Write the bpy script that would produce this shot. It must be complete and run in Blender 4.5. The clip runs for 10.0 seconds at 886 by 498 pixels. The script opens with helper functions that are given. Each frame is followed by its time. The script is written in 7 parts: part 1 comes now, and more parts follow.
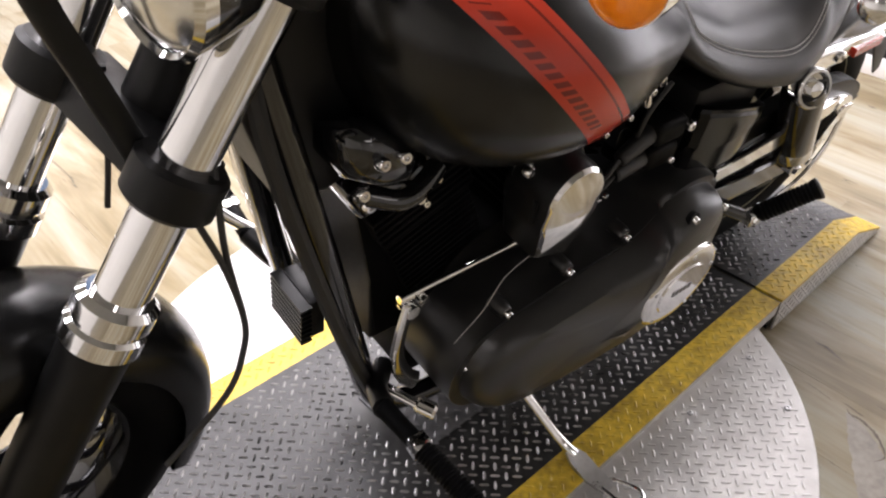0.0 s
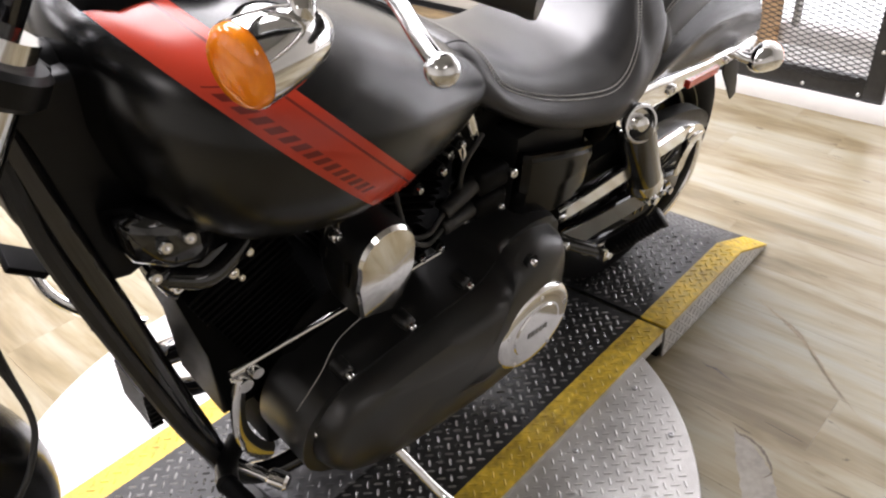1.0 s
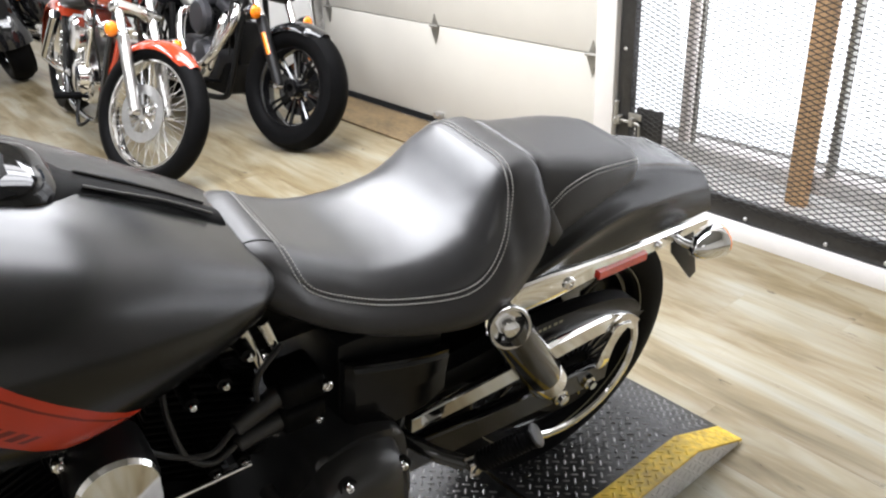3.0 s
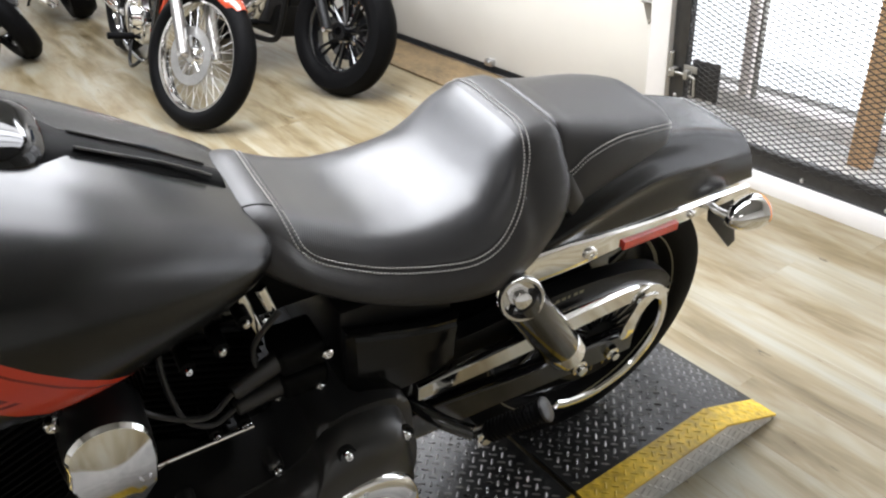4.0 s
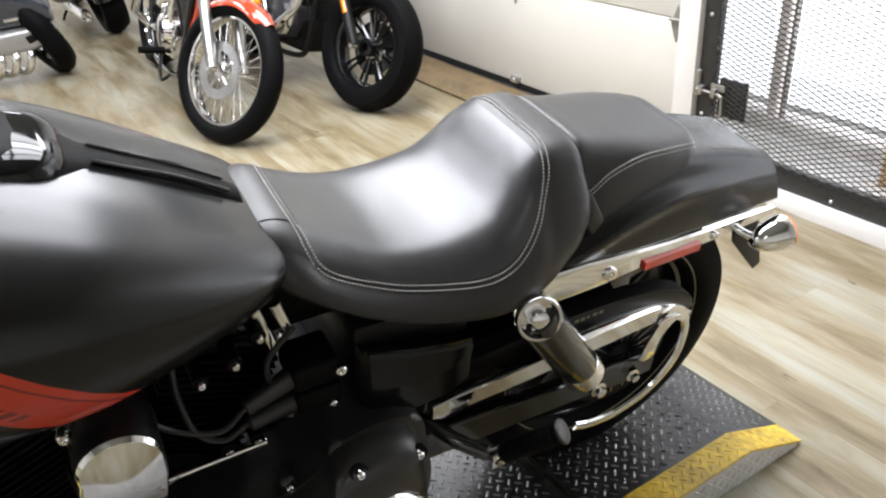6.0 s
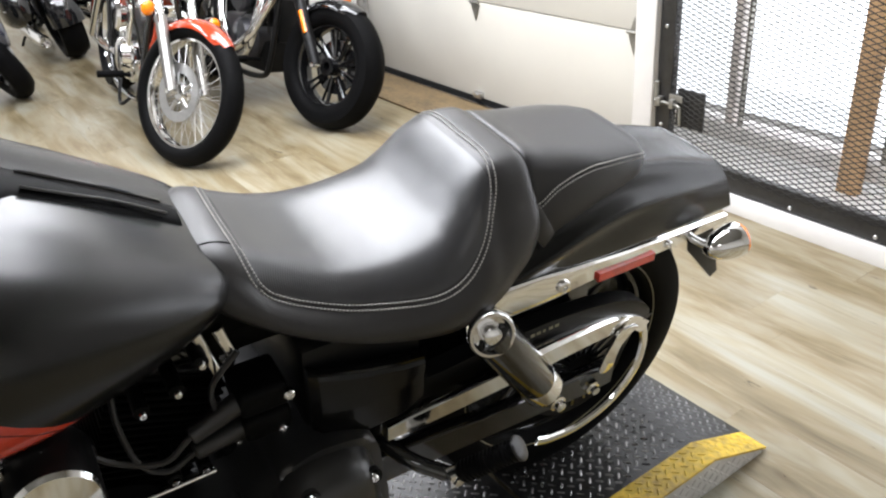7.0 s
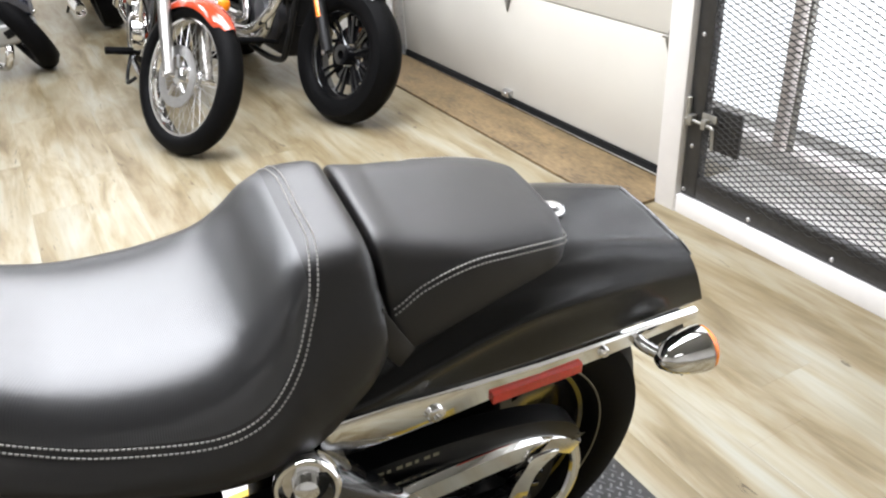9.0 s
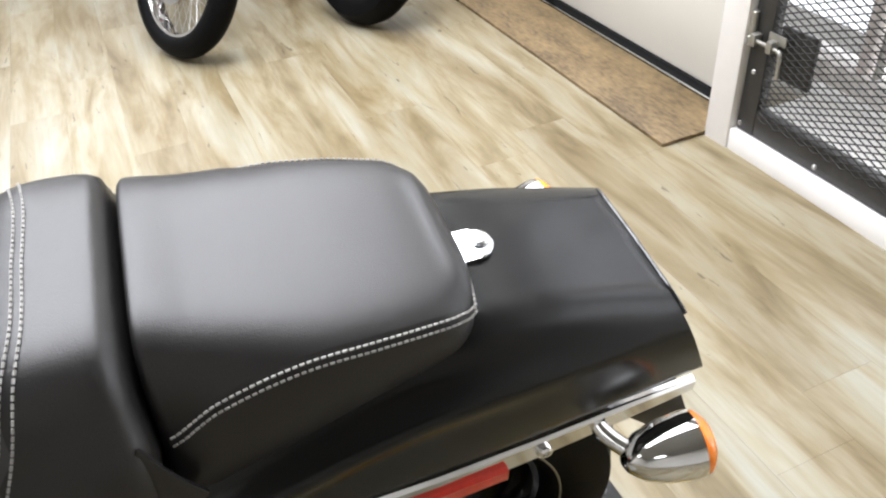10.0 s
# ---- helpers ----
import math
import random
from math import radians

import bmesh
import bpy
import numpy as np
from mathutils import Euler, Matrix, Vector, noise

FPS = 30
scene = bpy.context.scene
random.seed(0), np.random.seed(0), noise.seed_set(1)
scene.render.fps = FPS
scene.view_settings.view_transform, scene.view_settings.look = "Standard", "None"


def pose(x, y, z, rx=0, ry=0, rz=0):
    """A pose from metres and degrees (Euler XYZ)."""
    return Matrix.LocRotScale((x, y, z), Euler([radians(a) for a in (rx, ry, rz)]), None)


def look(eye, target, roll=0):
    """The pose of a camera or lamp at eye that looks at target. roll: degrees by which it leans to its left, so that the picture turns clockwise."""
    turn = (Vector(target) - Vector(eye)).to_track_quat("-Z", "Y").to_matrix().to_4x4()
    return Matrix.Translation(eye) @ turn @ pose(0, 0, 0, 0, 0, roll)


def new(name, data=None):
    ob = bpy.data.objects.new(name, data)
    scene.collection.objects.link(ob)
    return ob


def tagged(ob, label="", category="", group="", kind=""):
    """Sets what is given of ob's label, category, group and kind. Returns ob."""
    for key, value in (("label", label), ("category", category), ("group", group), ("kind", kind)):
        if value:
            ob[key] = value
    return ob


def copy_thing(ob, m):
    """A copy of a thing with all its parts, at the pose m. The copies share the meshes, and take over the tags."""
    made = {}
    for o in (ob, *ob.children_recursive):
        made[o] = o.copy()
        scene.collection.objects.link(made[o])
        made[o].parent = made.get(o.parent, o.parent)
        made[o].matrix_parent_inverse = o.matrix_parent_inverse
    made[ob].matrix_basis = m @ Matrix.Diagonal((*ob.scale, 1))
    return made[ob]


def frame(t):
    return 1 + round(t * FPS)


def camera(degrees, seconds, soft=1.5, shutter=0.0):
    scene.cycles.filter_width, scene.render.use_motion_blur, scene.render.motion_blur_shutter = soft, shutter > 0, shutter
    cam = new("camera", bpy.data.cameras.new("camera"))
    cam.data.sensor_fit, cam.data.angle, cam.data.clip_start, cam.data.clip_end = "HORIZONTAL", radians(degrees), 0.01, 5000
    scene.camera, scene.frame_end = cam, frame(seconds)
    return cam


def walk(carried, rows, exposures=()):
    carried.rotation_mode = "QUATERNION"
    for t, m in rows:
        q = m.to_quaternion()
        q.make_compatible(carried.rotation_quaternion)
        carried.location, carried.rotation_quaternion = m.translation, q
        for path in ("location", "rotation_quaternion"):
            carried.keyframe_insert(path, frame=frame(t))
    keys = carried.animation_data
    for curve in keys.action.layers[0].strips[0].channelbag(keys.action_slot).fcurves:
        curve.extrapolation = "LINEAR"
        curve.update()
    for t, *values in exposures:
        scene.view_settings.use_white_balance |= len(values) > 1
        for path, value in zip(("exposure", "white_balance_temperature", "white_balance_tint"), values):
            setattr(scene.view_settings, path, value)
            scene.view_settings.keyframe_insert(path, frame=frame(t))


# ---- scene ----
cam = camera(59, 10, soft=2.2)
PATH = [
    (0, (-1.566, -0.726, 1.242), (-0.475, 0.421, 0.02), 0.9),
    (0.2, (-1.545, -0.738, 1.245), (-0.411, 0.368, 0.026), 0.9),
    (0.5, (-1.512, -0.787, 1.239), (-0.347, 0.305, 0.035), -2.1),
    (0.8, (-1.463, -0.846, 1.257), (-0.291, 0.281, 0.092), -2.7),
    (1, (-1.427, -0.882, 1.258), (-0.232, 0.272, 0.145), -3.8),
    (1.3, (-1.375, -0.935, 1.270), (-0.217, 0.303, 0.208), -6.3),
    (1.5, (-1.333, -0.969, 1.28), (-0.205, 0.347, 0.281), -6.8),
    (1.8, (-1.263, -1.025, 1.286), (-0.150, 0.296, 0.278), -4.5),
    (2, (-1.229, -1.045, 1.286), (-0.14, 0.298, 0.281), -5.7),
    (2.3, (-1.164, -1.046, 1.297), (-0.013, 0.303, 0.372), -4.9),
    (2.5, (-1.117, -1.027, 1.292), (0.053, 0.315, 0.381), -4.1),
    (2.7, (-1.058, -1.01, 1.301), (0.096, 0.363, 0.417), -3.8),
    (4, (-0.899, -1.012, 1.316), (0.049, 0.428, 0.302), -3.8),
    (4.5, (-0.879, -1.01, 1.313), (0.027, 0.471, 0.32), -4.3),
    (5, (-0.873, -1.007, 1.316), (0.034, 0.488, 0.344), -3.9),
    (5.5, (-0.876, -1.009, 1.314), (0.034, 0.475, 0.33), -4.3),
    (5.7, (-0.886, -1.008, 1.315), (0.016, 0.482, 0.332), -4.0),
    (6.8, (-0.856, -1.023, 1.306), (0.097, 0.459, 0.36), -4.0),
    (7, (-0.846, -1.021, 1.305), (0.127, 0.45, 0.361), -4.6),
    (7.5, (-0.838, -0.983, 1.311), (0.175, 0.454, 0.357), -4.2),
    (8, (-0.797, -0.915, 1.313), (0.308, 0.467, 0.38), -4.0),
    (8.2, (-0.738, -0.899, 1.298), (0.329, 0.510, 0.363), -4.8),
    (8.5, (-0.602, -0.901, 1.291), (0.316, 0.601, 0.341), -4.7),
    (8.7, (-0.523, -0.909, 1.294), (0.329, 0.612, 0.314), -3.2),
    (9, (-0.416, -0.878, 1.275), (0.389, 0.666, 0.292), -3.4),
    (9.3, (-0.321, -0.791, 1.240), (0.411, 0.714, 0.143), -2.1),
    (9.5, (-0.239, -0.729, 1.242), (0.445, 0.791, 0.136), -1.8),
    (9.7, (-0.180, -0.666, 1.235), (0.478, 0.832, 0.084), -2.4),
    (10, (-0.083, -0.628, 1.222), (0.493, 0.853, 0.007), -4.7),
]
walk(cam, [(t, look(eye, target, roll)) for t, eye, target, roll in PATH], [(0.0, -0.20, 6750, 20), (1.5, -0.26, 6600, 16), (2.7, -0.32, 6450, 13), (4.0, -0.33, 6400, 12), (10.0, -0.36, 6400, 12)])

from mathutils.bvhtree import BVHTree

# ---------------------------------------------------------------- world and lights
world = bpy.data.worlds.new("daylight")
scene.world = world
world.use_nodes = True
wn = world.node_tree.nodes
sky = wn.new("ShaderNodeTexSky")
sky.sky_type = "NISHITA"
sky.sun_disc = False
sky.sun_elevation, sky.sun_rotation = radians(38), radians(120)
world.node_tree.links.new(sky.outputs[0], wn["Background"].inputs["Color"])
wn["Background"].inputs["Strength"].default_value = 0.12

sun = new("sun", bpy.data.lights.new("sun", "SUN"))
sun.data.energy, sun.data.angle, sun.data.color = 1.0, radians(10), (1.0, 0.96, 0.9)
sun.matrix_world = look((9, 3, 8), (0, 0, 0))

# ceiling fluorescent troffers: x, y of each; they light the showroom
TROFFERS = [(-2.0, 1.65, 62, 0), (-0.75, 0.36, 26, 0), (0.50, 0.36, 26, 0), (-0.75, 1.0, 32, 0), (-0.75, 1.65, 36, 0), (-0.75, 2.3, 15, 0), (0.50, 1.0, 32, 0), (0.50, 1.65, 36, 0), (0.50, 2.3, 14, 0), (1.16, 2.55, 42, 90),
            (-1.6, 4.3, 38, 0), (-3.2, 4.3, 40, 0), (-1.4, 6.8, 60, 0), (0.4, 6.8, 40, 0), (-4.2, -0.6, 6, 0), (-2.2, -3.2, 6, 0)]
CEILING = 3.0
for lx, ly, watts, turn in TROFFERS:
    lamp = new("ceiling_lamp_light", bpy.data.lights.new("ceiling_lamp_light", "AREA"))
    lamp.data.shape, lamp.data.size, lamp.data.size_y = "RECTANGLE", 1.2, 0.56
    lamp.data.energy, lamp.data.color = watts * 1.12, (0.945, 0.985, 1.05)
    lamp.matrix_world = pose(lx, ly, CEILING - 0.06, 0, 0, turn)

# daylight in the opening behind the mesh gate
lamp = new("window_daylight", bpy.data.lights.new("window_daylight", "AREA"))
lamp.data.shape, lamp.data.size, lamp.data.size_y = "RECTANGLE", 2.6, 2.1
lamp.data.energy, lamp.data.color = 32.0, (0.93, 0.96, 1.0)
lamp.matrix_world = look((1.98, -0.2, 1.22), (0.2, -0.2, 0.80))


# ---------------------------------------------------------------- materials
def mat(name, colour, rough=0.5, metal=0.0, vary=0.12, scale=30.0, bump=0.0, bump_scale=200.0, coat=0.0, rough_vary=0.1,
        second=None, stretch=(1, 1, 1), spec=0.5, per_object=0.0):
    """A surface with grain at two scales, uneven gloss and fine relief."""
    m = bpy.data.materials.new(name)
    m.use_nodes = True
    nt = m.node_tree
    n, link = nt.nodes, nt.links.new
    p = n["Principled BSDF"]
    co = n.new("ShaderNodeTexCoord")
    mp = n.new("ShaderNodeMapping")
    mp.inputs["Scale"].default_value = stretch
    link(co.outputs["Object"], mp.inputs["Vector"])
    big, fine = n.new("ShaderNodeTexNoise"), n.new("ShaderNodeTexNoise")
    big.inputs["Scale"].default_value, big.inputs["Detail"].default_value = scale * 0.16, 4
    fine.inputs["Scale"].default_value, fine.inputs["Detail"].default_value = scale, 5
    for t in (big, fine):
        link(mp.outputs[0], t.inputs["Vector"])
    mixf = n.new("ShaderNodeMath")
    mixf.operation = "MULTIPLY_ADD"
    mixf.inputs[1].default_value = 0.5
    half = n.new("ShaderNodeMath")
    half.operation = "MULTIPLY"
    half.inputs[1].default_value = 0.5
    link(fine.outputs["Fac"], half.inputs[0])
    link(big.outputs["Fac"], mixf.inputs[0])
    link(half.outputs[0], mixf.inputs[2])
    ramp = n.new("ShaderNodeValToRGB")
    dark = [c * (1 - vary) for c in (second or colour)[:3]]
    light = [min(1.0, c * (1 + vary)) for c in colour[:3]]
    ramp.color_ramp.elements[0].color = (*dark, 1)
    ramp.color_ramp.elements[1].color = (*light, 1)
    ramp.color_ramp.elements[0].position, ramp.color_ramp.elements[1].position = 0.36, 0.64
    link(mixf.outputs[0], ramp.inputs["Fac"])
    out = ramp.outputs["Color"]
    if per_object:
        info = n.new("ShaderNodeObjectInfo")
        hsv = n.new("ShaderNodeHueSaturation")
        mr = n.new("ShaderNodeMapRange")
        mr.inputs["To Min"].default_value, mr.inputs["To Max"].default_value = 1 - per_object, 1 + per_object
        link(info.outputs["Random"], mr.inputs["Value"])
        link(mr.outputs[0], hsv.inputs["Value"])
        link(out, hsv.inputs["Color"])
        out = hsv.outputs["Color"]
    link(out, p.inputs["Base Color"])
    mr = n.new("ShaderNodeMapRange")
    mr.inputs["To Min"].default_value, mr.inputs["To Max"].default_value = max(0.0, rough - rough_vary), min(1.0, rough + rough_vary)
    link(mixf.outputs[0], mr.inputs["Value"])
    link(mr.outputs[0], p.inputs["Roughness"])
    p.inputs["Metallic"].default_value = metal
    p.inputs["Coat Weight"].default_value = coat
    p.inputs["Coat Roughness"].default_value = 0.05
    p.inputs["Specular IOR Level"].default_value = spec
    if bump:
        tex = n.new("ShaderNodeTexNoise")
        tex.inputs["Scale"].default_value, tex.inputs["Detail"].default_value = bump_scale, 3
        link(mp.outputs[0], tex.inputs["Vector"])
        b = n.new("ShaderNodeBump")
        b.inputs["Strength"].default_value, b.inputs["Distance"].default_value = bump, 0.002
        link(tex.outputs["Fac"], b.inputs["Height"])
        link(b.outputs[0], p.inputs["Normal"])
    return m


CHROME = mat("chrome", (0.79, 0.785, 0.78), 0.075, 1.0, 0.03, 60, rough_vary=0.03)
STEEL = mat("brushed_steel", (0.62, 0.62, 0.63), 0.3, 1.0, 0.1, 90, 0.08, 300)
SPOKE_STEEL = mat("spoke_steel", (0.50, 0.50, 0.50), 0.34, 1.0, 0.1, 60)
FORK_ALLOY = mat("satin_fork_alloy", (0.34, 0.33, 0.315), 0.33, 1.0, 0.06, 40, 0.03, 300)
ALU = mat("polished_alloy", (0.72, 0.72, 0.72), 0.18, 1.0, 0.08, 50)
BLACK_GLOSS = mat("gloss_black_paint", (0.006, 0.006, 0.0065), 0.1, 0.0, 0.1, 40, coat=0.6, rough_vary=0.04)
BLACK_SATIN = mat("satin_black_powder_coat", (0.005, 0.005, 0.005), 0.4, 0.0, 0.15, 80, 0.06, 500, spec=0.22)
BLACK_ENGINE = mat("wrinkle_black_engine_paint", (0.0025, 0.0025, 0.0025), 0.5, 0.0, 0.2, 120, 0.15, 700, spec=0.07)
DENIM = mat("denim_black_paint", (0.0035, 0.0035, 0.0034), 0.24, 0.0, 0.06, 20, rough_vary=0.01, spec=0.36)
RUBBER = mat("tyre_rubber", (0.0035, 0.0035, 0.0037), 0.55, 0.0, 0.25, 60, 0.12, 400, spec=0.05)
GRIP = mat("grip_rubber", (0.011, 0.0103, 0.0098), 0.40, 0.0, 0.15, 90, 0.1, 600)
VINYL = mat("black_seat_vinyl", (0.0100, 0.0090, 0.0085), 0.39, 0.0, 0.14, 60, 0.16, 900, rough_vary=0.05, spec=0.53)
INSERT = mat("ribbed_seat_insert", (0.018, 0.018, 0.019), 0.30, 0.0, 0.1, 60, rough_vary=0.02, spec=0.78)
THREAD = mat("grey_thread", (0.34, 0.33, 0.31), 0.8, 0.0, 0.15, 300)
AMBER = mat("amber_lens", (1.0, 0.26, 0.006), 0.12, 0.0, 0.1, 90, 0.35, 90, coat=0.4, second=(0.92, 0.19, 0.004))
RED_LENS = mat("red_reflector_lens", (0.58, 0.030, 0.014), 0.18, 0.0, 0.12, 200, 0.3, 500, coat=0.3)
RED_PAINT = mat("orange_red_paint", (0.40, 0.045, 0.015), 0.15, 0.0, 0.06, 20, coat=1.0)
WHITE_PAINT = mat("white_wall_paint", (0.78, 0.77, 0.74), 0.55, 0.0, 0.03, 8, 0.05, 160)
DOOR_PAINT = mat("garage_door_enamel", (0.545, 0.525, 0.470), 0.42, 0.0, 0.025, 5, 0.12, 220)
TRIM_PAINT = mat("white_trim_gloss", (0.71, 0.69, 0.67), 0.35, 0.0, 0.04, 14, 0.04, 90)
GATE_STEEL = mat("dark_gate_steel", (0.030, 0.029, 0.028), 0.42, 0.3, 0.25, 50, 0.1, 300)
MESH_STEEL = mat("expanded_mesh_steel", (0.020, 0.019, 0.018), 0.48, 0.2, 0.3, 60, 0.1, 300)
PINE = mat("pine_stud", (0.52, 0.32, 0.16), 0.6, 0.0, 0.2, 18, 0.1, 120, stretch=(6, 6, 0.6))
PLYWOOD = mat("plywood_strip", (0.185, 0.128, 0.062), 0.55, 0.0, 0.18, 34, 0.12, 90, second=(0.088, 0.058, 0.026), stretch=(2.4, 0.8, 2))
ZINC = mat("dull_zinc", (0.30, 0.29, 0.26), 0.42, 0.7, 0.2, 60)
SEAL = mat("black_door_seal", (0.006, 0.006, 0.006), 0.6, 0.0, 0.2, 60, spec=0.12)
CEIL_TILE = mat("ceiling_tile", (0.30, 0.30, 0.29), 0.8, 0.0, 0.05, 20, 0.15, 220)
PLATE_BLACK = mat("worn_black_diamond_plate", (0.024, 0.0238, 0.0235), 0.38, 0.1, 0.4, 40, 0.12, 200, second=(0.010, 0.010, 0.010), spec=0.5)
PLATE_GREY = mat("lug_edge_steel", (0.30, 0.295, 0.29), 0.28, 0.8, 0.3, 60, 0.1, 200, second=(0.06, 0.06, 0.06))
PLATE_STEEL = mat("silver_diamond_plate", (0.60, 0.59, 0.575), 0.42, 0.45, 0.1, 24, 0.1, 200, second=(0.5, 0.49, 0.475))
YELLOW = mat("scuffed_yellow_paint", (0.72, 0.49, 0.04), 0.45, 0.0, 0.15, 70, 0.12, 200, second=(0.42, 0.28, 0.03))
CABLE = mat("cable_sheath", (0.012, 0.012, 0.012), 0.45, 0.0, 0.1, 100)
GLASS = bpy.data.materials.new("window_glass")
GLASS.use_nodes = True
GLASS.node_tree.nodes["Principled BSDF"].inputs["Transmission Weight"].default_value = 1.0
GLASS.node_tree.nodes["Principled BSDF"].inputs["Roughness"].default_value = 0.02
GLASS.node_tree.nodes["Principled BSDF"].inputs["IOR"].default_value = 1.45


def glow(name, colour, strength):
    m = bpy.data.materials.new(name)
    m.use_nodes = True
    p = m.node_tree.nodes["Principled BSDF"]
    p.inputs["Base Color"].default_value = (*colour, 1)
    p.inputs["Emission Color"].default_value = (*colour, 1)
    p.inputs["Emission Strength"].default_value = strength
    return m


DIFFUSER = glow("lamp_diffuser", (1.0, 0.97, 0.92), 4.0)
OUTSIDE = glow("bright_overcast_yard", (0.94, 0.97, 1.0), 2.2)


def plank_material():
    """Pale oak-look vinyl plank: broad tan streaks in grey-cream, fine grain, a few dark cracks, tone by plank."""
    m = bpy.data.materials.new("oak_vinyl_plank")
    m.use_nodes = True
    n, link = m.node_tree.nodes, m.node_tree.links.new
    p = n["Principled BSDF"]
    info, geo = n.new("ShaderNodeObjectInfo"), n.new("ShaderNodeNewGeometry")
    ssum = n.new("ShaderNodeMath")
    ssum.operation = "ADD"
    link(info.outputs["Random"], ssum.inputs[0])
    link(geo.outputs["Random Per Island"], ssum.inputs[1])
    seed = n.new("ShaderNodeCombineXYZ")
    for k in range(3):
        link(ssum.outputs[0], seed.inputs[k])
    add = n.new("ShaderNodeVectorMath")
    add.operation = "MULTIPLY_ADD"
    add.inputs[1].default_value = (0.05, 0.20, 0.55)
    link(seed.outputs[0], add.inputs[0])
    link(geo.outputs["Position"], add.inputs[2])

    def speckle(scale, detail, distort=0.0, rough=0.5):
        mp = n.new("ShaderNodeMapping")
        mp.inputs["Scale"].default_value = scale
        link(add.outputs[0], mp.inputs[0])
        t = n.new("ShaderNodeTexNoise")
        t.inputs["Scale"].default_value, t.inputs["Detail"].default_value = 1.0, detail
        t.inputs["Distortion"].default_value, t.inputs["Roughness"].default_value = distort, rough
        link(mp.outputs[0], t.inputs["Vector"])
        return t.outputs["Fac"]

    def ramp(fac, stops):
        r = n.new("ShaderNodeValToRGB")
        e = r.color_ramp.elements
        e[0].position, e[0].color = stops[0][0], (*stops[0][1], 1)
        e[1].position, e[1].color = stops[-1][0], (*stops[-1][1], 1)
        for at, col in stops[1:-1]:
            e.new(at).color = (*col, 1)
        link(fac, r.inputs["Fac"])
        return r.outputs[0]

    def mix(kind, fac, a, b):
        x = n.new("ShaderNodeMix")
        x.data_type, x.blend_type = "RGBA", kind
        x.inputs["Factor"].default_value = fac
        link(a, x.inputs["A"])
        link(b, x.inputs["B"])
        return x.outputs["Result"]

    broad = ramp(speckle((11, 1.7, 1), 4, 0.5, 0.6), [(0.29, (0.150, 0.110, 0.048)), (0.43, (0.250, 0.199, 0.106)), (0.54, (0.316, 0.276, 0.183)), (0.68, (0.352, 0.337, 0.266))])
    grain = ramp(speckle((85, 4.5, 1), 5, 0.3, 0.6), [(0.30, (0.74, 0.70, 0.64)), (0.55, (1.0, 1.0, 1.0))])
    patch = ramp(speckle((4.2, 1.3, 1), 2), [(0.34, (0.76, 0.70, 0.58)), (0.58, (1.0, 1.0, 1.0))])
    crack = ramp(speckle((24, 3.2, 1), 6, 2.2, 0.62), [(0.315, (0.34, 0.30, 0.27)), (0.350, (1.0, 1.0, 1.0))])
    col = mix("MULTIPLY", 0.5, broad, grain)
    col = mix("MULTIPLY", 0.9, col, patch)
    col = mix("MULTIPLY", 0.85, col, crack)
    hsv = n.new("ShaderNodeHueSaturation")
    frac = n.new("ShaderNodeMath")
    frac.operation = "FRACT"
    link(ssum.outputs[0], frac.inputs[0])
    mr = n.new("ShaderNodeMapRange")
    mr.inputs["To Min"].default_value, mr.inputs["To Max"].default_value = 0.87, 0.97
    hsv.inputs["Saturation"].default_value = 0.90
    link(frac.outputs[0], mr.inputs["Value"])
    link(mr.outputs[0], hsv.inputs["Value"])
    link(col, hsv.inputs["Color"])
    link(hsv.outputs[0], p.inputs["Base Color"])
    rr = n.new("ShaderNodeMapRange")
    rr.inputs["To Min"].default_value, rr.inputs["To Max"].default_value = 0.26, 0.44
    link(speckle((9, 2.0, 1), 4), rr.inputs["Value"])
    link(rr.outputs[0], p.inputs["Roughness"])
    p.inputs["Specular IOR Level"].default_value = 0.45
    b = n.new("ShaderNodeBump")
    b.inputs["Strength"].default_value, b.inputs["Distance"].default_value = 0.08, 0.002
    link(speckle((85, 4.5, 1), 5, 0.3, 0.6), b.inputs["Height"])
    link(b.outputs[0], p.inputs["Normal"])
    return m


PLANK = plank_material()


# ---------------------------------------------------------------- mesh helpers
def mesh_object(name, bm, material, smooth=40):
    bmesh.ops.recalc_face_normals(bm, faces=bm.faces)
    me = bpy.data.meshes.new(name)
    bm.to_mesh(me)
    bm.free()
    for mt in material if isinstance(material, (list, tuple)) else [material]:
        me.materials.append(mt)
    if smooth:
        me.shade_smooth()
        me.set_sharp_from_angle(angle=radians(smooth))
    return new(name, me)


def part(name, bm, material, parent, label="", smooth=40):
    ob = mesh_object(name, bm, material, smooth)
    ob.parent = parent
    if label:
        tagged(ob, label)
    return ob


def thing(name, label, category, group="", m=None):
    ob = tagged(new(name), label, category, group)
    ob.empty_display_size = 0.05
    if m is not None:
        ob.matrix_world = m
    return ob


def structure(name, bm, material, label="", smooth=40, parent=None, category=""):
    ob = mesh_object(name, bm, material, smooth)
    tagged(ob, label, category, "", "structure")
    ob.parent = parent
    return ob


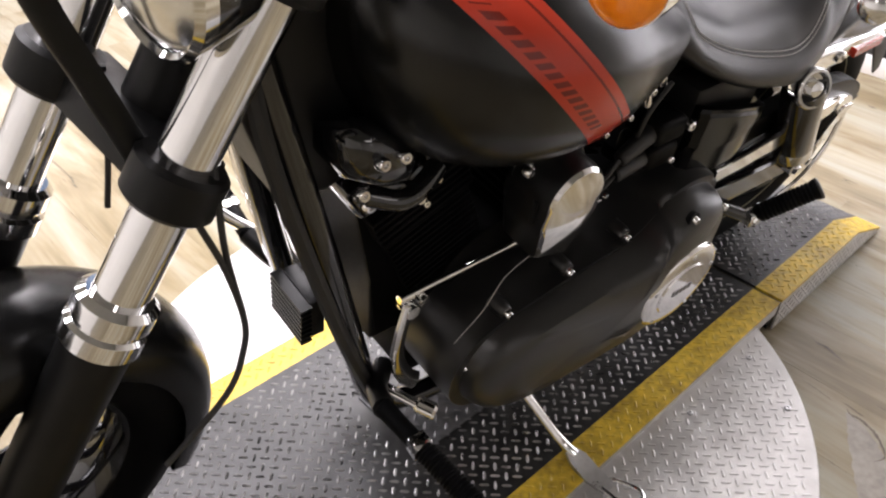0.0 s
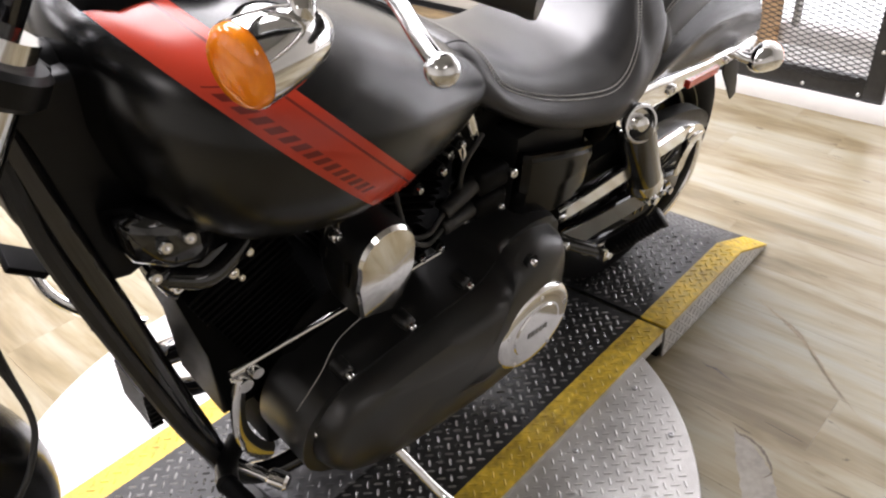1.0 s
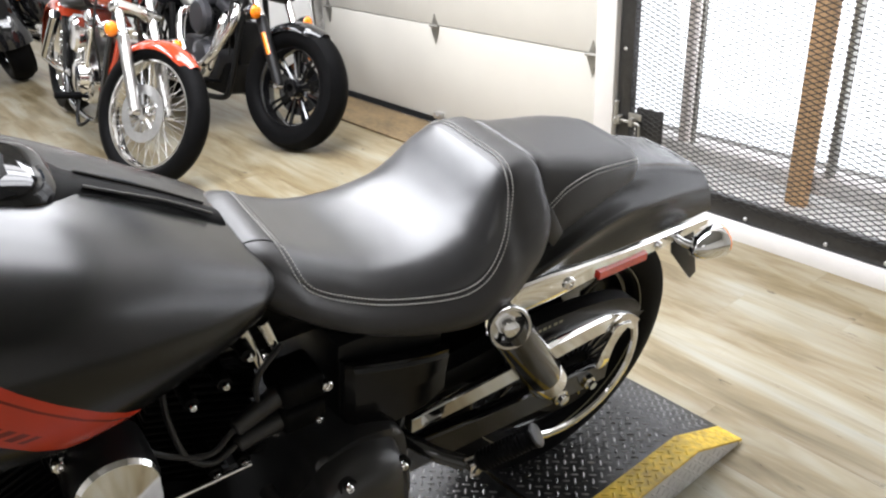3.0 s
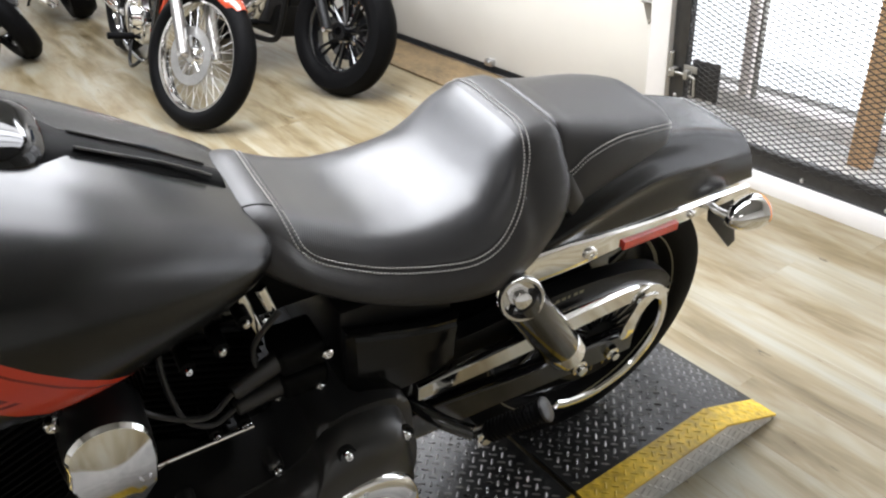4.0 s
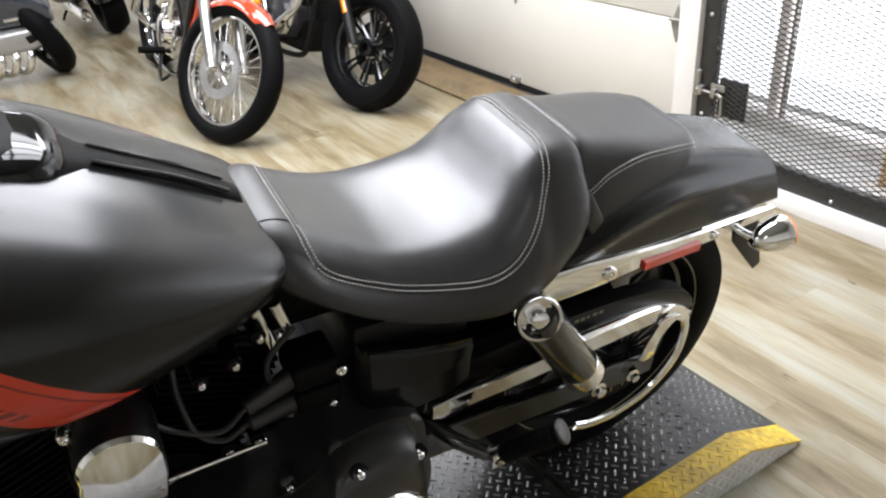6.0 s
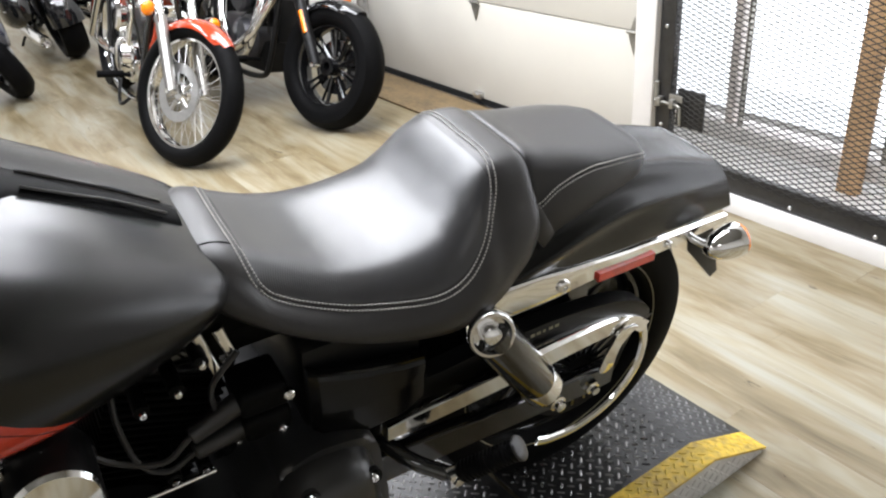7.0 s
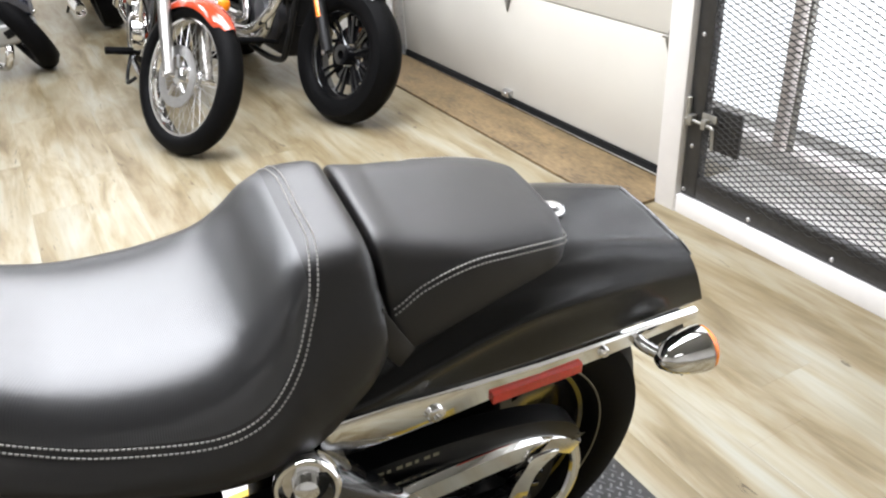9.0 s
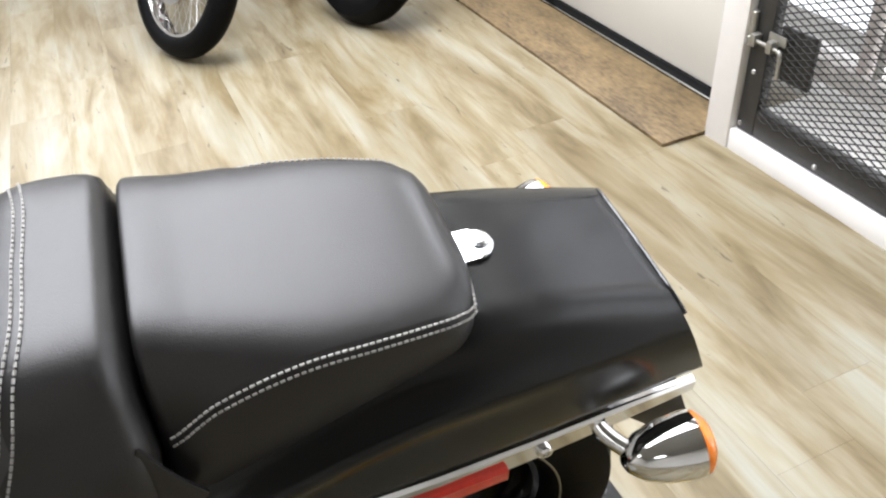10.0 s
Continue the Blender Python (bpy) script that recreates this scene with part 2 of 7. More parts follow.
def box(bm, x0, x1, y0, y1, z0, z1, bevel=0.0, m=None, seg=2):
    vs = [bm.verts.new((x, y, z)) for x in (x0, x1) for y in (y0, y1) for z in (z0, z1)]
    if m is not None:
        for v in vs:
            v.co = m @ v.co
    fs = [bm.faces.new([vs[k] for k in q]) for q in ((0, 1, 3, 2), (4, 6, 7, 5), (0, 4, 5, 1), (2, 3, 7, 6), (0, 2, 6, 4), (1, 5, 7, 3))]
    if bevel:
        es = list({e for f in fs for e in f.edges})
        bmesh.ops.bevel(bm, geom=es, offset=bevel, segments=seg, affect="EDGES", profile=0.5)
    return bm


def frame_axes(d):
    d = Vector(d).normalized()
    up = Vector((0, 0, 1)) if abs(d.z) < 0.95 else Vector((1, 0, 0))
    a = d.cross(up).normalized()
    return d, a, a.cross(d).normalized()


def lathe(bm, origin, axis, profile, seg=32, closed=False):
    """Turns (distance along axis, radius) round the axis."""
    o = Vector(origin)
    d, a, b = frame_axes(axis)
    rings = []
    for h, r in profile:
        if r < 1e-6:
            rings.append([bm.verts.new(o + d * h)])
        else:
            rings.append([bm.verts.new(o + d * h + (a * math.cos(t) + b * math.sin(t)) * r) for t in [2 * math.pi * k / seg for k in range(seg)]])
    pairs = list(zip(rings, rings[1:])) + ([(rings[-1], rings[0])] if closed else [])
    for p, q in pairs:
        for k in range(seg):
            l = (k + 1) % seg
            if len(p) == 1 and len(q) == 1:
                continue
            if len(p) == 1:
                bm.faces.new((p[0], q[k], q[l]))
            elif len(q) == 1:
                bm.faces.new((p[k], p[l], q[0]))
            else:
                bm.faces.new((p[k], p[l], q[l], q[k]))
    if not closed:
        for ring in (rings[0], rings[-1]):
            if len(ring) > 1:
                bm.faces.new(ring)
    return bm


def rod(bm, p0, p1, r, r1=None, seg=16, bevel=0.0):
    p0, p1 = Vector(p0), Vector(p1)
    h = (p1 - p0).length
    r1 = r if r1 is None else r1
    if bevel:
        prof = [(0, r - bevel), (bevel, r), (h - bevel, r1), (h, r1 - bevel)]
    else:
        prof = [(0, r), (h, r1)]
    return lathe(bm, p0, p1 - p0, prof, seg)


def curve_points(pts, n=8, closed=False):
    """A smooth line through the points."""
    pts = [Vector(p) for p in pts]
    out = []
    count = len(pts)
    for i in range(count if closed else count - 1):
        p1, p2 = pts[i], pts[(i + 1) % count]
        p0 = pts[(i - 1) % count] if closed or i > 0 else p1 * 2 - p2
        p3 = pts[(i + 2) % count] if closed or i + 2 < count else p2 * 2 - p1
        for k in range(n):
            t = k / n
            out.append(0.5 * ((2 * p1) + (p2 - p0) * t + (2 * p0 - 5 * p1 + 4 * p2 - p3) * t * t + (3 * p1 - p0 - 3 * p2 + p3) * t ** 3))
    if not closed:
        out.append(pts[-1].copy())
    return out


def tube(bm, pts, r, seg=10, n=6, closed=False, flat=1.0, taper=None):
    """A round (or, with flat, oval) tube along a smooth line."""
    line = curve_points(pts, n, closed) if n > 1 else [Vector(p) for p in pts]
    count = len(line)
    rings = []
    prev = None
    for i, p in enumerate(line):
        d = line[(i + 1) % count] - line[i - 1] if closed or 0 < i < count - 1 else (line[1] - line[0] if i == 0 else line[-1] - line[-2])
        d.normalize()
        if prev is None:
            _, a, b = frame_axes(d)
        else:
            a = (prev - d * prev.dot(d)).normalized()
            b = a.cross(d).normalized()
        prev = a
        k = taper(i / max(1, count - 1)) if taper else 1.0
        rings.append([bm.verts.new(p + (a * math.cos(t) * flat + b * math.sin(t)) * r * k) for t in [2 * math.pi * j / seg for j in range(seg)]])
    for i in range(count if closed else count - 1):
        p, q = rings[i], rings[(i + 1) % count]
        for k in range(seg):
            l = (k + 1) % seg
            bm.faces.new((p[k], p[l], q[l], q[k]))
    if not closed:
        bm.faces.new(rings[0])
        bm.faces.new(rings[-1])
    return bm


def loft(bm, rings, cap=True, loop=True):
    vr = [[bm.verts.new(p) for p in ring] for ring in rings]
    n = len(vr[0])
    for p, q in zip(vr, vr[1:]):
        for k in range(n if loop else n - 1):
            l = (k + 1) % n
            bm.faces.new((p[k], p[l], q[l], q[k]))
    if cap:
        bm.faces.new(vr[0])
        bm.faces.new(vr[-1])
    return vr


def slab(bm, outline, y0, y1, bevel=0.0, seg=3, m=None):
    """An outline in x and z, made thick from y0 to y1, its edges rounded."""
    a = [bm.verts.new((x, y0, z)) for x, z in outline]
    b = [bm.verts.new((x, y1, z)) for x, z in outline]
    f0 = bm.faces.new(a)
    bm.faces.new(b)
    n = len(a)
    for k in range(n):
        bm.faces.new((a[k], a[(k + 1) % n], b[(k + 1) % n], b[k]))
    if bevel:
        bmesh.ops.bevel(bm, geom=list(f0.edges), offset=bevel, segments=seg, affect="EDGES", profile=0.5)
    if m is not None:
        bmesh.ops.transform(bm, matrix=m, verts=bm.verts)
    return bm


def smooth_outline(pts, n=6):
    return [(p.x, p.y) for p in curve_points([(x, z, 0) for x, z in pts], n, True)]


def along(table, x):
    """Values between the rows (x, values...) of a table, eased."""
    if x <= table[0][0]:
        return table[0][1:]
    for p, q in zip(table, table[1:]):
        if x <= q[0]:
            t = (x - p[0]) / (q[0] - p[0])
            i = table.index(p)
            o = table[max(0, i - 1)]
            r = table[min(len(table) - 1, i + 2)]
            out = []
            for k in range(1, len(p)):
                m0 = (q[k] - o[k]) / (q[0] - o[0]) * (q[0] - p[0])
                m1 = (r[k] - p[k]) / (r[0] - p[0]) * (q[0] - p[0])
                out.append((2 * t ** 3 - 3 * t * t + 1) * p[k] + (t ** 3 - 2 * t * t + t) * m0 + (3 * t * t - 2 * t ** 3) * q[k] + (t ** 3 - t * t) * m1)
            return tuple(out)
    return table[-1][1:]


def bolt(parent, at, axis, r=0.007, h=0.006, material=None, name="bolt"):
    bm = bmesh.new()
    lathe(bm, at, axis, [(-0.003, r), (h * 0.7, r), (h, r * 0.75), (h, r * 0.4), (h * 0.5, r * 0.38), (h * 0.5, 0)], 12)
    return part(name, bm, material or CHROME, parent)


# ---------------------------------------------------------------- room
NORTH, SOUTH, WEST = 8.2, -4.2, -5.2
bm = bmesh.new()
box(bm, WEST - 0.2, 2.6, SOUTH - 0.2, NORTH + 0.2, -0.25, -0.012)
structure("ground", bm, mat("concrete_slab", (0.3, 0.29, 0.27), 0.8, 0, 0.15, 6, 0.2, 60), "concrete slab under the vinyl floor")

for nm, b6, text in (
    ("wall_west", (WEST - 0.15, WEST, SOUTH, NORTH, -0.01, CEILING), "plain white painted showroom wall"),
    ("wall_south", (WEST - 0.15, 2.4, SOUTH - 0.15, SOUTH, -0.01, CEILING), "plain white painted showroom wall"),
    ("wall_north", (WEST - 0.15, 2.4, NORTH, NORTH + 0.15, -0.01, CEILING), "plain white painted showroom wall"),
    ("wall_east_1", (1.52, 1.75, 3.31, NORTH, -0.01, CEILING), "white painted wall beside the garage door"),
    ("wall_east_2", (1.52, 1.75, 1.0, 3.31, 2.45, CEILING), "white painted wall above the garage door"),
    ("wall_east_3", (1.44, 1.75, -1.5, 1.0, 2.3, CEILING), "white painted wall above the mesh gate"),
    ("wall_east_4", (1.44, 1.75, SOUTH, -1.5, -0.01, CEILING), "white painted wall beside the mesh gate"),
    ("wall_vestibule_1", (1.75, 2.4, 1.75, 1.85, -0.01, CEILING), "white side wall behind the mesh gate"),
    ("wall_vestibule_2", (1.75, 2.3, -1.6, -1.5, -0.01, CEILING), "white side wall behind the mesh gate"),
):
    bm = bmesh.new()
    box(bm, *b6)
    structure(nm, bm, WHITE_PAINT, text)

# unseen ceiling that closes the room; its tiles are coloured mid grey
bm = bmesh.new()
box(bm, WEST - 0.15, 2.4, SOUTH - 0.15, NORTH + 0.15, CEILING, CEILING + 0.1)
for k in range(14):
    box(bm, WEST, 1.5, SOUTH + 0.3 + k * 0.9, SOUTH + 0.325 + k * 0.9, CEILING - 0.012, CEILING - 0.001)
structure("ceiling", bm, CEIL_TILE, "mid-grey tiled ceiling with lay-in light panels")

bm = bmesh.new()
box(bm, 0, 1.24, 0, 0.62, -0.045, -0.002, 0.004)
troffer = thing("ceiling_light", "white fluorescent panel light set in the ceiling", "ceiling light", "ceiling lights")
part("housing", bm, TRIM_PAINT, troffer)
bm = bmesh.new()
box(bm, 0.04, 1.2, 0.05, 0.57, -0.05, -0.047)
part("diffuser", bm, DIFFUSER, troffer, "glowing white diffuser panel")
for k, (lx, ly, watts, turn) in enumerate(TROFFERS):
    at = pose(lx, ly, CEILING, 0, 0, turn) @ pose(-0.62, -0.31, 0)
    if k == 0:
        troffer.matrix_world = at
    else:
        copy_thing(troffer, at)

# white post, jamb and kerb round the gate
bm = bmesh.new()
box(bm, 1.43, 1.51, 0.905, 1.0, -0.01, 2.45, 0.004)
structure("trim_post", bm, TRIM_PAINT, "white painted post between garage door and mesh gate")
bm = bmesh.new()
box(bm, 1.435, 1.53, -1.5, 0.905, -0.01, 0.064, 0.003)
structure("trim_kerb", bm, TRIM_PAINT, "white painted kerb board under the mesh gate")
bm = bmesh.new()
box(bm, 1.53, 1.86, -1.5, 0.99, -0.01, 0.03)
structure("threshold", bm, WHITE_PAINT, "pale threshold floor behind the mesh gate")

# window wall behind the gate
window = tagged(new("window_1"), "tall white-framed window with a bare pine stud behind a mesh gate", "window", "", "structure")
for nm, b6, mt, text in (
    ("window_sill", (1.84, 1.95, -1.5, 1.75, 0.078, 0.150), mat("weathered_rail", (0.66, 0.63, 0.60), 0.6, 0, 0.2, 20), "weathered bottom rail"),
    ("mullion", (1.85, 1.90, 0.838, 0.872, 0.15, 2.3), mat("faded_rail", (0.68, 0.62, 0.58), 0.6, 0, 0.15, 20), "faded brown mullion"),
    ("mullion", (1.85, 1.88, 0.800, 0.812, 0.15, 2.3), ZINC, "thin grey steel mullion"),
    ("stud", (1.795, 1.838, 0.258, 0.335, 0.03, 2.3), PINE, "bare pine stud"),
    ("mullion", (1.85, 1.90, 0.200, 0.222, 0.15, 2.3), ZINC, "grey steel mullion"),
    ("window_frame", (1.85, 1.93, -0.5, -0.42, 0.15, 2.3), TRIM_PAINT, ""),
    ("window_frame", (1.85, 1.93, -1.5, -1.42, 0.15, 2.3), TRIM_PAINT, ""),
):
    bm = bmesh.new()
    box(bm, *b6, 0.003)
    part(nm, bm, mt, window, text)
for y0, y1 in ((0.872, 1.75), (0.222, 0.800), (-0.42, 0.200), (-1.42, -0.5)):
    bm = bmesh.new()
    box(bm, 1.885, 1.891, y0, y1, 0.150, 2.3)
    ob = part("pane", bm, GLASS, window, "", 0)
    ob.visible_shadow = False
bm = bmesh.new()
box(bm, 2.42, 2.45, -2.6, 2.2, -0.3, 3.2)
structure("backdrop", bm, OUTSIDE, "bright white daylight outside the window", 0)

# ---- mesh gate
GX = 1.47
gate = thing("mesh_gate", "black steel gate with expanded metal mesh and latch", "gate")
for nm, b6 in (("stile", (GX - 0.018, GX + 0.018, 0.835, 0.9, 0.066, 2.25)), ("stile", (GX - 0.018, GX + 0.018, -0.27, -0.205, 0.066, 2.25)),
               ("bottom_rail", (GX - 0.017, GX + 0.017, -0.205, 0.835, 0.067, 0.146)), ("top_rail", (GX - 0.017, GX + 0.017, -0.205, 0.835, 2.17, 2.25))):
    bm = bmesh.new()
    box(bm, *b6, 0.003)
    part(nm, bm, GATE_STEEL, gate)


def expanded_mesh(y0, y1, z0, z1, x, w=0.046, h=0.0092, strand=0.0017):
    """Rows of zigzag strands that touch in diamonds."""
    verts, faces = [], []
    rows = int((z1 - z0) / h)
    cols = int((y1 - y0) / (w / 2))
    for r in range(rows):
        base = z0 + r * h
        pts = [(y0 + c * w / 2, base + (h if (c + r) % 2 else 0.0)) for c in range(cols + 1)]
        for a, b in zip(pts, pts[1:]):
            i = len(verts)
            for (py, pz) in (a, b):
                verts += [(x - 0.001, py, pz - strand), (x - 0.001, py, pz + strand * 0.4), (x + 0.001, py, pz + strand), (x + 0.001, py, pz - strand * 0.4)]
            faces += [(i + k, i + (k + 1) % 4, i + 4 + (k + 1) % 4, i + 4 + k) for k in range(4)]
    me = bpy.data.meshes.new("mesh_panel")
    me.from_pydata(verts, [], faces)
    me.materials.append(MESH_STEEL)
    return new("mesh_panel", me)


panel = expanded_mesh(-0.21, 0.835, 0.122, 1.45, GX - 0.021)
panel.parent = gate
tagged(panel, "dark expanded metal mesh", "", "", "stuff")
for y in (0.87, -0.237):
    for z in (0.25, 0.62, 0.95, 1.3):
        bolt(gate, (GX - 0.018, y, z), (-1, 0, 0), 0.007, 0.005, STEEL, "rivet")
for y in (0.886, 0.604, 0.300, 0.005, -0.19):
    bolt(gate, (GX - 0.018, y, 0.087), (-1, 0, 0), 0.007, 0.005, STEEL, "rivet")
bm = bmesh.new()
box(bm, GX - 0.008, GX + 0.004, 0.692, 0.812, 0.257, 0.398, 0.002)
part("lock_plate", bm, GATE_STEEL, gate, "dark square lock plate behind the mesh")
bm = bmesh.new()
rod(bm, (GX - 0.036, 0.895, 0.345), (GX - 0.036, 0.787, 0.343), 0.0055)
tube(bm, [(GX - 0.036, 0.787, 0.343), (GX - 0.038, 0.776, 0.338), (GX - 0.038, 0.773, 0.325), (GX - 0.038, 0.770, 0.272)], 0.0055, 10, 4)
part("latch_handle", bm, ZINC, gate, "bare zinc slide bolt")
for y0, y1 in ((0.862, 0.882), (0.802, 0.822)):
    bm = bmesh.new()
    box(bm, GX - 0.046, GX - 0.018, y0, y1, 0.328, 0.362, 0.004)
    part("latch_keeper", bm, ZINC, gate)
bm = bmesh.new()
box(bm, GX - 0.026, GX - 0.022, 0.775, 0.835, 0.352, 0.378, 0.001)
part("latch_plate", bm, ZINC, gate)
bm = bmesh.new()
lathe(bm, (GX - 0.024, 0.895, 0.318), (0, 0, 1), [(0, 0.008), (0.002, 0.010), (0.095, 0.010), (0.097, 0.008)], 14)
part("gate_hinge", bm, ZINC, gate, "small weathered hinge barrel")

# ---- garage door
door = tagged(new("door_1"), "closed white sectional garage door with steel hinges", "garage door", "", "structure")
DX = 1.60
for k in range(4):
    z0, z1 = 0.035 + k * 0.5, 0.033 + (k + 1) * 0.5
    bm = bmesh.new()
    box(bm, DX, DX + 0.04, 1.01, 3.30, z0, z1 - 0.003, 0.003)
    part("door_panel", bm, DOOR_PAINT, door)
bm = bmesh.new()
box(bm, DX - 0.012, DX + 0.045, 1.01, 3.30, 0.0, 0.034, 0.004)
part("bottom_seal", bm, SEAL, door, "black rubber bottom seal")
bm = bmesh.new()
box(bm, DX - 0.03, DX - 0.012, 1.01, 3.30, -0.006, 0.014, 0.002)
part("retainer", bm, ALU, door, "aluminium retainer strip")
for y in (1.15, 2.20, 3.22):
    bm = bmesh.new()
    slab(bm, [(-0.03, 0.0), (0, 0.075), (0.03, 0.0), (0, -0.075)], 0, 0.004, 0.001)
    bmesh.ops.transform(bm, matrix=pose(DX - 0.004, y, 0.515, 0, 0, 90), verts=bm.verts)
    rod(bm, (DX - 0.012, y - 0.035, 0.530), (DX - 0.012, y + 0.035, 0.530), 0.007)
    part("hinge", bm, ZINC, door, "galvanised steel hinge")
bm = bmesh.new()
box(bm, DX - 0.03, DX, 2.165, 2.225, 0.04, 0.072, 0.004)
rod(bm, (DX - 0.03, 2.195, 0.058), (DX - 0.04, 2.195, 0.058), 0.009)
part("lift_bracket", bm, STEEL, door)
bm = bmesh.new()
box(bm, DX - 0.02, DX, 1.03, 1.07, 0.06, 0.26, 0.003)
part("corner_bracket", bm, STEEL, door)
for y, text in ((3.27, ""), (1.012, "")):
    bm = bmesh.new()
    box(bm, DX - 0.075, DX - 0.02, y, y + 0.03, 0.02, 2.4, 0.003)
    part("track", bm, STEEL, door, "galvanised vertical door track")
bm = bmesh.new()
box(bm, 1.275, 1.562, 0.997, 3.305, 0.001, 0.013, 0.002)
tagged(mesh_object("plywood_strip", bm, PLYWOOD), "bare plywood strip laid on the floor before the garage door", "floor board", "", "structure")

# ---------------------------------------------------------------- turntable and ramps
DISC_C, DISC_R, DISC_Z, TOP = (-0.80, 0.03), 0.68, 0.070, 0.090
turntable = thing("motorcycle_turntable", "diamond-plate display turntable with yellow-edged black runway and ramps", "turntable")
bm = bmesh.new()
lathe(bm, (*DISC_C, DISC_Z - 0.012), (0, 0, 1), [(-0.02, DISC_R - 0.06), (0, DISC_R - 0.004), (0.002, DISC_R), (0.010, DISC_R), (0.012, DISC_R - 0.002), (0.012, 0)], 96)
part("disc", bm, PLATE_STEEL, turntable, "silver diamond-plate disc")
bm = bmesh.new()
lathe(bm, (*DISC_C, 0.0), (0, 0, 1), [(0, 0.55), (0.05, 0.55), (0.05, 0)], 64)
part("turntable_base", bm, GATE_STEEL, turntable)
Y0, Y1, YB = -0.292, 0.345, 0.066
X_GAP, X_BEND, X_TIP = -0.108, 0.285, 0.475
F_GAP, F_BEND, F_TIP = -1.5, -1.89, -2.08


def runway(x0, x1, bend=None, tip=None, material=PLATE_BLACK, y0=0, y1=1):
    """A strip of bent plate from x0 to x1, then down to the floor at tip."""
    bm = bmesh.new()
    top = [(x0, TOP), (x1, TOP)] if tip is None else [(x0, TOP), (bend, TOP), (tip, 0.012)]
    prof = top + [(x, z - 0.006) for x, z in reversed(top)]
    slab(bm, prof, y0, y1)
    return bm


zones = ((Y0, Y0 + YB, YELLOW), (Y0 + YB, Y1 - YB, PLATE_BLACK), (Y1 - YB, Y1, YELLOW))
for ya, yb, mt in zones:
    nm = "yellow_edge" if mt is YELLOW else "runway_plate"
    part(nm, runway(F_GAP + 0.006, X_GAP - 0.006, None, None, mt, ya, yb), mt, turntable, "scuffed yellow painted edge" if mt is YELLOW else "black diamond-plate runway")
    part(nm, runway(X_GAP + 0.006, X_BEND, X_BEND, X_TIP, mt, ya, yb), mt, turntable, "scuffed yellow painted edge" if mt is YELLOW else "black diamond-plate ramp")
    part(nm, runway(F_GAP - 0.006, F_BEND, F_BEND, F_TIP, mt, ya, yb), mt, turntable, "scuffed yellow painted edge" if mt is YELLOW else "black diamond-plate ramp")
for y in (Y0, Y1 - 0.005):
    for prof, nm in (([(X_GAP + 0.006, 0.002), (X_GAP + 0.006, TOP - 0.006), (X_BEND, TOP - 0.006), (X_TIP - 0.015, 0.012), (X_TIP - 0.015, 0.002)], "ramp_side"),
                     ([(F_GAP - 0.006, 0.002), (F_GAP - 0.006, TOP - 0.006), (F_BEND, TOP - 0.006), (F_TIP + 0.015, 0.012), (F_TIP + 0.015, 0.002)], "ramp_side"),
                     ([(F_GAP + 0.006, 0.055), (F_GAP + 0.006, TOP - 0.006), (X_GAP - 0.006, TOP - 0.006), (X_GAP - 0.006, 0.055)], "runway_side")):
        bm = bmesh.new()
        slab(bm, prof, y + 0.001, y + 0.005)
        part(nm, bm, PLATE_STEEL, turntable, "silver diamond-plate side")
bm = bmesh.new()
box(bm, X_GAP - 0.006, X_GAP + 0.006, Y0 + 0.01, Y1 - 0.01, 0.004, 0.07)
part("gap_liner", bm, SEAL, turntable)
# bare tread patch under the engine
BARE_TREAD = mat("bare_tread_steel", (0.20, 0.20, 0.205), 0.38, 0.6, 0.2, 40, 0.1, 200, second=(0.09, 0.09, 0.092))
bm = bmesh.new()
box(bm, -0.98, -0.655, -0.06, 0.12, TOP, TOP + 0.004, 0.001)
part("wear_plate", bm, BARE_TREAD, turntable, "bare steel tread patch")


def lugs(name, cells, material, parent, pitch=0.0195, length=0.0095, width=0.0030, rise=0.0014):
    """Raised lozenges in a diamond-plate pattern; cells gives place, axes and direction of each."""
    verts, faces = [], []
    for o, u, v, nrm in cells:
        i = len(verts)
        o, u, v, nrm = Vector(o), Vector(u), Vector(v), Vector(nrm)
        for a, b, c in ((-1, 0, 0), (-0.55, -0.9, 0), (0.55, -0.9, 0), (1, 0, 0), (0.55, 0.9, 0), (-0.55, 0.9, 0), (-0.6, 0, 1), (0.6, 0, 1)):
            verts.append(o + u * a * length + v * b * width + nrm * (rise * c + 0.0002))
        faces += [(i, i + 1, i + 6), (i + 1, i + 2, i + 7, i + 6), (i + 2, i + 3, i + 7), (i + 3, i + 4, i + 7), (i + 4, i + 5, i + 6, i + 7), (i + 5, i, i + 6)]
    me = bpy.data.meshes.new(name)
    me.from_pydata([tuple(p) for p in verts], [], faces)
    me.materials.append(material)
    ob = new(name, me)
    ob.parent = parent
    return tagged(ob, "raised tread lugs", "", "", "stuff")


def lug_grid(x0, x1, y0, y1, keep, place, pitch=0.0195):
    """Lugs turned by turns, on a grid in plan; place gives point, slope and normal."""
    out = []
    for i in range(int((x1 - x0) / pitch / 0.707) + 1):
        for j in range(int((y1 - y0) / pitch / 1.414) + 2):
            x, y = x0 + (i + 0.5) * pitch * 0.707, y0 + (j + (0.5 if i % 2 else 0.0)) * pitch * 1.414
            if not keep(x, y):
                continue
            p, ex, ey, nz = place(x, y)
            ex, ey = (ex + ey).normalized(), (ey - ex).normalized()
            out.append((p, ex, ey, nz) if i % 2 else (p, ey, ex, nz))
    return out


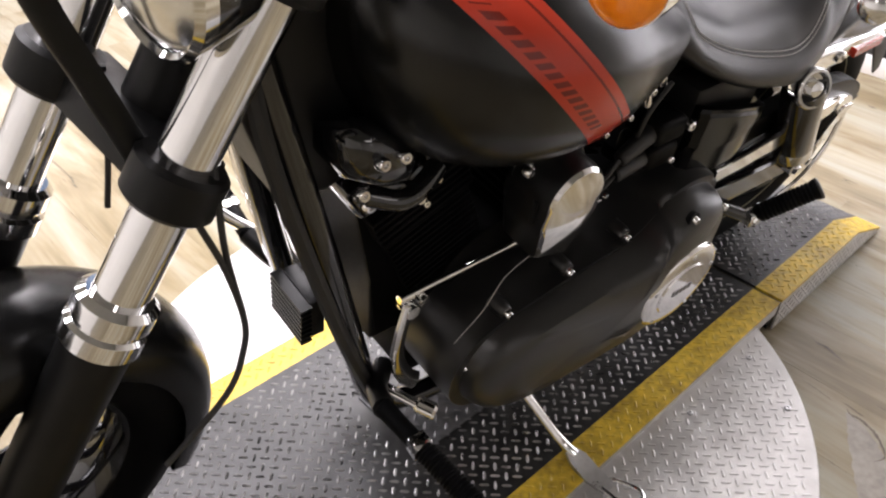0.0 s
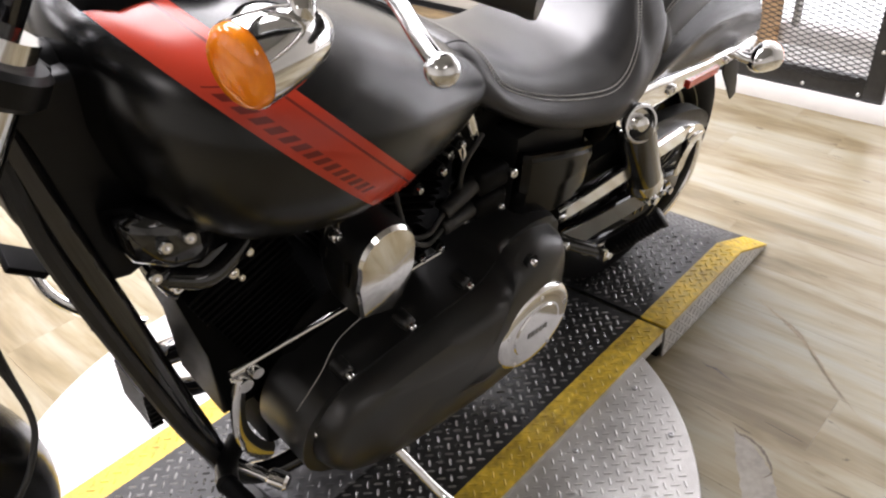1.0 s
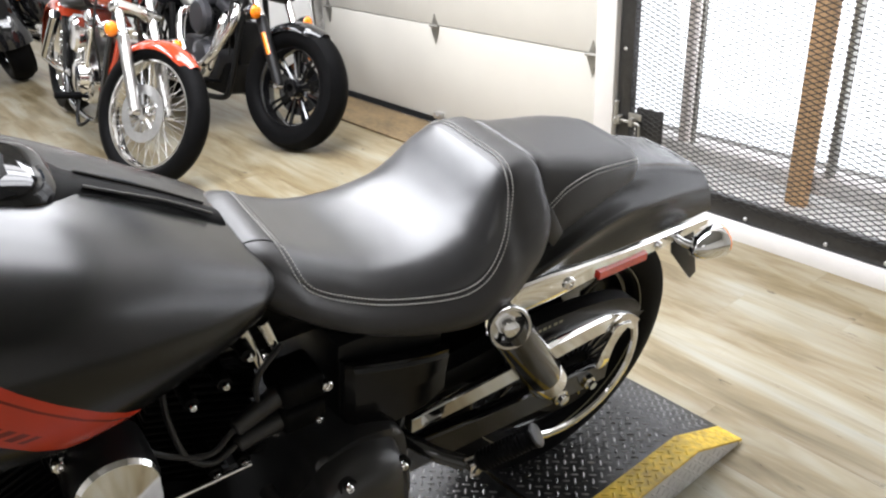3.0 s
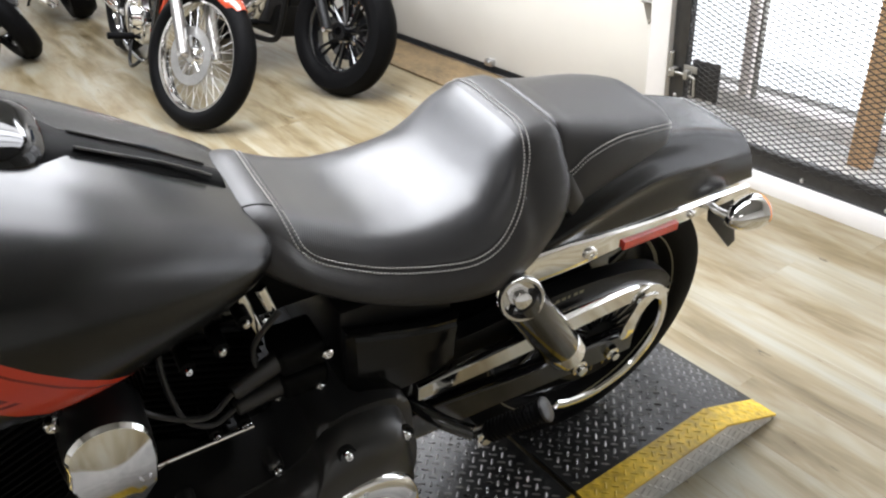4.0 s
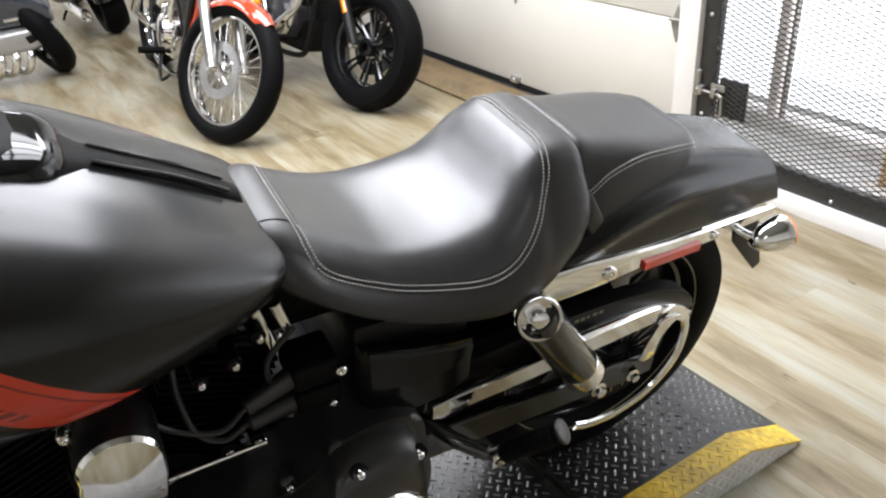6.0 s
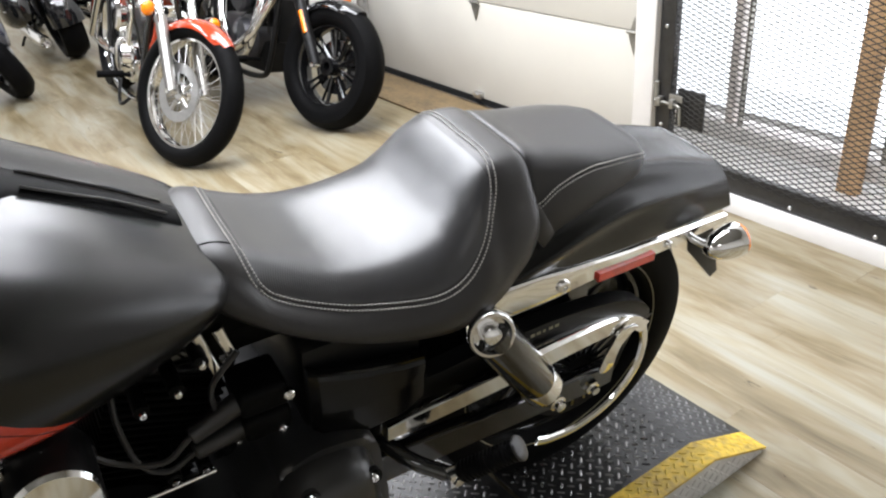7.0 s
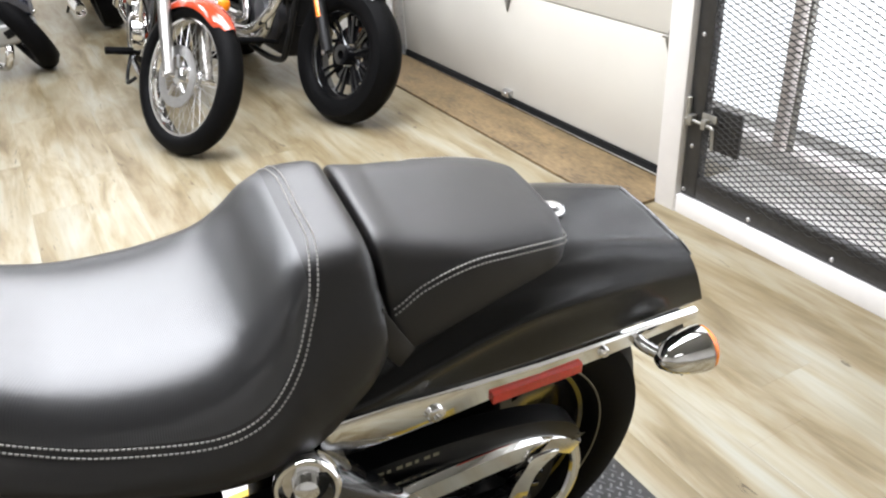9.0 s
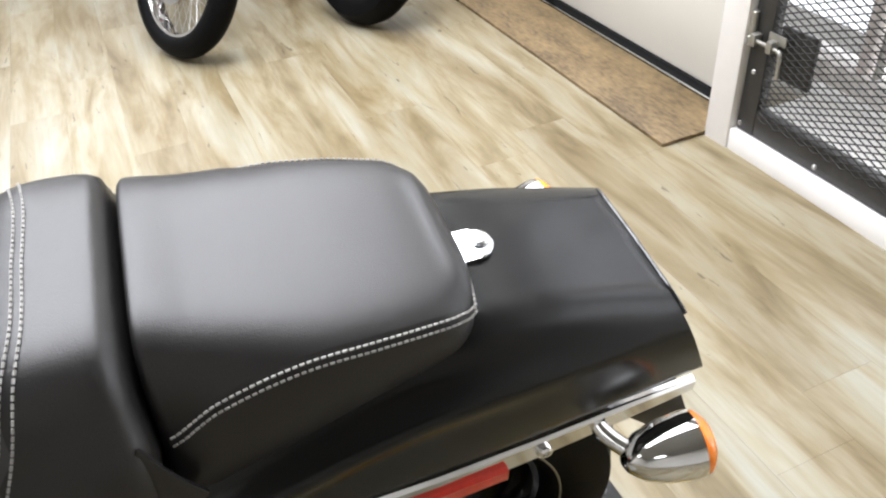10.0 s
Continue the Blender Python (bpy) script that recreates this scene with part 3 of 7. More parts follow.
def on_runway(x, y):
    if x > X_BEND:
        t = (x - X_BEND) / (X_TIP - X_BEND)
        d = Vector((X_TIP - X_BEND, 0, 0.012 - TOP)).normalized()
        return (x, y, TOP + t * (0.012 - TOP)), d, Vector((0, 1, 0)), Vector((-d.z, 0, d.x))
    return (x, y, TOP), Vector((1, 0, 0)), Vector((0, 1, 0)), Vector((0, 0, 1))


def plain(x):
    return abs(x - X_GAP) > 0.02 and abs(x - X_BEND) > 0.012 and x < X_TIP - 0.02


black = [c for c in lug_grid(-1.72, X_TIP, Y0, Y1, lambda x, y: plain(x) and Y0 + YB + 0.006 < y < Y1 - YB - 0.006 and not (-1.0 < x < -0.64 and -0.07 < y < 0.13), on_runway)]
lugs("raised_tread", [c for c in black if c[0][0] <= X_BEND], PLATE_GREY, turntable)
lugs("raised_tread", [c for c in black if c[0][0] > X_BEND], BARE_TREAD, turntable, rise=0.0024)
yellow = lug_grid(-1.72, X_TIP, Y0, Y1, lambda x, y: plain(x) and (Y0 + 0.012 < y < Y0 + YB - 0.01 or Y1 - YB + 0.01 < y < Y1 - 0.012), on_runway)
lugs("raised_tread", yellow, YELLOW, turntable)
silver = lug_grid(-1.5, -0.1, -0.68, 0.72, lambda x, y: (x - DISC_C[0]) ** 2 + (y - DISC_C[1]) ** 2 < (DISC_R - 0.02) ** 2 and not (Y0 - 0.01 < y < Y1 + 0.01),
                  lambda x, y: ((x, y, DISC_Z), Vector((1, 0, 0)), Vector((0, 1, 0)), Vector((0, 0, 1))))
lugs("raised_tread", silver, PLATE_STEEL, turntable, rise=0.0011)
patch = lug_grid(-0.98, -0.655, -0.06, 0.12, lambda x, y: True, lambda x, y: ((x, y, TOP + 0.004), Vector((1, 0, 0)), Vector((0, 1, 0)), Vector((0, 0, 1))))
lugs("raised_tread", patch, BARE_TREAD, turntable)
side = []
for i in range(30):
    for j in range(5):
        x, z = X_GAP + 0.014 + i * 0.0195, 0.010 + j * 0.0185
        if z > TOP - 0.014 - max(0, x - X_BEND) * 0.41 or x > X_TIP - 0.035:
            continue
        u, v = Vector((0.7, 0, 0.7)), Vector((-0.7, 0, 0.7))
        side.append(((x, Y0 + 0.001, z), u if (i + j) % 2 else v, v if (i + j) % 2 else u, (0, -1, 0)))
lugs("raised_tread", side, PLATE_STEEL, turntable, rise=0.0022)
for a in (15, 48, 78, 105, 135, 165, 200, 225, 255, 285, 312, 340):
    p = (DISC_C[0] + (DISC_R - 0.035) * math.cos(radians(a)), DISC_C[1] + (DISC_R - 0.035) * math.sin(radians(a)), DISC_Z)
    if not Y0 - 0.01 < p[1] < Y1 + 0.01:
        bolt(turntable, p, (0, 0, 1), 0.0065, 0.004, STEEL, "screw")
for x in (-1.05, -0.79, -0.52, -0.3):
    bolt(turntable, (x, Y0 - 0.035, DISC_Z), (0, 0, 1), 0.006, 0.004, STEEL, "screw")


# ---------------------------------------------------------------- the black motorcycle
# its own axes: x to the rear from the back axle, y to its right, z up from the tyres; it leans on its stand
BIKE = Matrix.Translation((0.0193, 0.0124, TOP)) @ pose(0, 0, 0, 0, 0, -5) @ pose(0, 0, 0, 10, 0, 0)
bike = thing("motorcycle", "matte black cruiser with red tank band leaning on its stand", "motorcycle", "", BIKE)


def tank_paint():
    """Denim black with a red band that crosses the tank, a thin dark line in it and a row of dark bars."""
    m = DENIM.copy()
    m.name = "tank_paint_with_red_band"
    n, link = m.node_tree.nodes, m.node_tree.links.new
    p = n["Principled BSDF"]
    base = p.inputs["Base Color"].links[0].from_socket
    co = n.new("ShaderNodeTexCoord")
    sep = n.new("ShaderNodeSeparateXYZ")
    link(co.outputs["Object"], sep.inputs[0])

    def math_node(op, a, b, c=None):
        k = n.new("ShaderNodeMath")
        k.operation = op
        for i, v in enumerate((a, b, c)):
            if v is None:
                continue
            if isinstance(v, (int, float)):
                k.inputs[i].default_value = v
            else:
                link(v, k.inputs[i])
        return k.outputs[0]

    # across: how far a point lies behind the band's front edge; down: along the band
    lean = math_node("MULTIPLY", sep.outputs["Z"], BAND_LEAN)
    across = math_node("ADD", math_node("ADD", sep.outputs["X"], lean), -BAND_AT)
    side_face = math_node("MAXIMUM", math_node("GREATER_THAN", sep.outputs["Z"], 0.80), math_node("GREATER_THAN", math_node("ABSOLUTE", sep.outputs["Y"], 0.0), 0.135))
    inside = math_node("MULTIPLY", math_node("MULTIPLY", math_node("GREATER_THAN", across, 0.0), math_node("LESS_THAN", across, BAND_WIDE)), side_face)
    line = math_node("MULTIPLY", math_node("GREATER_THAN", across, BAND_WIDE * 0.775), math_node("LESS_THAN", across, BAND_WIDE * 0.825))
    letters_row = math_node("MULTIPLY", math_node("GREATER_THAN", across, BAND_WIDE * 0.14), math_node("LESS_THAN", across, BAND_WIDE * 0.36))
    run = math_node("FRACT", math_node("MULTIPLY", sep.outputs["Z"], 98.0), 0.0)
    stroke = math_node("LESS_THAN", run, 0.62)
    span = math_node("MULTIPLY", math_node("GREATER_THAN", sep.outputs["Z"], 0.797), math_node("LESS_THAN", sep.outputs["Z"], 0.940))
    bars = math_node("MULTIPLY", math_node("MULTIPLY", letters_row, stroke), math_node("MULTIPLY", span, math_node("LESS_THAN", sep.outputs["Y"], -0.1)))
    dark = math_node("MAXIMUM", line, bars)
    red = n.new("ShaderNodeMix")
    red.data_type = "RGBA"
    red.inputs["A"].default_value, red.inputs["B"].default_value = (0.47, 0.040, 0.017, 1), (0.165, 0.017, 0.010, 1)
    link(dark, red.inputs["Factor"])
    mix = n.new("ShaderNodeMix")
    mix.data_type = "RGBA"
    link(inside, mix.inputs["Factor"])
    link(base, mix.inputs["A"])
    link(red.outputs["Result"], mix.inputs["B"])
    link(mix.outputs["Result"], p.inputs["Base Color"])
    p.inputs["Specular IOR Level"].default_value = 0.45
    return m


BAND_LEAN, BAND_AT, BAND_WIDE = 0.94, -0.190, 0.080
TANK_PAINT = tank_paint()

# ---- tank: x, half width, top, height of the widest line, bottom
TANK = [(-1.135, 0.060, 0.940, 0.880, 0.845), (-1.122, 0.120, 0.962, 0.868, 0.795), (-1.085, 0.190, 0.980, 0.858, 0.735), (-1.03, 0.238, 0.988, 0.850, 0.695),
        (-0.94, 0.258, 0.975, 0.838, 0.676), (-0.85, 0.248, 0.945, 0.822, 0.676), (-0.76, 0.218, 0.898, 0.805, 0.690), (-0.68, 0.184, 0.848, 0.790, 0.712),
        (-0.625, 0.150, 0.812, 0.782, 0.738), (-0.605, 0.115, 0.800, 0.780, 0.752)]


def tank_ring(x, n=14):
    w, top, mid, low = along(TANK, x)
    ring = []
    for k in range(2 * n):
        t = math.pi / 2 - 2 * math.pi * k / (2 * n)
        c, s = math.cos(t), math.sin(t)
        y = -w * math.copysign(abs(c) ** 0.80, c)
        z = mid + (top - mid) * abs(s) ** 0.92 if s >= 0 else mid - (mid - low) * abs(s) ** 0.85
        ring.append(Vector((x, y, z)))
    return ring


bm = bmesh.new()
steps = [-1.135 + 0.53 * k / 40 for k in range(41)]
loft(bm, [tank_ring(x, 20) for x in steps])
part("fuel_tank", bm, TANK_PAINT, bike, "denim black teardrop tank with red band", 60)

# console down the middle of the tank
bm = bmesh.new()
rings = []
for x, w, z in ((-1.105, 0.03, 0.972), (-1.08, 0.06, 0.987), (-1.0, 0.078, 0.996), (-0.92, 0.076, 0.982), (-0.86, 0.070, 0.958), (-0.825, 0.058, 0.934), (-0.80, 0.040, 0.915), (-0.70, 0.032, 0.858), (-0.63, 0.026, 0.812)):
    rings.append([Vector((x, y * w, z + dz)) for y, dz in ((-1.15, -0.03), (-1, 0.0), (-0.6, 0.010), (0, 0.013), (0.6, 0.010), (1, 0.0), (1.15, -0.03))])
loft(bm, rings)
part("dash_console", bm, BLACK_ENGINE, bike, "black console with round gauge", 50)
bm = bmesh.new()
lathe(bm, (-0.985, 0, 1.005), (0.12, 0, 1), [(0, 0.066), (0.018, 0.066), (0.026, 0.060), (0.026, 0.052), (0.022, 0.050)], 40)
part("gauge_bezel", bm, CHROME, bike)
bm = bmesh.new()
lathe(bm, (-0.985, 0, 1.005), (0.12, 0, 1), [(0.0235, 0.0515), (0.0265, 0.03), (0.0275, 0)], 40)
part("gauge_face", bm, BLACK_GLOSS, bike)
bm = bmesh.new()
bmesh.ops.create_uvsphere(bm, u_segments=32, v_segments=16, radius=1.0)
for v in bm.verts:
    v.co = Vector([math.copysign(abs(q) ** 0.6, q) for q in v.co])
bmesh.ops.transform(bm, matrix=Matrix.Translation((-0.902, 0, 0.938)) @ pose(0, 0, 0, 0, 12, 0) @ Matrix.Diagonal((0.088, 0.080, 0.040, 1)), verts=bm.verts)
part("console_pod", bm, mat("console_black", (0.004, 0.004, 0.004), 0.06, 0.0, 0.1, 40, rough_vary=0.02, spec=0.36), bike, "gloss black console pod", 60)
for sgn in (-1, 1):
    bm = bmesh.new()
    lathe(bm, (-0.968, sgn * 0.150, 0.948), (0.05, sgn * 0.34, 1), [(0.008, 0.036), (0.010, 0.0405), (0.016, 0.041), (0.020, 0.039), (0.026, 0.027), (0.029, 0.012), (0.0295, 0)], 48)
    filler = part("filler_cap", bm, CHROME, bike, "domed chrome filler cap")
    # solid black ring that stands for the shadow gap under the raised cap
    bm = bmesh.new()
    lathe(bm, (-0.968, sgn * 0.150, 0.948), (0.05, sgn * 0.34, 1), [(-0.018, 0.037), (0.009, 0.036), (0.0095, 0)], 40)
    part("cap_shadow_ring", bm, SEAL, filler, "black ring standing for the shadow gap under the cap")
for y0, y1 in ((-0.018, -0.014), (0.014, 0.018)):
    bm = bmesh.new()
    tube(bm, [(-0.79, y0 * 1.3, 0.922), (-0.75, y0 * 1.2, 0.900), (-0.70, y0, 0.872), (-0.645, y0, 0.836)], 0.0025, 6, 4)
    part("console_strip", bm, BLACK_GLOSS, bike)

# ---- seat. x, crest height, edge half width, edge height, hem half width, hem height
SEAT = [(-0.645, 0.788, 0.045, 0.784, 0.090, 0.772), (-0.636, 0.806, 0.078, 0.796, 0.118, 0.764), (-0.615, 0.813, 0.103, 0.796, 0.140, 0.747), (-0.590, 0.806, 0.116, 0.780, 0.152, 0.730),
        (-0.566, 0.792, 0.127, 0.753, 0.160, 0.714), (-0.525, 0.769, 0.139, 0.728, 0.172, 0.692), (-0.467, 0.745, 0.153, 0.706, 0.183, 0.667), (-0.40, 0.735, 0.166, 0.692, 0.190, 0.646),
        (-0.345, 0.738, 0.174, 0.686, 0.193, 0.634), (-0.305, 0.750, 0.172, 0.692, 0.191, 0.631), (-0.275, 0.774, 0.164, 0.711, 0.187, 0.635), (-0.250, 0.802, 0.150, 0.742, 0.182, 0.642),
        (-0.228, 0.820, 0.132, 0.768, 0.177, 0.652), (-0.205, 0.8255, 0.124, 0.787, 0.170, 0.668), (-0.180, 0.825, 0.122, 0.789, 0.162, 0.684), (-0.162, 0.823, 0.121, 0.786, 0.152, 0.700), (-0.152, 0.818, 0.117, 0.781, 0.144, 0.712), (-0.1475, 0.811, 0.112, 0.774, 0.136, 0.722), (-0.146, 0.796, 0.100, 0.763, 0.124, 0.735)]


def seat_ring(x, n=8):
    """Left hem, up the skirt, over the edge, across the top, to the right hem."""
    top, ye, ze, yh, zh = along(SEAT, x)
    pts = [(yh * 0.93, zh - 0.010), (yh, zh)]
    for k in range(1, 5):
        t = k / 5
        pts.append((yh + (ye - yh) * t + 0.009 * math.sin(math.pi * t), zh + (ze - zh) * t ** 0.95))
    # the crest is flat on top with a tight shoulder, the pan a soft crown
    power = 5.2 + 1.6 * max(0.0, min(1.0, (x + 0.26) / 0.05))
    for k in range(n + 1):
        t = (k / n) ** 1.7
        pts.append((ye * (1 - t), ze + (top - ze) * (1 - (1 - t) ** power)))
    left = [Vector((x, -y, z)) for y, z in pts]
    right = [Vector((x, y, z)) for y, z in reversed(pts[:-1])]
    return left + right


bm = bmesh.new()
steps = [-0.645 + 0.499 * k / 64 for k in range(65)]
loft(bm, [seat_ring(x, 16) for x in steps])
for f in bm.faces:
    c = f.calc_center_median()
    if -0.575 < c.x < -0.225:
        top, ye, ze, yh, zh = along(SEAT, c.x)
        if abs(c.y) < ye * 0.97 and c.z > ze - 0.002:
            f.material_index = 1


def ribbed(m):
    n, link = m.node_tree.nodes, m.node_tree.links.new
    p = n["Principled BSDF"]
    co = n.new("ShaderNodeTexCoord")
    mp = n.new("ShaderNodeMapping")
    mp.inputs["Rotation"].default_value = (0, radians(20), radians(28))
    wave = n.new("ShaderNodeTexWave")
    wave.inputs["Scale"].default_value = 145
    link(co.outputs["Object"], mp.inputs[0])
    link(mp.outputs[0], wave.inputs["Vector"])
    b = n.new("ShaderNodeBump")
    b.inputs["Strength"].default_value, b.inputs["Distance"].default_value = 0.12, 0.0010
    link(wave.outputs["Fac"], b.inputs["Height"])
    link(b.outputs[0], p.inputs["Normal"])


ribbed(INSERT)
seat = part("rider_seat", bm, [VINYL, INSERT], bike, "black vinyl solo seat with grey double stitching", 70)


def stitches(name, line, parent, step=0.0052, r=0.0011):
    """Short thread dashes along a line."""
    bm = bmesh.new()
    acc = 0.0
    for a, b in zip(line, line[1:]):
        d = (b - a).length
        while acc < d:
            p = a.lerp(b, acc / d)
            q = p + (b - a).normalized() * step * 0.68
            rod(bm, p, q, r, None, 5)
            acc += step
        acc -= d
    ob = part(name, bm, THREAD, parent, "grey thread stitching")
    ob["kind"] = "stuff"
    return ob


# the stitched edge of the pan: up over the nose, down the side, round the back and over the crest
EDGE = [(-0.584, 0.0, 0.803), (-0.584, 0.045, 0.801), (-0.583, 0.080, 0.795), (-0.580, 0.107, 0.776), (-0.566, 0.127, 0.753), (-0.525, 0.139, 0.728), (-0.467, 0.153, 0.706), (-0.40, 0.166, 0.692), (-0.345, 0.174, 0.686),
        (-0.305, 0.172, 0.692), (-0.275, 0.164, 0.711), (-0.250, 0.150, 0.742), (-0.229, 0.128, 0.780), (-0.214, 0.098, 0.812), (-0.208, 0.065, 0.833), (-0.208, 0.03, 0.841), (-0.209, 0.0, 0.843)]
SEAT_FORM = BVHTree.FromPolygons([v.co for v in seat.data.vertices], [tuple(p.vertices) for p in seat.data.polygons])


def laid(p, lift=0.0008):
    """The point of the seat's skin nearest to p, lifted a little."""
    q, nrm, _, _ = SEAT_FORM.find_nearest(Vector(p))
    mid = Vector((-0.4, 0, 0.70))
    return q + (nrm if nrm.dot(q - mid) > 0 else -nrm) * lift


centre = Vector((-0.40, 0, 0.75))
half = curve_points([(x, -y, z) for x, y, z in EDGE], 8)
loop = half + [Vector((p.x, -p.y, p.z)) for p in reversed(half[1:-1])]
for inset in (-0.004, 0.004):
    line = []
    for i, p in enumerate(loop):
        d = (loop[(i + 1) % len(loop)] - loop[i - 1]).normalized()
        _, nrm, _, _ = SEAT_FORM.find_nearest(p)
        line.append(laid(p + d.cross(nrm).normalized() * inset))
    for _ in range(4):
        line = [(line[i - 1] + line[i] * 2 + line[(i + 1) % len(line)]) / 4 for i in range(len(line))]
    line = [laid(q) for q in line]
    stitches("stitching", line + line[:1], seat)
# welt piping: nose seam and the roll at the back of the crest
bm = bmesh.new()
tube(bm, [laid((-0.640, y, 0.80), 0.001) for y in (-0.10, -0.06, -0.02, 0.02, 0.06, 0.10)], 0.0028, 8, 5)
part("nose_welt", bm, VINYL, seat, "rolled welt at the seat nose", 60)
bm = bmesh.new()
tube(bm, [laid(p, 0.0002) for p in ((-0.640, -0.060, 0.805), (-0.62, -0.066, 0.812), (-0.60, -0.068, 0.810), (-0.585, -0.070, 0.803))], 0.0012, 6, 5)
part("nose_seam", bm, SEAL, seat)

bm = bmesh.new()
box(bm, -0.66, -0.36, -0.105, 0.105, 0.655, 0.700, 0.01)
box(bm, -0.655, -0.575, -0.11, 0.11, 0.69, 0.762, 0.01)
box(bm, -0.40, -0.17, -0.13, 0.13, 0.640, 0.690, 0.01)
part("seat_base", bm, BLACK_ENGINE, seat, "black seat base")

# ---- passenger pad
PILLION = [(-0.1445, 0.795, 0.104, 0.742, 0.120, 0.695), (-0.142, 0.808, 0.112, 0.744, 0.129, 0.686), (-0.134, 0.811, 0.114, 0.745, 0.131, 0.684), (-0.10, 0.802, 0.112, 0.765, 0.129, 0.692), (-0.04, 0.7905, 0.108, 0.777, 0.122, 0.704), (0.02, 0.780, 0.103, 0.772, 0.113, 0.714),
           (0.060, 0.773, 0.097, 0.765, 0.106, 0.719), (0.085, 0.768, 0.091, 0.759, 0.100, 0.724), (0.104, 0.764, 0.076, 0.748, 0.081, 0.727), (0.113, 0.748, 0.048, 0.739, 0.052, 0.727)]


def pad_ring(x, n=12):
    """Left hem, over the flat top, to the right hem; the right shoulder is the fuller one."""
    top, ye, ze, yh, zh = along(PILLION, x)

    def half(ze):
        pts = [(yh, zh), (yh, zh + 0.004)]
        for k in range(1, 4):
            t = k / 4
            pts.append((yh + (ye - yh) * t + 0.003 * math.sin(math.pi * t), zh + 0.004 + (ze - zh - 0.004) * t))
        for k in range(n + 1):
            t = (k / n) ** 1.7
            pts.append((ye * (1 - t), ze + (top - ze) * (1 - (1 - t) ** 6.0)))
        return pts

    return [Vector((x, -y, z)) for y, z in half(ze)] + [Vector((x, y, z)) for y, z in reversed(half(max(ze, top - 0.013 - 0.010 * max(0.0, min(1.0, (-0.06 - x) / 0.07))))[:-1])]


bm = bmesh.new()
steps = [-0.1445 + 0.2575 * (k / 52) ** 1.15 for k in range(53)]
loft(bm, [pad_ring(x, 16) for x in steps])
pad = part("passenger_pad", bm, VINYL, bike, "black vinyl passenger pad with grey stitching", 70)
for shift in (0.0, 0.007):
    line = []
    for k in range(60):
        x = -0.136 + 0.236 * k / 59
        top, ye, ze, yh, zh = along(PILLION, x)
        line.append(Vector((x, -(ye + 0.004 + shift * 0.3), ze - 0.002 - shift)))
    tail = [Vector((0.100 + 0.012 * math.sin(t), line[-1].y * math.cos(t), line[-1].z - 0.004 * math.sin(t))) for t in [math.pi * k / 12 for k in range(1, 12)]]
    stitches("stitching", line + tail + [Vector((p.x, -p.y, p.z)) for p in reversed(line)], pad)
bm = bmesh.new()
slab(bm, [(0.092, -0.021)] + [(0.134 + 0.018 * math.cos(radians(a)), 0.018 * math.sin(radians(a))) for a in range(-90, 91, 15)] + [(0.092, 0.021)], 0, 0.004, 0.0015)
bmesh.ops.transform(bm, matrix=Matrix.Translation((0, 0, 0.726)) @ pose(0, 0, 0, -90, 0, 0), verts=bm.verts)
part("seat_tab", bm, ALU, bike, "chrome seat mounting tab")
bm = bmesh.new()
lathe(bm, (0.140, 0, 0.729), (0.1, 0, 1), [(0, 0.007), (0.0008, 0.007), (0.0018, 0.005), (0.002, 0)], 20)
part("tab_bolt", bm, ALU, bike)
# folded strap that hangs from the pad's front corner over the fender
bm = bmesh.new()
outer_edge = [Vector((-0.154, -0.132, 0.764)), Vector((-0.138, -0.141, 0.732)), Vector((-0.122, -0.143, 0.702))]
inner_edge = [Vector((-0.172, -0.134, 0.732)), Vector((-0.158, -0.143, 0.705)), Vector((-0.142, -0.145, 0.682))]
strap_rings = []
for p, q in zip(curve_points(outer_edge, 4), curve_points(inner_edge, 4)):
    out = Vector((0, -0.0025, 0.0005))
    strap_rings.append([p - out, p + out * 0.4, p.lerp(q, 0.08) + out, p.lerp(q, 0.92) + out, q + out * 0.4, q - out])
loft(bm, strap_rings)
part("grab_strap", bm, VINYL, bike, "folded vinyl strap end", 50)

# ---- rear fender. x, crown height, shoulder half width, shoulder height, hem half width, hem height
FENDER = [(-0.27, 0.690, 0.085, 0.676, 0.150, 0.618), (-0.20, 0.712, 0.092, 0.698, 0.152, 0.625), (-0.10, 0.728, 0.098, 0.708, 0.150, 0.622), (0.0, 0.732, 0.098, 0.710, 0.143, 0.612), (0.10, 0.727, 0.096, 0.704, 0.134, 0.602),
          (0.18, 0.713, 0.094, 0.692, 0.124, 0.592), (0.25, 0.694, 0.091, 0.674, 0.113, 0.583), (0.30, 0.676, 0.088, 0.658, 0.104, 0.577)]


def fender_ring(x, inset=0.0, n=40):
    crown, ys, _, yh, zh = along(FENDER, min(x, 0.30))
    pts = []
    for k in range(n + 1):
        t = k / n
        y = yh * (1 - t) ** 3 + 3 * (1 - t) ** 2 * t * (yh + 0.004) + 3 * (1 - t) * t * t * (ys + 0.012) + t ** 3 * ys * 0.55
        z = zh * (1 - t) ** 3 + 3 * (1 - t) ** 2 * t * (zh + 0.07) + 3 * (1 - t) * t * t * (crown - 0.002) + t ** 3 * (crown - 0.004)
        # a rolled ridge that climbs from the hem and fades towards the tail
        fade = max(0.0, min(1.0, (0.27 - x) / 0.22))
        at = 0.40 - 0.30 * max(0.0, min(1.0, (0.06 - x) / 0.24)) ** 1.5
        ridge = fade * (math.exp(-((t - at) / 0.085) ** 2) - 0.30 * math.exp(-((t - at - 0.20) / 0.10) ** 2))
        pts.append((y - inset + 0.010 * ridge, z - inset + 0.005 * ridge))
    pts.append((0.0, crown - inset))
    return [Vector((x, -y, z)) for y, z in pts] + [Vector((x, y, z)) for y, z in reversed(pts[:-1])]


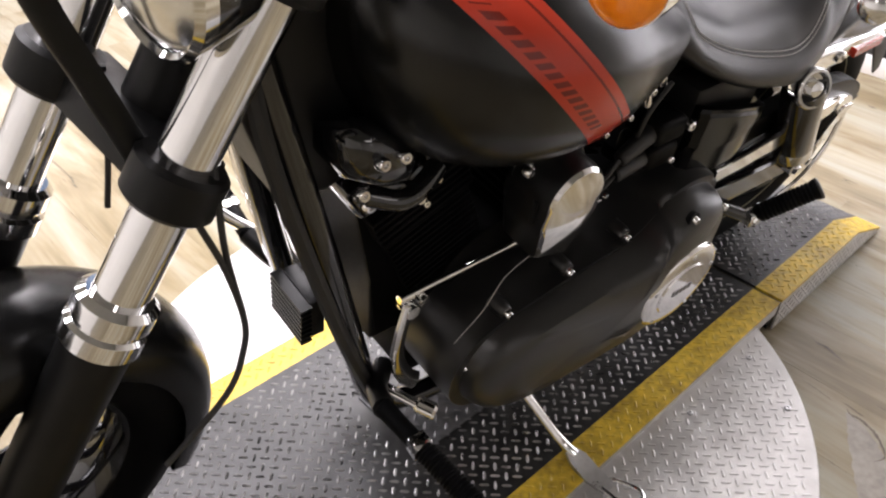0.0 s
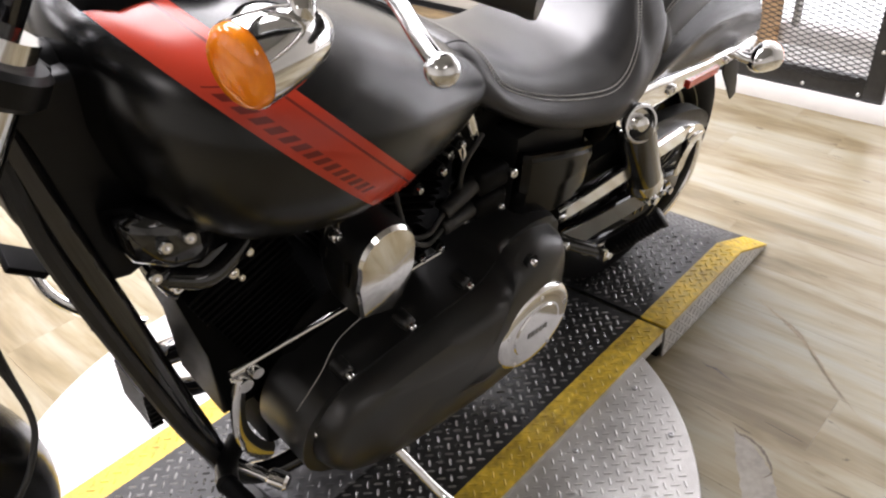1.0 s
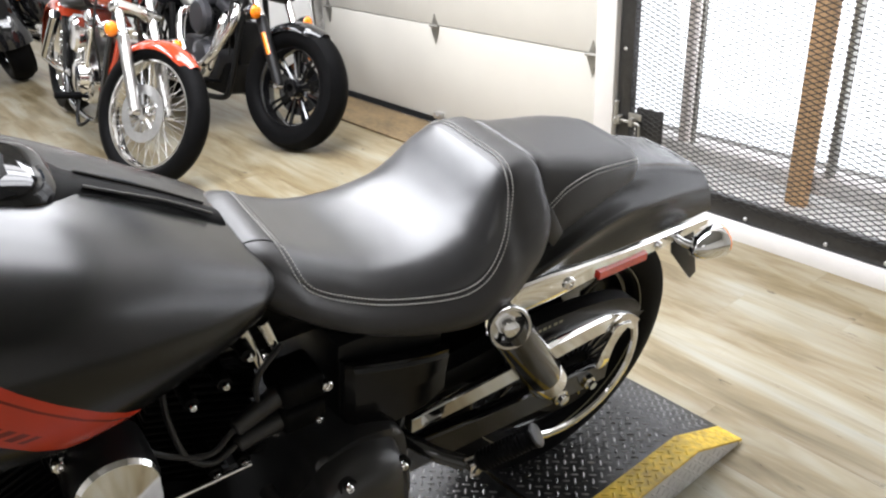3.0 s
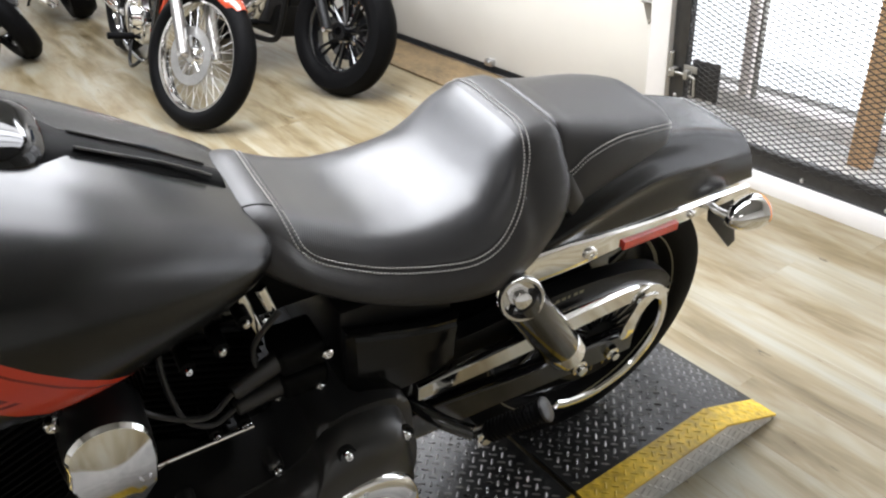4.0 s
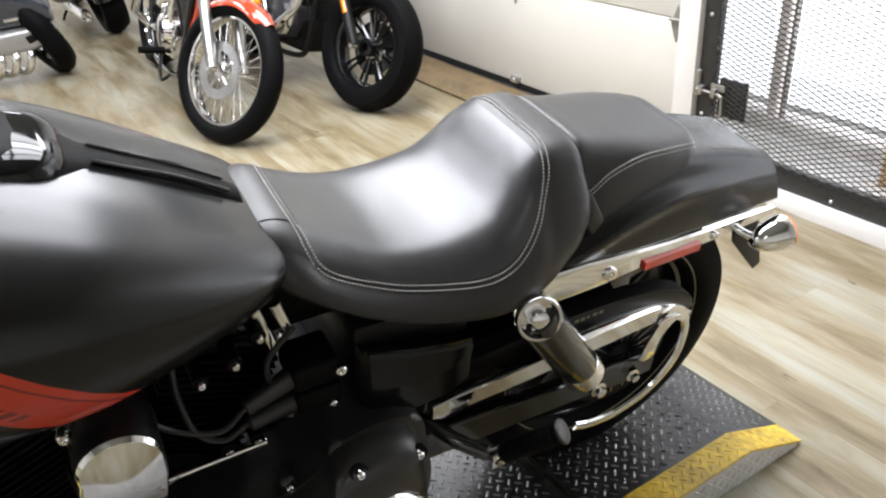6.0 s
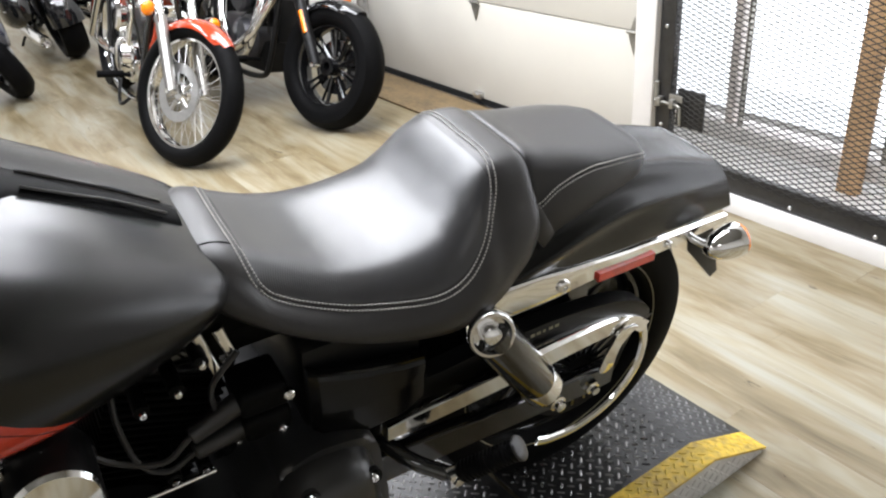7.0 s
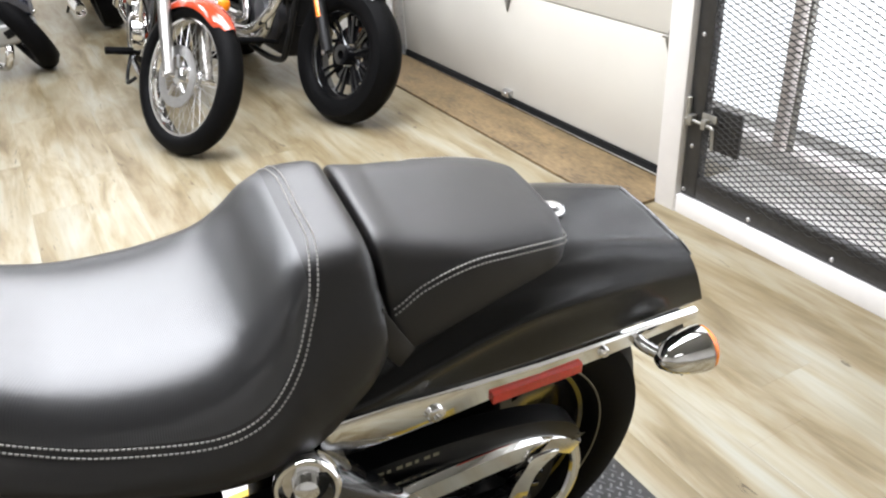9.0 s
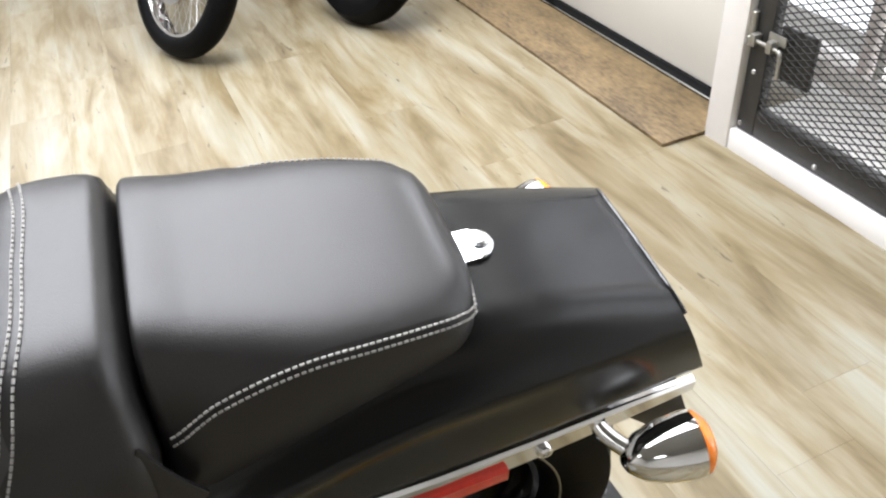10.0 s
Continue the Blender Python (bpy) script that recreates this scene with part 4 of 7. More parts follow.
def tail_slope(ring):
    """The fender's end is cut on a slope: lower points lie farther back."""
    k = max(0.0, (ring[0].x - 0.16) / 0.14) ** 2
    return [Vector((p.x + (0.676 - p.z) * 0.42 * k, p.y, p.z)) for p in ring]


bm = bmesh.new()
outer = [tail_slope(fender_ring(-0.27 + 0.57 * k / 44)) for k in range(45)]
inner = [tail_slope(fender_ring(-0.27 + 0.57 * k / 44, 0.004)) for k in range(45)]
a = loft(bm, outer, False, False)
b = loft(bm, inner, False, False)
n = len(a[0])
for k in range(n - 1):
    bm.faces.new((a[-1][k], a[-1][k + 1], b[-1][k + 1], b[-1][k]))
    bm.faces.new((a[0][k], a[0][k + 1], b[0][k + 1], b[0][k]))
for i in range(len(a) - 1):
    for k in (0, -1):
        bm.faces.new((a[i][k], a[i + 1][k], b[i + 1][k], b[i][k]))
part("rear_fender", bm, DENIM, bike, "satin black bobbed rear fender", 50)

# rolled lip along the cut tail
bm = bmesh.new()
tail = [p.lerp(q, 0.5) + Vector((0.0025, 0, 0)) for p, q in zip(outer[-1], inner[-1])]
tube(bm, tail[24:-24], 0.0022, 8, 2)
part("tail_lip", bm, BLACK_GLOSS, bike, "thin rolled lip on the fender's tail", 50)
# chrome struts with red reflectors
for sgn in (-1, 1):
    bm = bmesh.new()
    rings = []
    for x, y, z, h in ((-0.245, 0.170, 0.622, 0.016), (-0.22, 0.167, 0.618, 0.030), (-0.15, 0.160, 0.609, 0.029), (-0.103, 0.155, 0.602, 0.026), (-0.03, 0.147, 0.594, 0.021), (0.05, 0.140, 0.584, 0.018), (0.157, 0.128, 0.571, 0.016), (0.26, 0.115, 0.560, 0.013), (0.335, 0.106, 0.553, 0.009)):
        rings.append([Vector((x, sgn * (y + d), z + e * h)) for d, e in ((-0.006, -1), (0.0, -1), (0.003, -0.8), (0.003, 0.8), (0.0, 1), (-0.006, 1))])
    loft(bm, rings)
    strut = part("fender_strut", bm, CHROME, bike, "chrome fender strut", 30)
    bm = bmesh.new()
    loft(bm, [[Vector((x, sgn * y, z - 0.002)) for y, z in ((yc + 0.003, zc - 0.009), (yc + 0.009, zc - 0.008), (yc + 0.009, zc + 0.008), (yc + 0.003, zc + 0.009))] for x, yc, zc in ((-0.022, 0.146, 0.582), (0.118, 0.132, 0.566))])
    part("side_reflector", bm, RED_LENS, strut, "long red side reflector", 30)
    bolt(strut, (-0.103, sgn * 0.158, 0.600), (0, sgn, 0), 0.012, 0.008, CHROME, "strut_bolt")
    bolt(strut, (0.157, sgn * 0.131, 0.570), (0, sgn, 0), 0.008, 0.006, CHROME, "strut_bolt")

    # rear turn signal
    bm = bmesh.new()
    d = Vector((0.985, sgn * 0.10, 0.06)).normalized()
    o = Vector((0.228, sgn * (0.157 if sgn < 0 else 0.180), 0.547))
    lathe(bm, o, d, [(0, 0.004), (0.004, 0.012), (0.018, 0.023), (0.040, 0.030), (0.062, 0.0335), (0.072, 0.0335)], 32)
    sig = part("rear_turn_signal", bm, CHROME, bike, "chrome bullet turn signal with amber lens", 50)
    bm = bmesh.new()
    lathe(bm, o, d, [(0.0715, 0.032), (0.078, 0.0315), (0.085, 0.024), (0.088, 0.012), (0.089, 0)], 32)
    part("signal_lens", bm, AMBER, sig, "amber lens", 60)
    bm = bmesh.new()
    tube(bm, [(0.218, sgn * 0.116, 0.562), (0.224, sgn * 0.130, 0.556), (0.236, sgn * 0.146, 0.551), (0.252, sgn * 0.160, 0.550)], 0.009, 10, 4)
    part("signal_stalk", bm, CHROME, sig)

# black number plate bracket hanging under the tail
bm = bmesh.new()
slab(bm, [(0.268, 0.545), (0.335, 0.535), (0.396, 0.382), (0.380, 0.370), (0.290, 0.470)], -0.078, -0.073, 0.001)
part("plate_bracket", bm, BLACK_SATIN, bike, "black plastic plate bracket")


# ---- wheels
def wheel(parent, name, centre, axis_m, radius, width, rim_r, spokes=9, tyre_mat=RUBBER, rim_mat=BLACK_GLOSS, dished=False):
    """Tyre with tread and a cast rim; axis along y before axis_m."""
    w = width / 2
    prof = [(-w * 0.62, rim_r), (-w * 0.86, rim_r + 0.012), (-w, rim_r + (radius - rim_r) * 0.42), (-w * 0.93, rim_r + (radius - rim_r) * 0.72), (-w * 0.70, radius - 0.022), (-w * 0.42, radius - 0.006),
            (0, radius), (w * 0.42, radius - 0.006), (w * 0.70, radius - 0.022), (w * 0.93, rim_r + (radius - rim_r) * 0.72), (w, rim_r + (radius - rim_r) * 0.42), (w * 0.86, rim_r + 0.012), (w * 0.62, rim_r)]
    m = Matrix.Translation(centre) @ axis_m
    bm = bmesh.new()
    lathe(bm, (0, 0, 0), (0, 1, 0), prof, 72, True)
    bmesh.ops.transform(bm, matrix=m, verts=bm.verts)
    tyre = part(name, bm, tyre_mat, parent, "black road tyre", 50)
    bm = bmesh.new()
    lathe(bm, (0, 0, 0), (0, 1, 0), [(-w * 0.66, rim_r + 0.008), (-w * 0.62, rim_r - 0.006), (-w * 0.3, rim_r - 0.02), (w * 0.3, rim_r - 0.02), (w * 0.62, rim_r - 0.006), (w * 0.66, rim_r + 0.008), (w * 0.5, rim_r + 0.004), (-w * 0.5, rim_r + 0.004)], 64, True)
    lathe(bm, (0, 0, 0), (0, 1, 0), [(-0.045, 0.02), (-0.045, 0.045), (0.045, 0.045), (0.045, 0.02)], 32, True)
    if dished:
        lathe(bm, (0, 0, 0), (0, 1, 0), [(-0.030, 0.04), (-0.034, 0.09), (-0.014, 0.13), (-0.018, rim_r - 0.012), (0.018, rim_r - 0.012), (0.014, 0.13), (0.034, 0.09), (0.030, 0.04)], 56, True)
    for k in range(spokes):
        a = 2 * math.pi * k / spokes
        for side in (-0.12, 0.12):
            rod(bm, (0.04 * math.cos(a), 0.02 * (1 if side > 0 else -1), 0.04 * math.sin(a)), ((rim_r - 0.012) * math.cos(a + side), 0.01 * (1 if side > 0 else -1), (rim_r - 0.012) * math.sin(a + side)), 0.010, 0.007, 8)
    bmesh.ops.transform(bm, matrix=m, verts=bm.verts)
    part("rim", bm, rim_mat, tyre, "black cast rim", 40)
    return tyre


wheel(bike, "rear_tyre", (0, 0, 0.320), Matrix(), 0.322, 0.178, 0.206, dished=True)
# pale ring on the tyre wall
TYRE_LINE = mat("pale_tyre_mark", (0.22, 0.20, 0.13), 0.7)
for sgn in (-1, 1):
    bm = bmesh.new()
    lathe(bm, (0, sgn * 0.0795, 0.320), (0, sgn, 0), [(0, 0.2235), (0.0012, 0.2245), (0.0012, 0.2255), (0, 0.2265)], 72, True)
    part("tyre_ring", bm, TYRE_LINE, bike, "thin pale line on the tyre wall")
# belt pulley and rear axle
bm = bmesh.new()
lathe(bm, (0, -0.105, 0.325), (0, 1, 0), [(-0.012, 0.02), (-0.012, 0.105), (-0.014, 0.112), (0.014, 0.112), (0.014, 0.02)], 64)
part("belt_pulley", bm, BLACK_SATIN, bike)
bm = bmesh.new()
tube(bm, [(0.0, -0.105, 0.437), (-0.25, -0.105, 0.415), (-0.47, -0.105, 0.392), (-0.52, -0.105, 0.35), (-0.47, -0.105, 0.308), (-0.25, -0.105, 0.26), (0.0, -0.105, 0.213), (0.085, -0.105, 0.25), (0.112, -0.105, 0.325), (0.085, -0.105, 0.40)], 0.012, 8, 6, True, flat=1.0)
part("drive_belt", bm, RUBBER, bike)
# black deflector above the belt, with small pale printed marks
bm = bmesh.new()
slab(bm, smooth_outline([(-0.42, 0.455), (-0.42, 0.500), (-0.30, 0.512), (-0.18, 0.520), (-0.06, 0.516), (0.04, 0.500), (0.105, 0.470), (0.13, 0.43), (0.10, 0.425), (-0.2, 0.45)], 5), -0.150, -0.118, 0.008, 3)
belt = part("belt_deflector", bm, BLACK_SATIN, bike, "black belt deflector", 50)
bm = bmesh.new()
for k in range(9):
    x = -0.20 + 0.0125 * k
    box(bm, x, x + (0.008 if k % 3 else 0.005), -0.1506, -0.149, 0.5015 + 0.0002 * k, 0.5075 + 0.0002 * k)
part("belt_mark", bm, TYRE_LINE, belt, "small pale printed marks")
bm = bmesh.new()
for k in range(20):
    a = 2 * math.pi * k / 20
    box(bm, 0.035, 0.098, -0.003, 0.003, -0.004, 0.004, 0.001, Matrix.Translation((0, -0.118, 0.325)) @ pose(0, 0, 0, 0, math.degrees(a), 0), 1)
part("pulley_rib", bm, BLACK_GLOSS, bike)
bm = bmesh.new()
rod(bm, (0, -0.165, 0.318), (0, 0.165, 0.318), 0.012)
lathe(bm, (0, -0.150, 0.318), (0, -1, 0), [(0, 0.022), (0.004, 0.022), (0.004, 0.017), (0.016, 0.015), (0.018, 0.009), (0.026, 0.009), (0.026, 0)], 6)
part("rear_axle", bm, CHROME, bike, "chrome axle nut")
# swingarm
for sgn in (-1, 1):
    bm = bmesh.new()
    rings = []
    for x, z, h in ((-0.50, 0.352, 0.040), (-0.40, 0.345, 0.036), (-0.25, 0.334, 0.030), (-0.12, 0.326, 0.028), (0.0, 0.320, 0.030), (0.055, 0.318, 0.024)):
        rings.append([Vector((x, sgn * (0.142 + d), z + e * h)) for d, e in ((-0.012, -0.85), (-0.006, -1), (0.008, -1), (0.014, -0.85), (0.014, 0.85), (0.008, 1), (-0.006, 1), (-0.012, 0.85))])
    loft(bm, rings)
    part("swingarm", bm, BLACK_GLOSS, bike, "gloss black swingarm", 40)
# belt guard of chrome
bm = bmesh.new()
line = curve_points([(-0.435, -0.178, 0.470), (-0.33, -0.176, 0.470), (-0.20, -0.170, 0.468), (-0.08, -0.160, 0.462), (0.02, -0.150, 0.452), (0.085, -0.142, 0.432), (0.128, -0.136, 0.398)], 6)
rings = []
for i, p in enumerate(line):
    t = i / (len(line) - 1)
    d = (line[min(i + 1, len(line) - 1)] - line[max(i - 1, 0)]).normalized()
    nrm = Vector((-d.z, 0, d.x)) * (0.016 + 0.006 * math.sin(math.pi * t))
    rings.append([p + nrm * e + Vector((0, s * 0.011, 0)) for e, s in ((1, -0.3), (0.8, -1), (-0.8, -1), (-1, -0.6), (-1, 0.9), (1, 0.9))])
loft(bm, rings)
guard = part("belt_guard", bm, CHROME, bike, "chrome belt guard", 40)
bm = bmesh.new()
tube(bm, [(0.128, -0.140, 0.400), (0.135, -0.145, 0.350), (0.118, -0.150, 0.288), (0.062, -0.155, 0.236), (-0.015, -0.158, 0.213), (-0.08, -0.160, 0.219), (-0.115, -0.160, 0.231)], 0.0095, 8, 6, flat=0.55)
part("guard_ring", bm, CHROME, guard, "chrome lower guard loop")
bm = bmesh.new()
slab(bm, smooth_outline([(0.045, 0.440), (0.085, 0.436), (0.062, 0.415), (0.046, 0.385), (0.040, 0.350), (0.012, 0.350), (0.016, 0.385), (0.030, 0.415)], 4), -0.166, -0.161, 0.0012, 2)
part("guard_stay", bm, CHROME, guard)

# ---- shock absorbers
for sgn in (-1, 1):
    top, low = Vector((-0.269, sgn * 0.190, 0.609)), Vector((-0.103, sgn * 0.175, 0.354))
    d = (low - top).normalized()
    L = (low - top).length
    bm = bmesh.new()
    lathe(bm, top, d, [(-0.004, 0.022), (0.002, 0.033), (0.02, 0.0370), (0.20, 0.0370), (0.205, 0.036)], 36)
    shock = part("rear_shock", bm, BLACK_GLOSS, bike, "black covered rear shock with chrome cap", 40)
    bm = bmesh.new()
    lathe(bm, top, d, [(0.204, 0.0360), (0.207, 0.0372), (0.240, 0.0372), (0.246, 0.032), (0.258, 0.018)], 36)
    part("shock_ring", bm, CHROME, shock, "chrome lower sleeve")
    bm = bmesh.new()
    lathe(bm, top + d * 0.004, (-0.30, sgn, 0.38), [(-0.004, 0.033), (0.012, 0.0365), (0.020, 0.0365), (0.0235, 0.034), (0.0235, 0.030), (0.013, 0.026), (0.012, 0.018), (0.020, 0.015), (0.027, 0.013), (0.029, 0.009), (0.030, 0)], 36)
    part("shock_cap", bm, CHROME, shock, "chrome dished top cap", 40)
    bm = bmesh.new()
    lathe(bm, low, (0, sgn, 0), [(-0.03, 0.016), (0.014, 0.016), (0.016, 0.011), (0.024, 0.010), (0.026, 0)], 20)
    part("shock_bolt", bm, CHROME, shock)

# ---- primary chain case
CASE_PAINT = mat("satin_black_case", (0.012, 0.0118, 0.0112), 0.31, 0.0, 0.12, 40, 0.06, 700, spec=0.62)
CASE = smooth_outline([(-1.005, 0.315), (-0.985, 0.375), (-0.93, 0.412), (-0.80, 0.434), (-0.70, 0.446), (-0.650, 0.456), (-0.618, 0.480), (-0.596, 0.508), (-0.545, 0.521), (-0.488, 0.512), (-0.462, 0.490), (-0.452, 0.42), (-0.445, 0.35), (-0.460, 0.28), (-0.505, 0.232), (-0.60, 0.215),
                       (-0.75, 0.205), (-0.88, 0.205), (-0.955, 0.225), (-0.995, 0.265)], 5)
bm = bmesh.new()
slab(bm, CASE, -0.205, -0.09, 0.012, 3)
case = part("primary_case", bm, CASE_PAINT, bike, "satin black primary chain case", 50)
bm = bmesh.new()
cx, cz = -0.70, 0.34
rings = []
for k, (sc, y) in enumerate(((0.94, -0.203), (0.925, -0.222), (0.895, -0.237), (0.84, -0.247), (0.66, -0.253), (0.3, -0.256))):
    rings.append([Vector((cx + (x - cx) * sc, y - (0.018 if x > -0.66 else 0.018 * max(0, (x + 0.95) / 0.29)) * (k / 5.0), cz + (z - cz) * (sc if z > cz else sc))) for x, z in CASE])
loft(bm, rings)
dome = part("case_dome", bm, CASE_PAINT, case, "", 42)
DOME_FORM = BVHTree.FromPolygons([v.co for v in dome.data.vertices], [tuple(p.vertices) for p in dome.data.polygons])
bm = bmesh.new()
lathe(bm, (-0.568, -0.258, 0.347), (0, -1, 0), [(0, 0.091), (0.010, 0.091), (0.016, 0.086), (0.018, 0.078), (0.019, 0.058), (0.0185, 0.055), (0.021, 0.053), (0.022, 0)], 64)
derby = part("derby_cover", bm, CHROME, case, "round polished clutch cover", 40)
for k in range(5):
    a = radians(18 + 72 * k)
    bolt(case, (-0.568 + 0.075 * math.cos(a), -0.2745, 0.347 + 0.075 * math.sin(a)), (0, -1, 0), 0.004, 0.003, STEEL, "cover_screw")
bm = bmesh.new()
for k, (dx, w) in enumerate(((-0.020, 0.007), (-0.010, 0.007), (0.0, 0.006), (0.010, 0.007), (0.020, 0.006))):
    box(bm, -0.568 + dx - w / 2, -0.568 + dx + w / 2, -0.2808, -0.2798, 0.341, 0.353)
part("cover_mark", bm, mat("etched_mark", (0.25, 0.25, 0.25), 0.5, 0.6), derby, "small etched marks")
for x, z in ((-0.912, 0.422), (-0.792, 0.445), (-0.668, 0.456), (-0.977, 0.340), (-0.60, 0.226), (-0.80, 0.218)):
    bm = bmesh.new()
    lathe(bm, (x, -0.168, z), (0, -1, 0), [(0, 0.0130), (0.022, 0.0125), (0.029, 0.0110), (0.031, 0.009)], 18)
    part("screw_boss", bm, CASE_PAINT, case)
    bolt(case, (x, -0.200, z), (0, -1, 0), 0.0068, 0.009, CHROME, "case_screw")
for x, z in ((-0.582, 0.495), (-0.488, 0.475)):
    hit = DOME_FORM.ray_cast(Vector((x, -0.5, z)), Vector((0, 1, 0)))[0] or Vector((x, -0.205, z))
    bm = bmesh.new()
    lathe(bm, (x, hit.y + 0.006, z - 0.003), (0, -1, 0.25), [(0, 0.0135), (0.0085, 0.0135), (0.0085, 0.0105), (0.002, 0.0095)], 20)
    part("screw_pocket", bm, SEAL, case, "dark recessed screw pocket")
    bolt(case, (x, hit.y - 0.001, z), (0, -1, 0), 0.0065, 0.008, CHROME, "case_screw")

# ---- engine
bm = bmesh.new()
lathe(bm, (-0.84, -0.10, 0.36), (0, 1, 0), [(0, 0.11), (0.01, 0.125), (0.21, 0.125), (0.22, 0.11)], 40)
box(bm, -0.66, -0.44, -0.10, 0.12, 0.20, 0.47, 0.02)
box(bm, -1.0, -0.5, -0.09, 0.11, 0.19, 0.30, 0.02)
part("crankcase", bm, BLACK_ENGINE, bike, "black engine case")


def cylinder(lean, base):
    """A finned barrel with its head and rocker box; lean is from the vertical, positive forwards."""
    d = Vector((-math.sin(radians(lean)), 0, math.cos(radians(lean))))
    bm = bmesh.new()
    o = Vector(base)
    lathe(bm, o, d, [(0, 0.058), (0.165, 0.058)], 32)
    barrel = part("cylinder_barrel", bm, BLACK_ENGINE, bike, "black finned cylinder", 30)
    for k in range(11):
        bm = bmesh.new()
        m = Matrix.Translation(o + d * (0.02 + k * 0.0125)) @ pose(0, 0, 0, 0, -lean, 0)
        box(bm, -0.072, 0.072, -0.088, 0.088, -0.002, 0.002, 0.0012, m, 1)
        part("cooling_fin", bm, BLACK_ENGINE, barrel)
    bm = bmesh.new()
    m = Matrix.Translation(o + d * 0.19) @ pose(0, 0, 0, 0, -lean, 0)
    box(bm, -0.066, 0.066, -0.08, 0.08, -0.03, 0.035, 0.008, m)
    part("cylinder_head", bm, BLACK_ENGINE, barrel, "black finned head", 30)
    for k in range(5):
        bm = bmesh.new()
        box(bm, -0.078, 0.078, -0.095, 0.095, -0.003, 0.003, 0.0015, Matrix.Translation(o + d * (0.162 + k * 0.013)) @ pose(0, 0, 0, 0, -lean, 0), 1)
        part("cooling_fin", bm, BLACK_ENGINE, barrel)
    bm = bmesh.new()
    m = Matrix.Translation(o + d * 0.252) @ pose(0, 0, 0, 0, -lean, 0)
    box(bm, -0.088, 0.088, -0.092, 0.092, -0.026, 0.030, 0.014, m, 3)
    part("rocker_box", bm, BLACK_GLOSS, barrel, "gloss black rocker box")
    for dx in (-0.07, 0.07):
        p = m @ Vector((dx, -0.093, 0.005))
        bolt(barrel, p, (0, -1, 0), 0.009, 0.008, CHROME, "head_bolt")
    return barrel


cylinder(22.5, (-0.93, 0.005, 0.42))
cylinder(-22.5, (-0.785, 0.005, 0.42))
bolt(bike, (-1.021, -0.092, 0.618), (0, -1, 0.2), 0.010, 0.012)
bolt(bike, (-1.010, -0.094, 0.604), (0, -1, 0.2), 0.006, 0.010)
bolt(bike, (-0.992, -0.090, 0.636), (0, -1, 0.2), 0.007, 0.010)

# horn cover between the cylinders
HORN = [(-0.857 + 0.050 * math.cos(radians(a)), 0.636 + 0.050 * math.sin(radians(a))) for a in range(-10, 191, 10)] + [(-0.911, 0.604), (-0.908, 0.586), (-0.896, 0.534), (-0.868, 0.524), (-0.840, 0.514), (-0.816, 0.550), (-0.811, 0.586), (-0.808, 0.604)]
bm = bmesh.new()
hx, hz = -0.855, 0.608
rings = [[Vector((hx + (x - hx) * k, y + 0.16 * max(0.0, 0.585 - (hz + (z - hz) * k)) * (1 if y < -0.19 else 0), hz + (z - hz) * k)) for x, z in HORN] for k, y in ((0.90, -0.135), (0.98, -0.142), (1.0, -0.165), (1.0, -0.204), (0.97, -0.214), (0.91, -0.2195), (0.40, -0.2240), (0.1, -0.2250))]
loft(bm, rings)
bmesh.ops.recalc_face_normals(bm, faces=bm.faces)
for f in bm.faces:
    f.material_index = 0 if f.normal.y < -0.35 else 1
part("horn_cover", bm, [CHROME, BLACK_SATIN], bike, "polished chrome horn cover", 22)
bm = bmesh.new()
box(bm, -0.9125, -0.9095, -0.200, -0.192, 0.600, 0.640, 0.001)
part("cover_slot", bm, SEAL, bike, "narrow dark slot")
bm = bmesh.new()
box(bm, -0.022, 0.022, -0.005, 0.005, -0.030, 0.030, 0.003, Matrix.Translation((-0.870, -0.152, 0.720)) @ pose(0, 0, 0, -38, 0, 0))
box(bm, -0.897, -0.889, -0.165, -0.135, 0.655, 0.735, 0.003)
part("horn_bracket", bm, CHROME, bike, "chrome horn bracket")
for bx, bz in ((-0.880, 0.735), (-0.858, 0.735), (-0.862, 0.700), (-0.905, 0.665)):
    bolt(bike, (bx, -0.166, bz), (0, -1, 0.1), 0.009, 0.009, CHROME, "horn_bolt")
bm = bmesh.new()
lathe(bm, (-0.857, -0.135, 0.62), (0, -1, 0), [(0, 0.052), (0.014, 0.052), (0.018, 0.04)], 32)
part("horn_body", bm, BLACK_SATIN, bike)
# cam side and air cleaner on the right
bm = bmesh.new()
lathe(bm, (-0.86, 0.12, 0.60), (0, 1, 0), [(0, 0.08), (0.05, 0.085), (0.07, 0.07), (0.075, 0)], 40)
part("air_cleaner", bm, BLACK_SATIN, bike)
bm = bmesh.new()
lathe(bm, (-0.87, 0.11, 0.38), (0, 1, 0), [(0, 0.10), (0.05, 0.095), (0.06, 0.08), (0.062, 0)], 40)
part("cam_cover", bm, BLACK_GLOSS, bike)

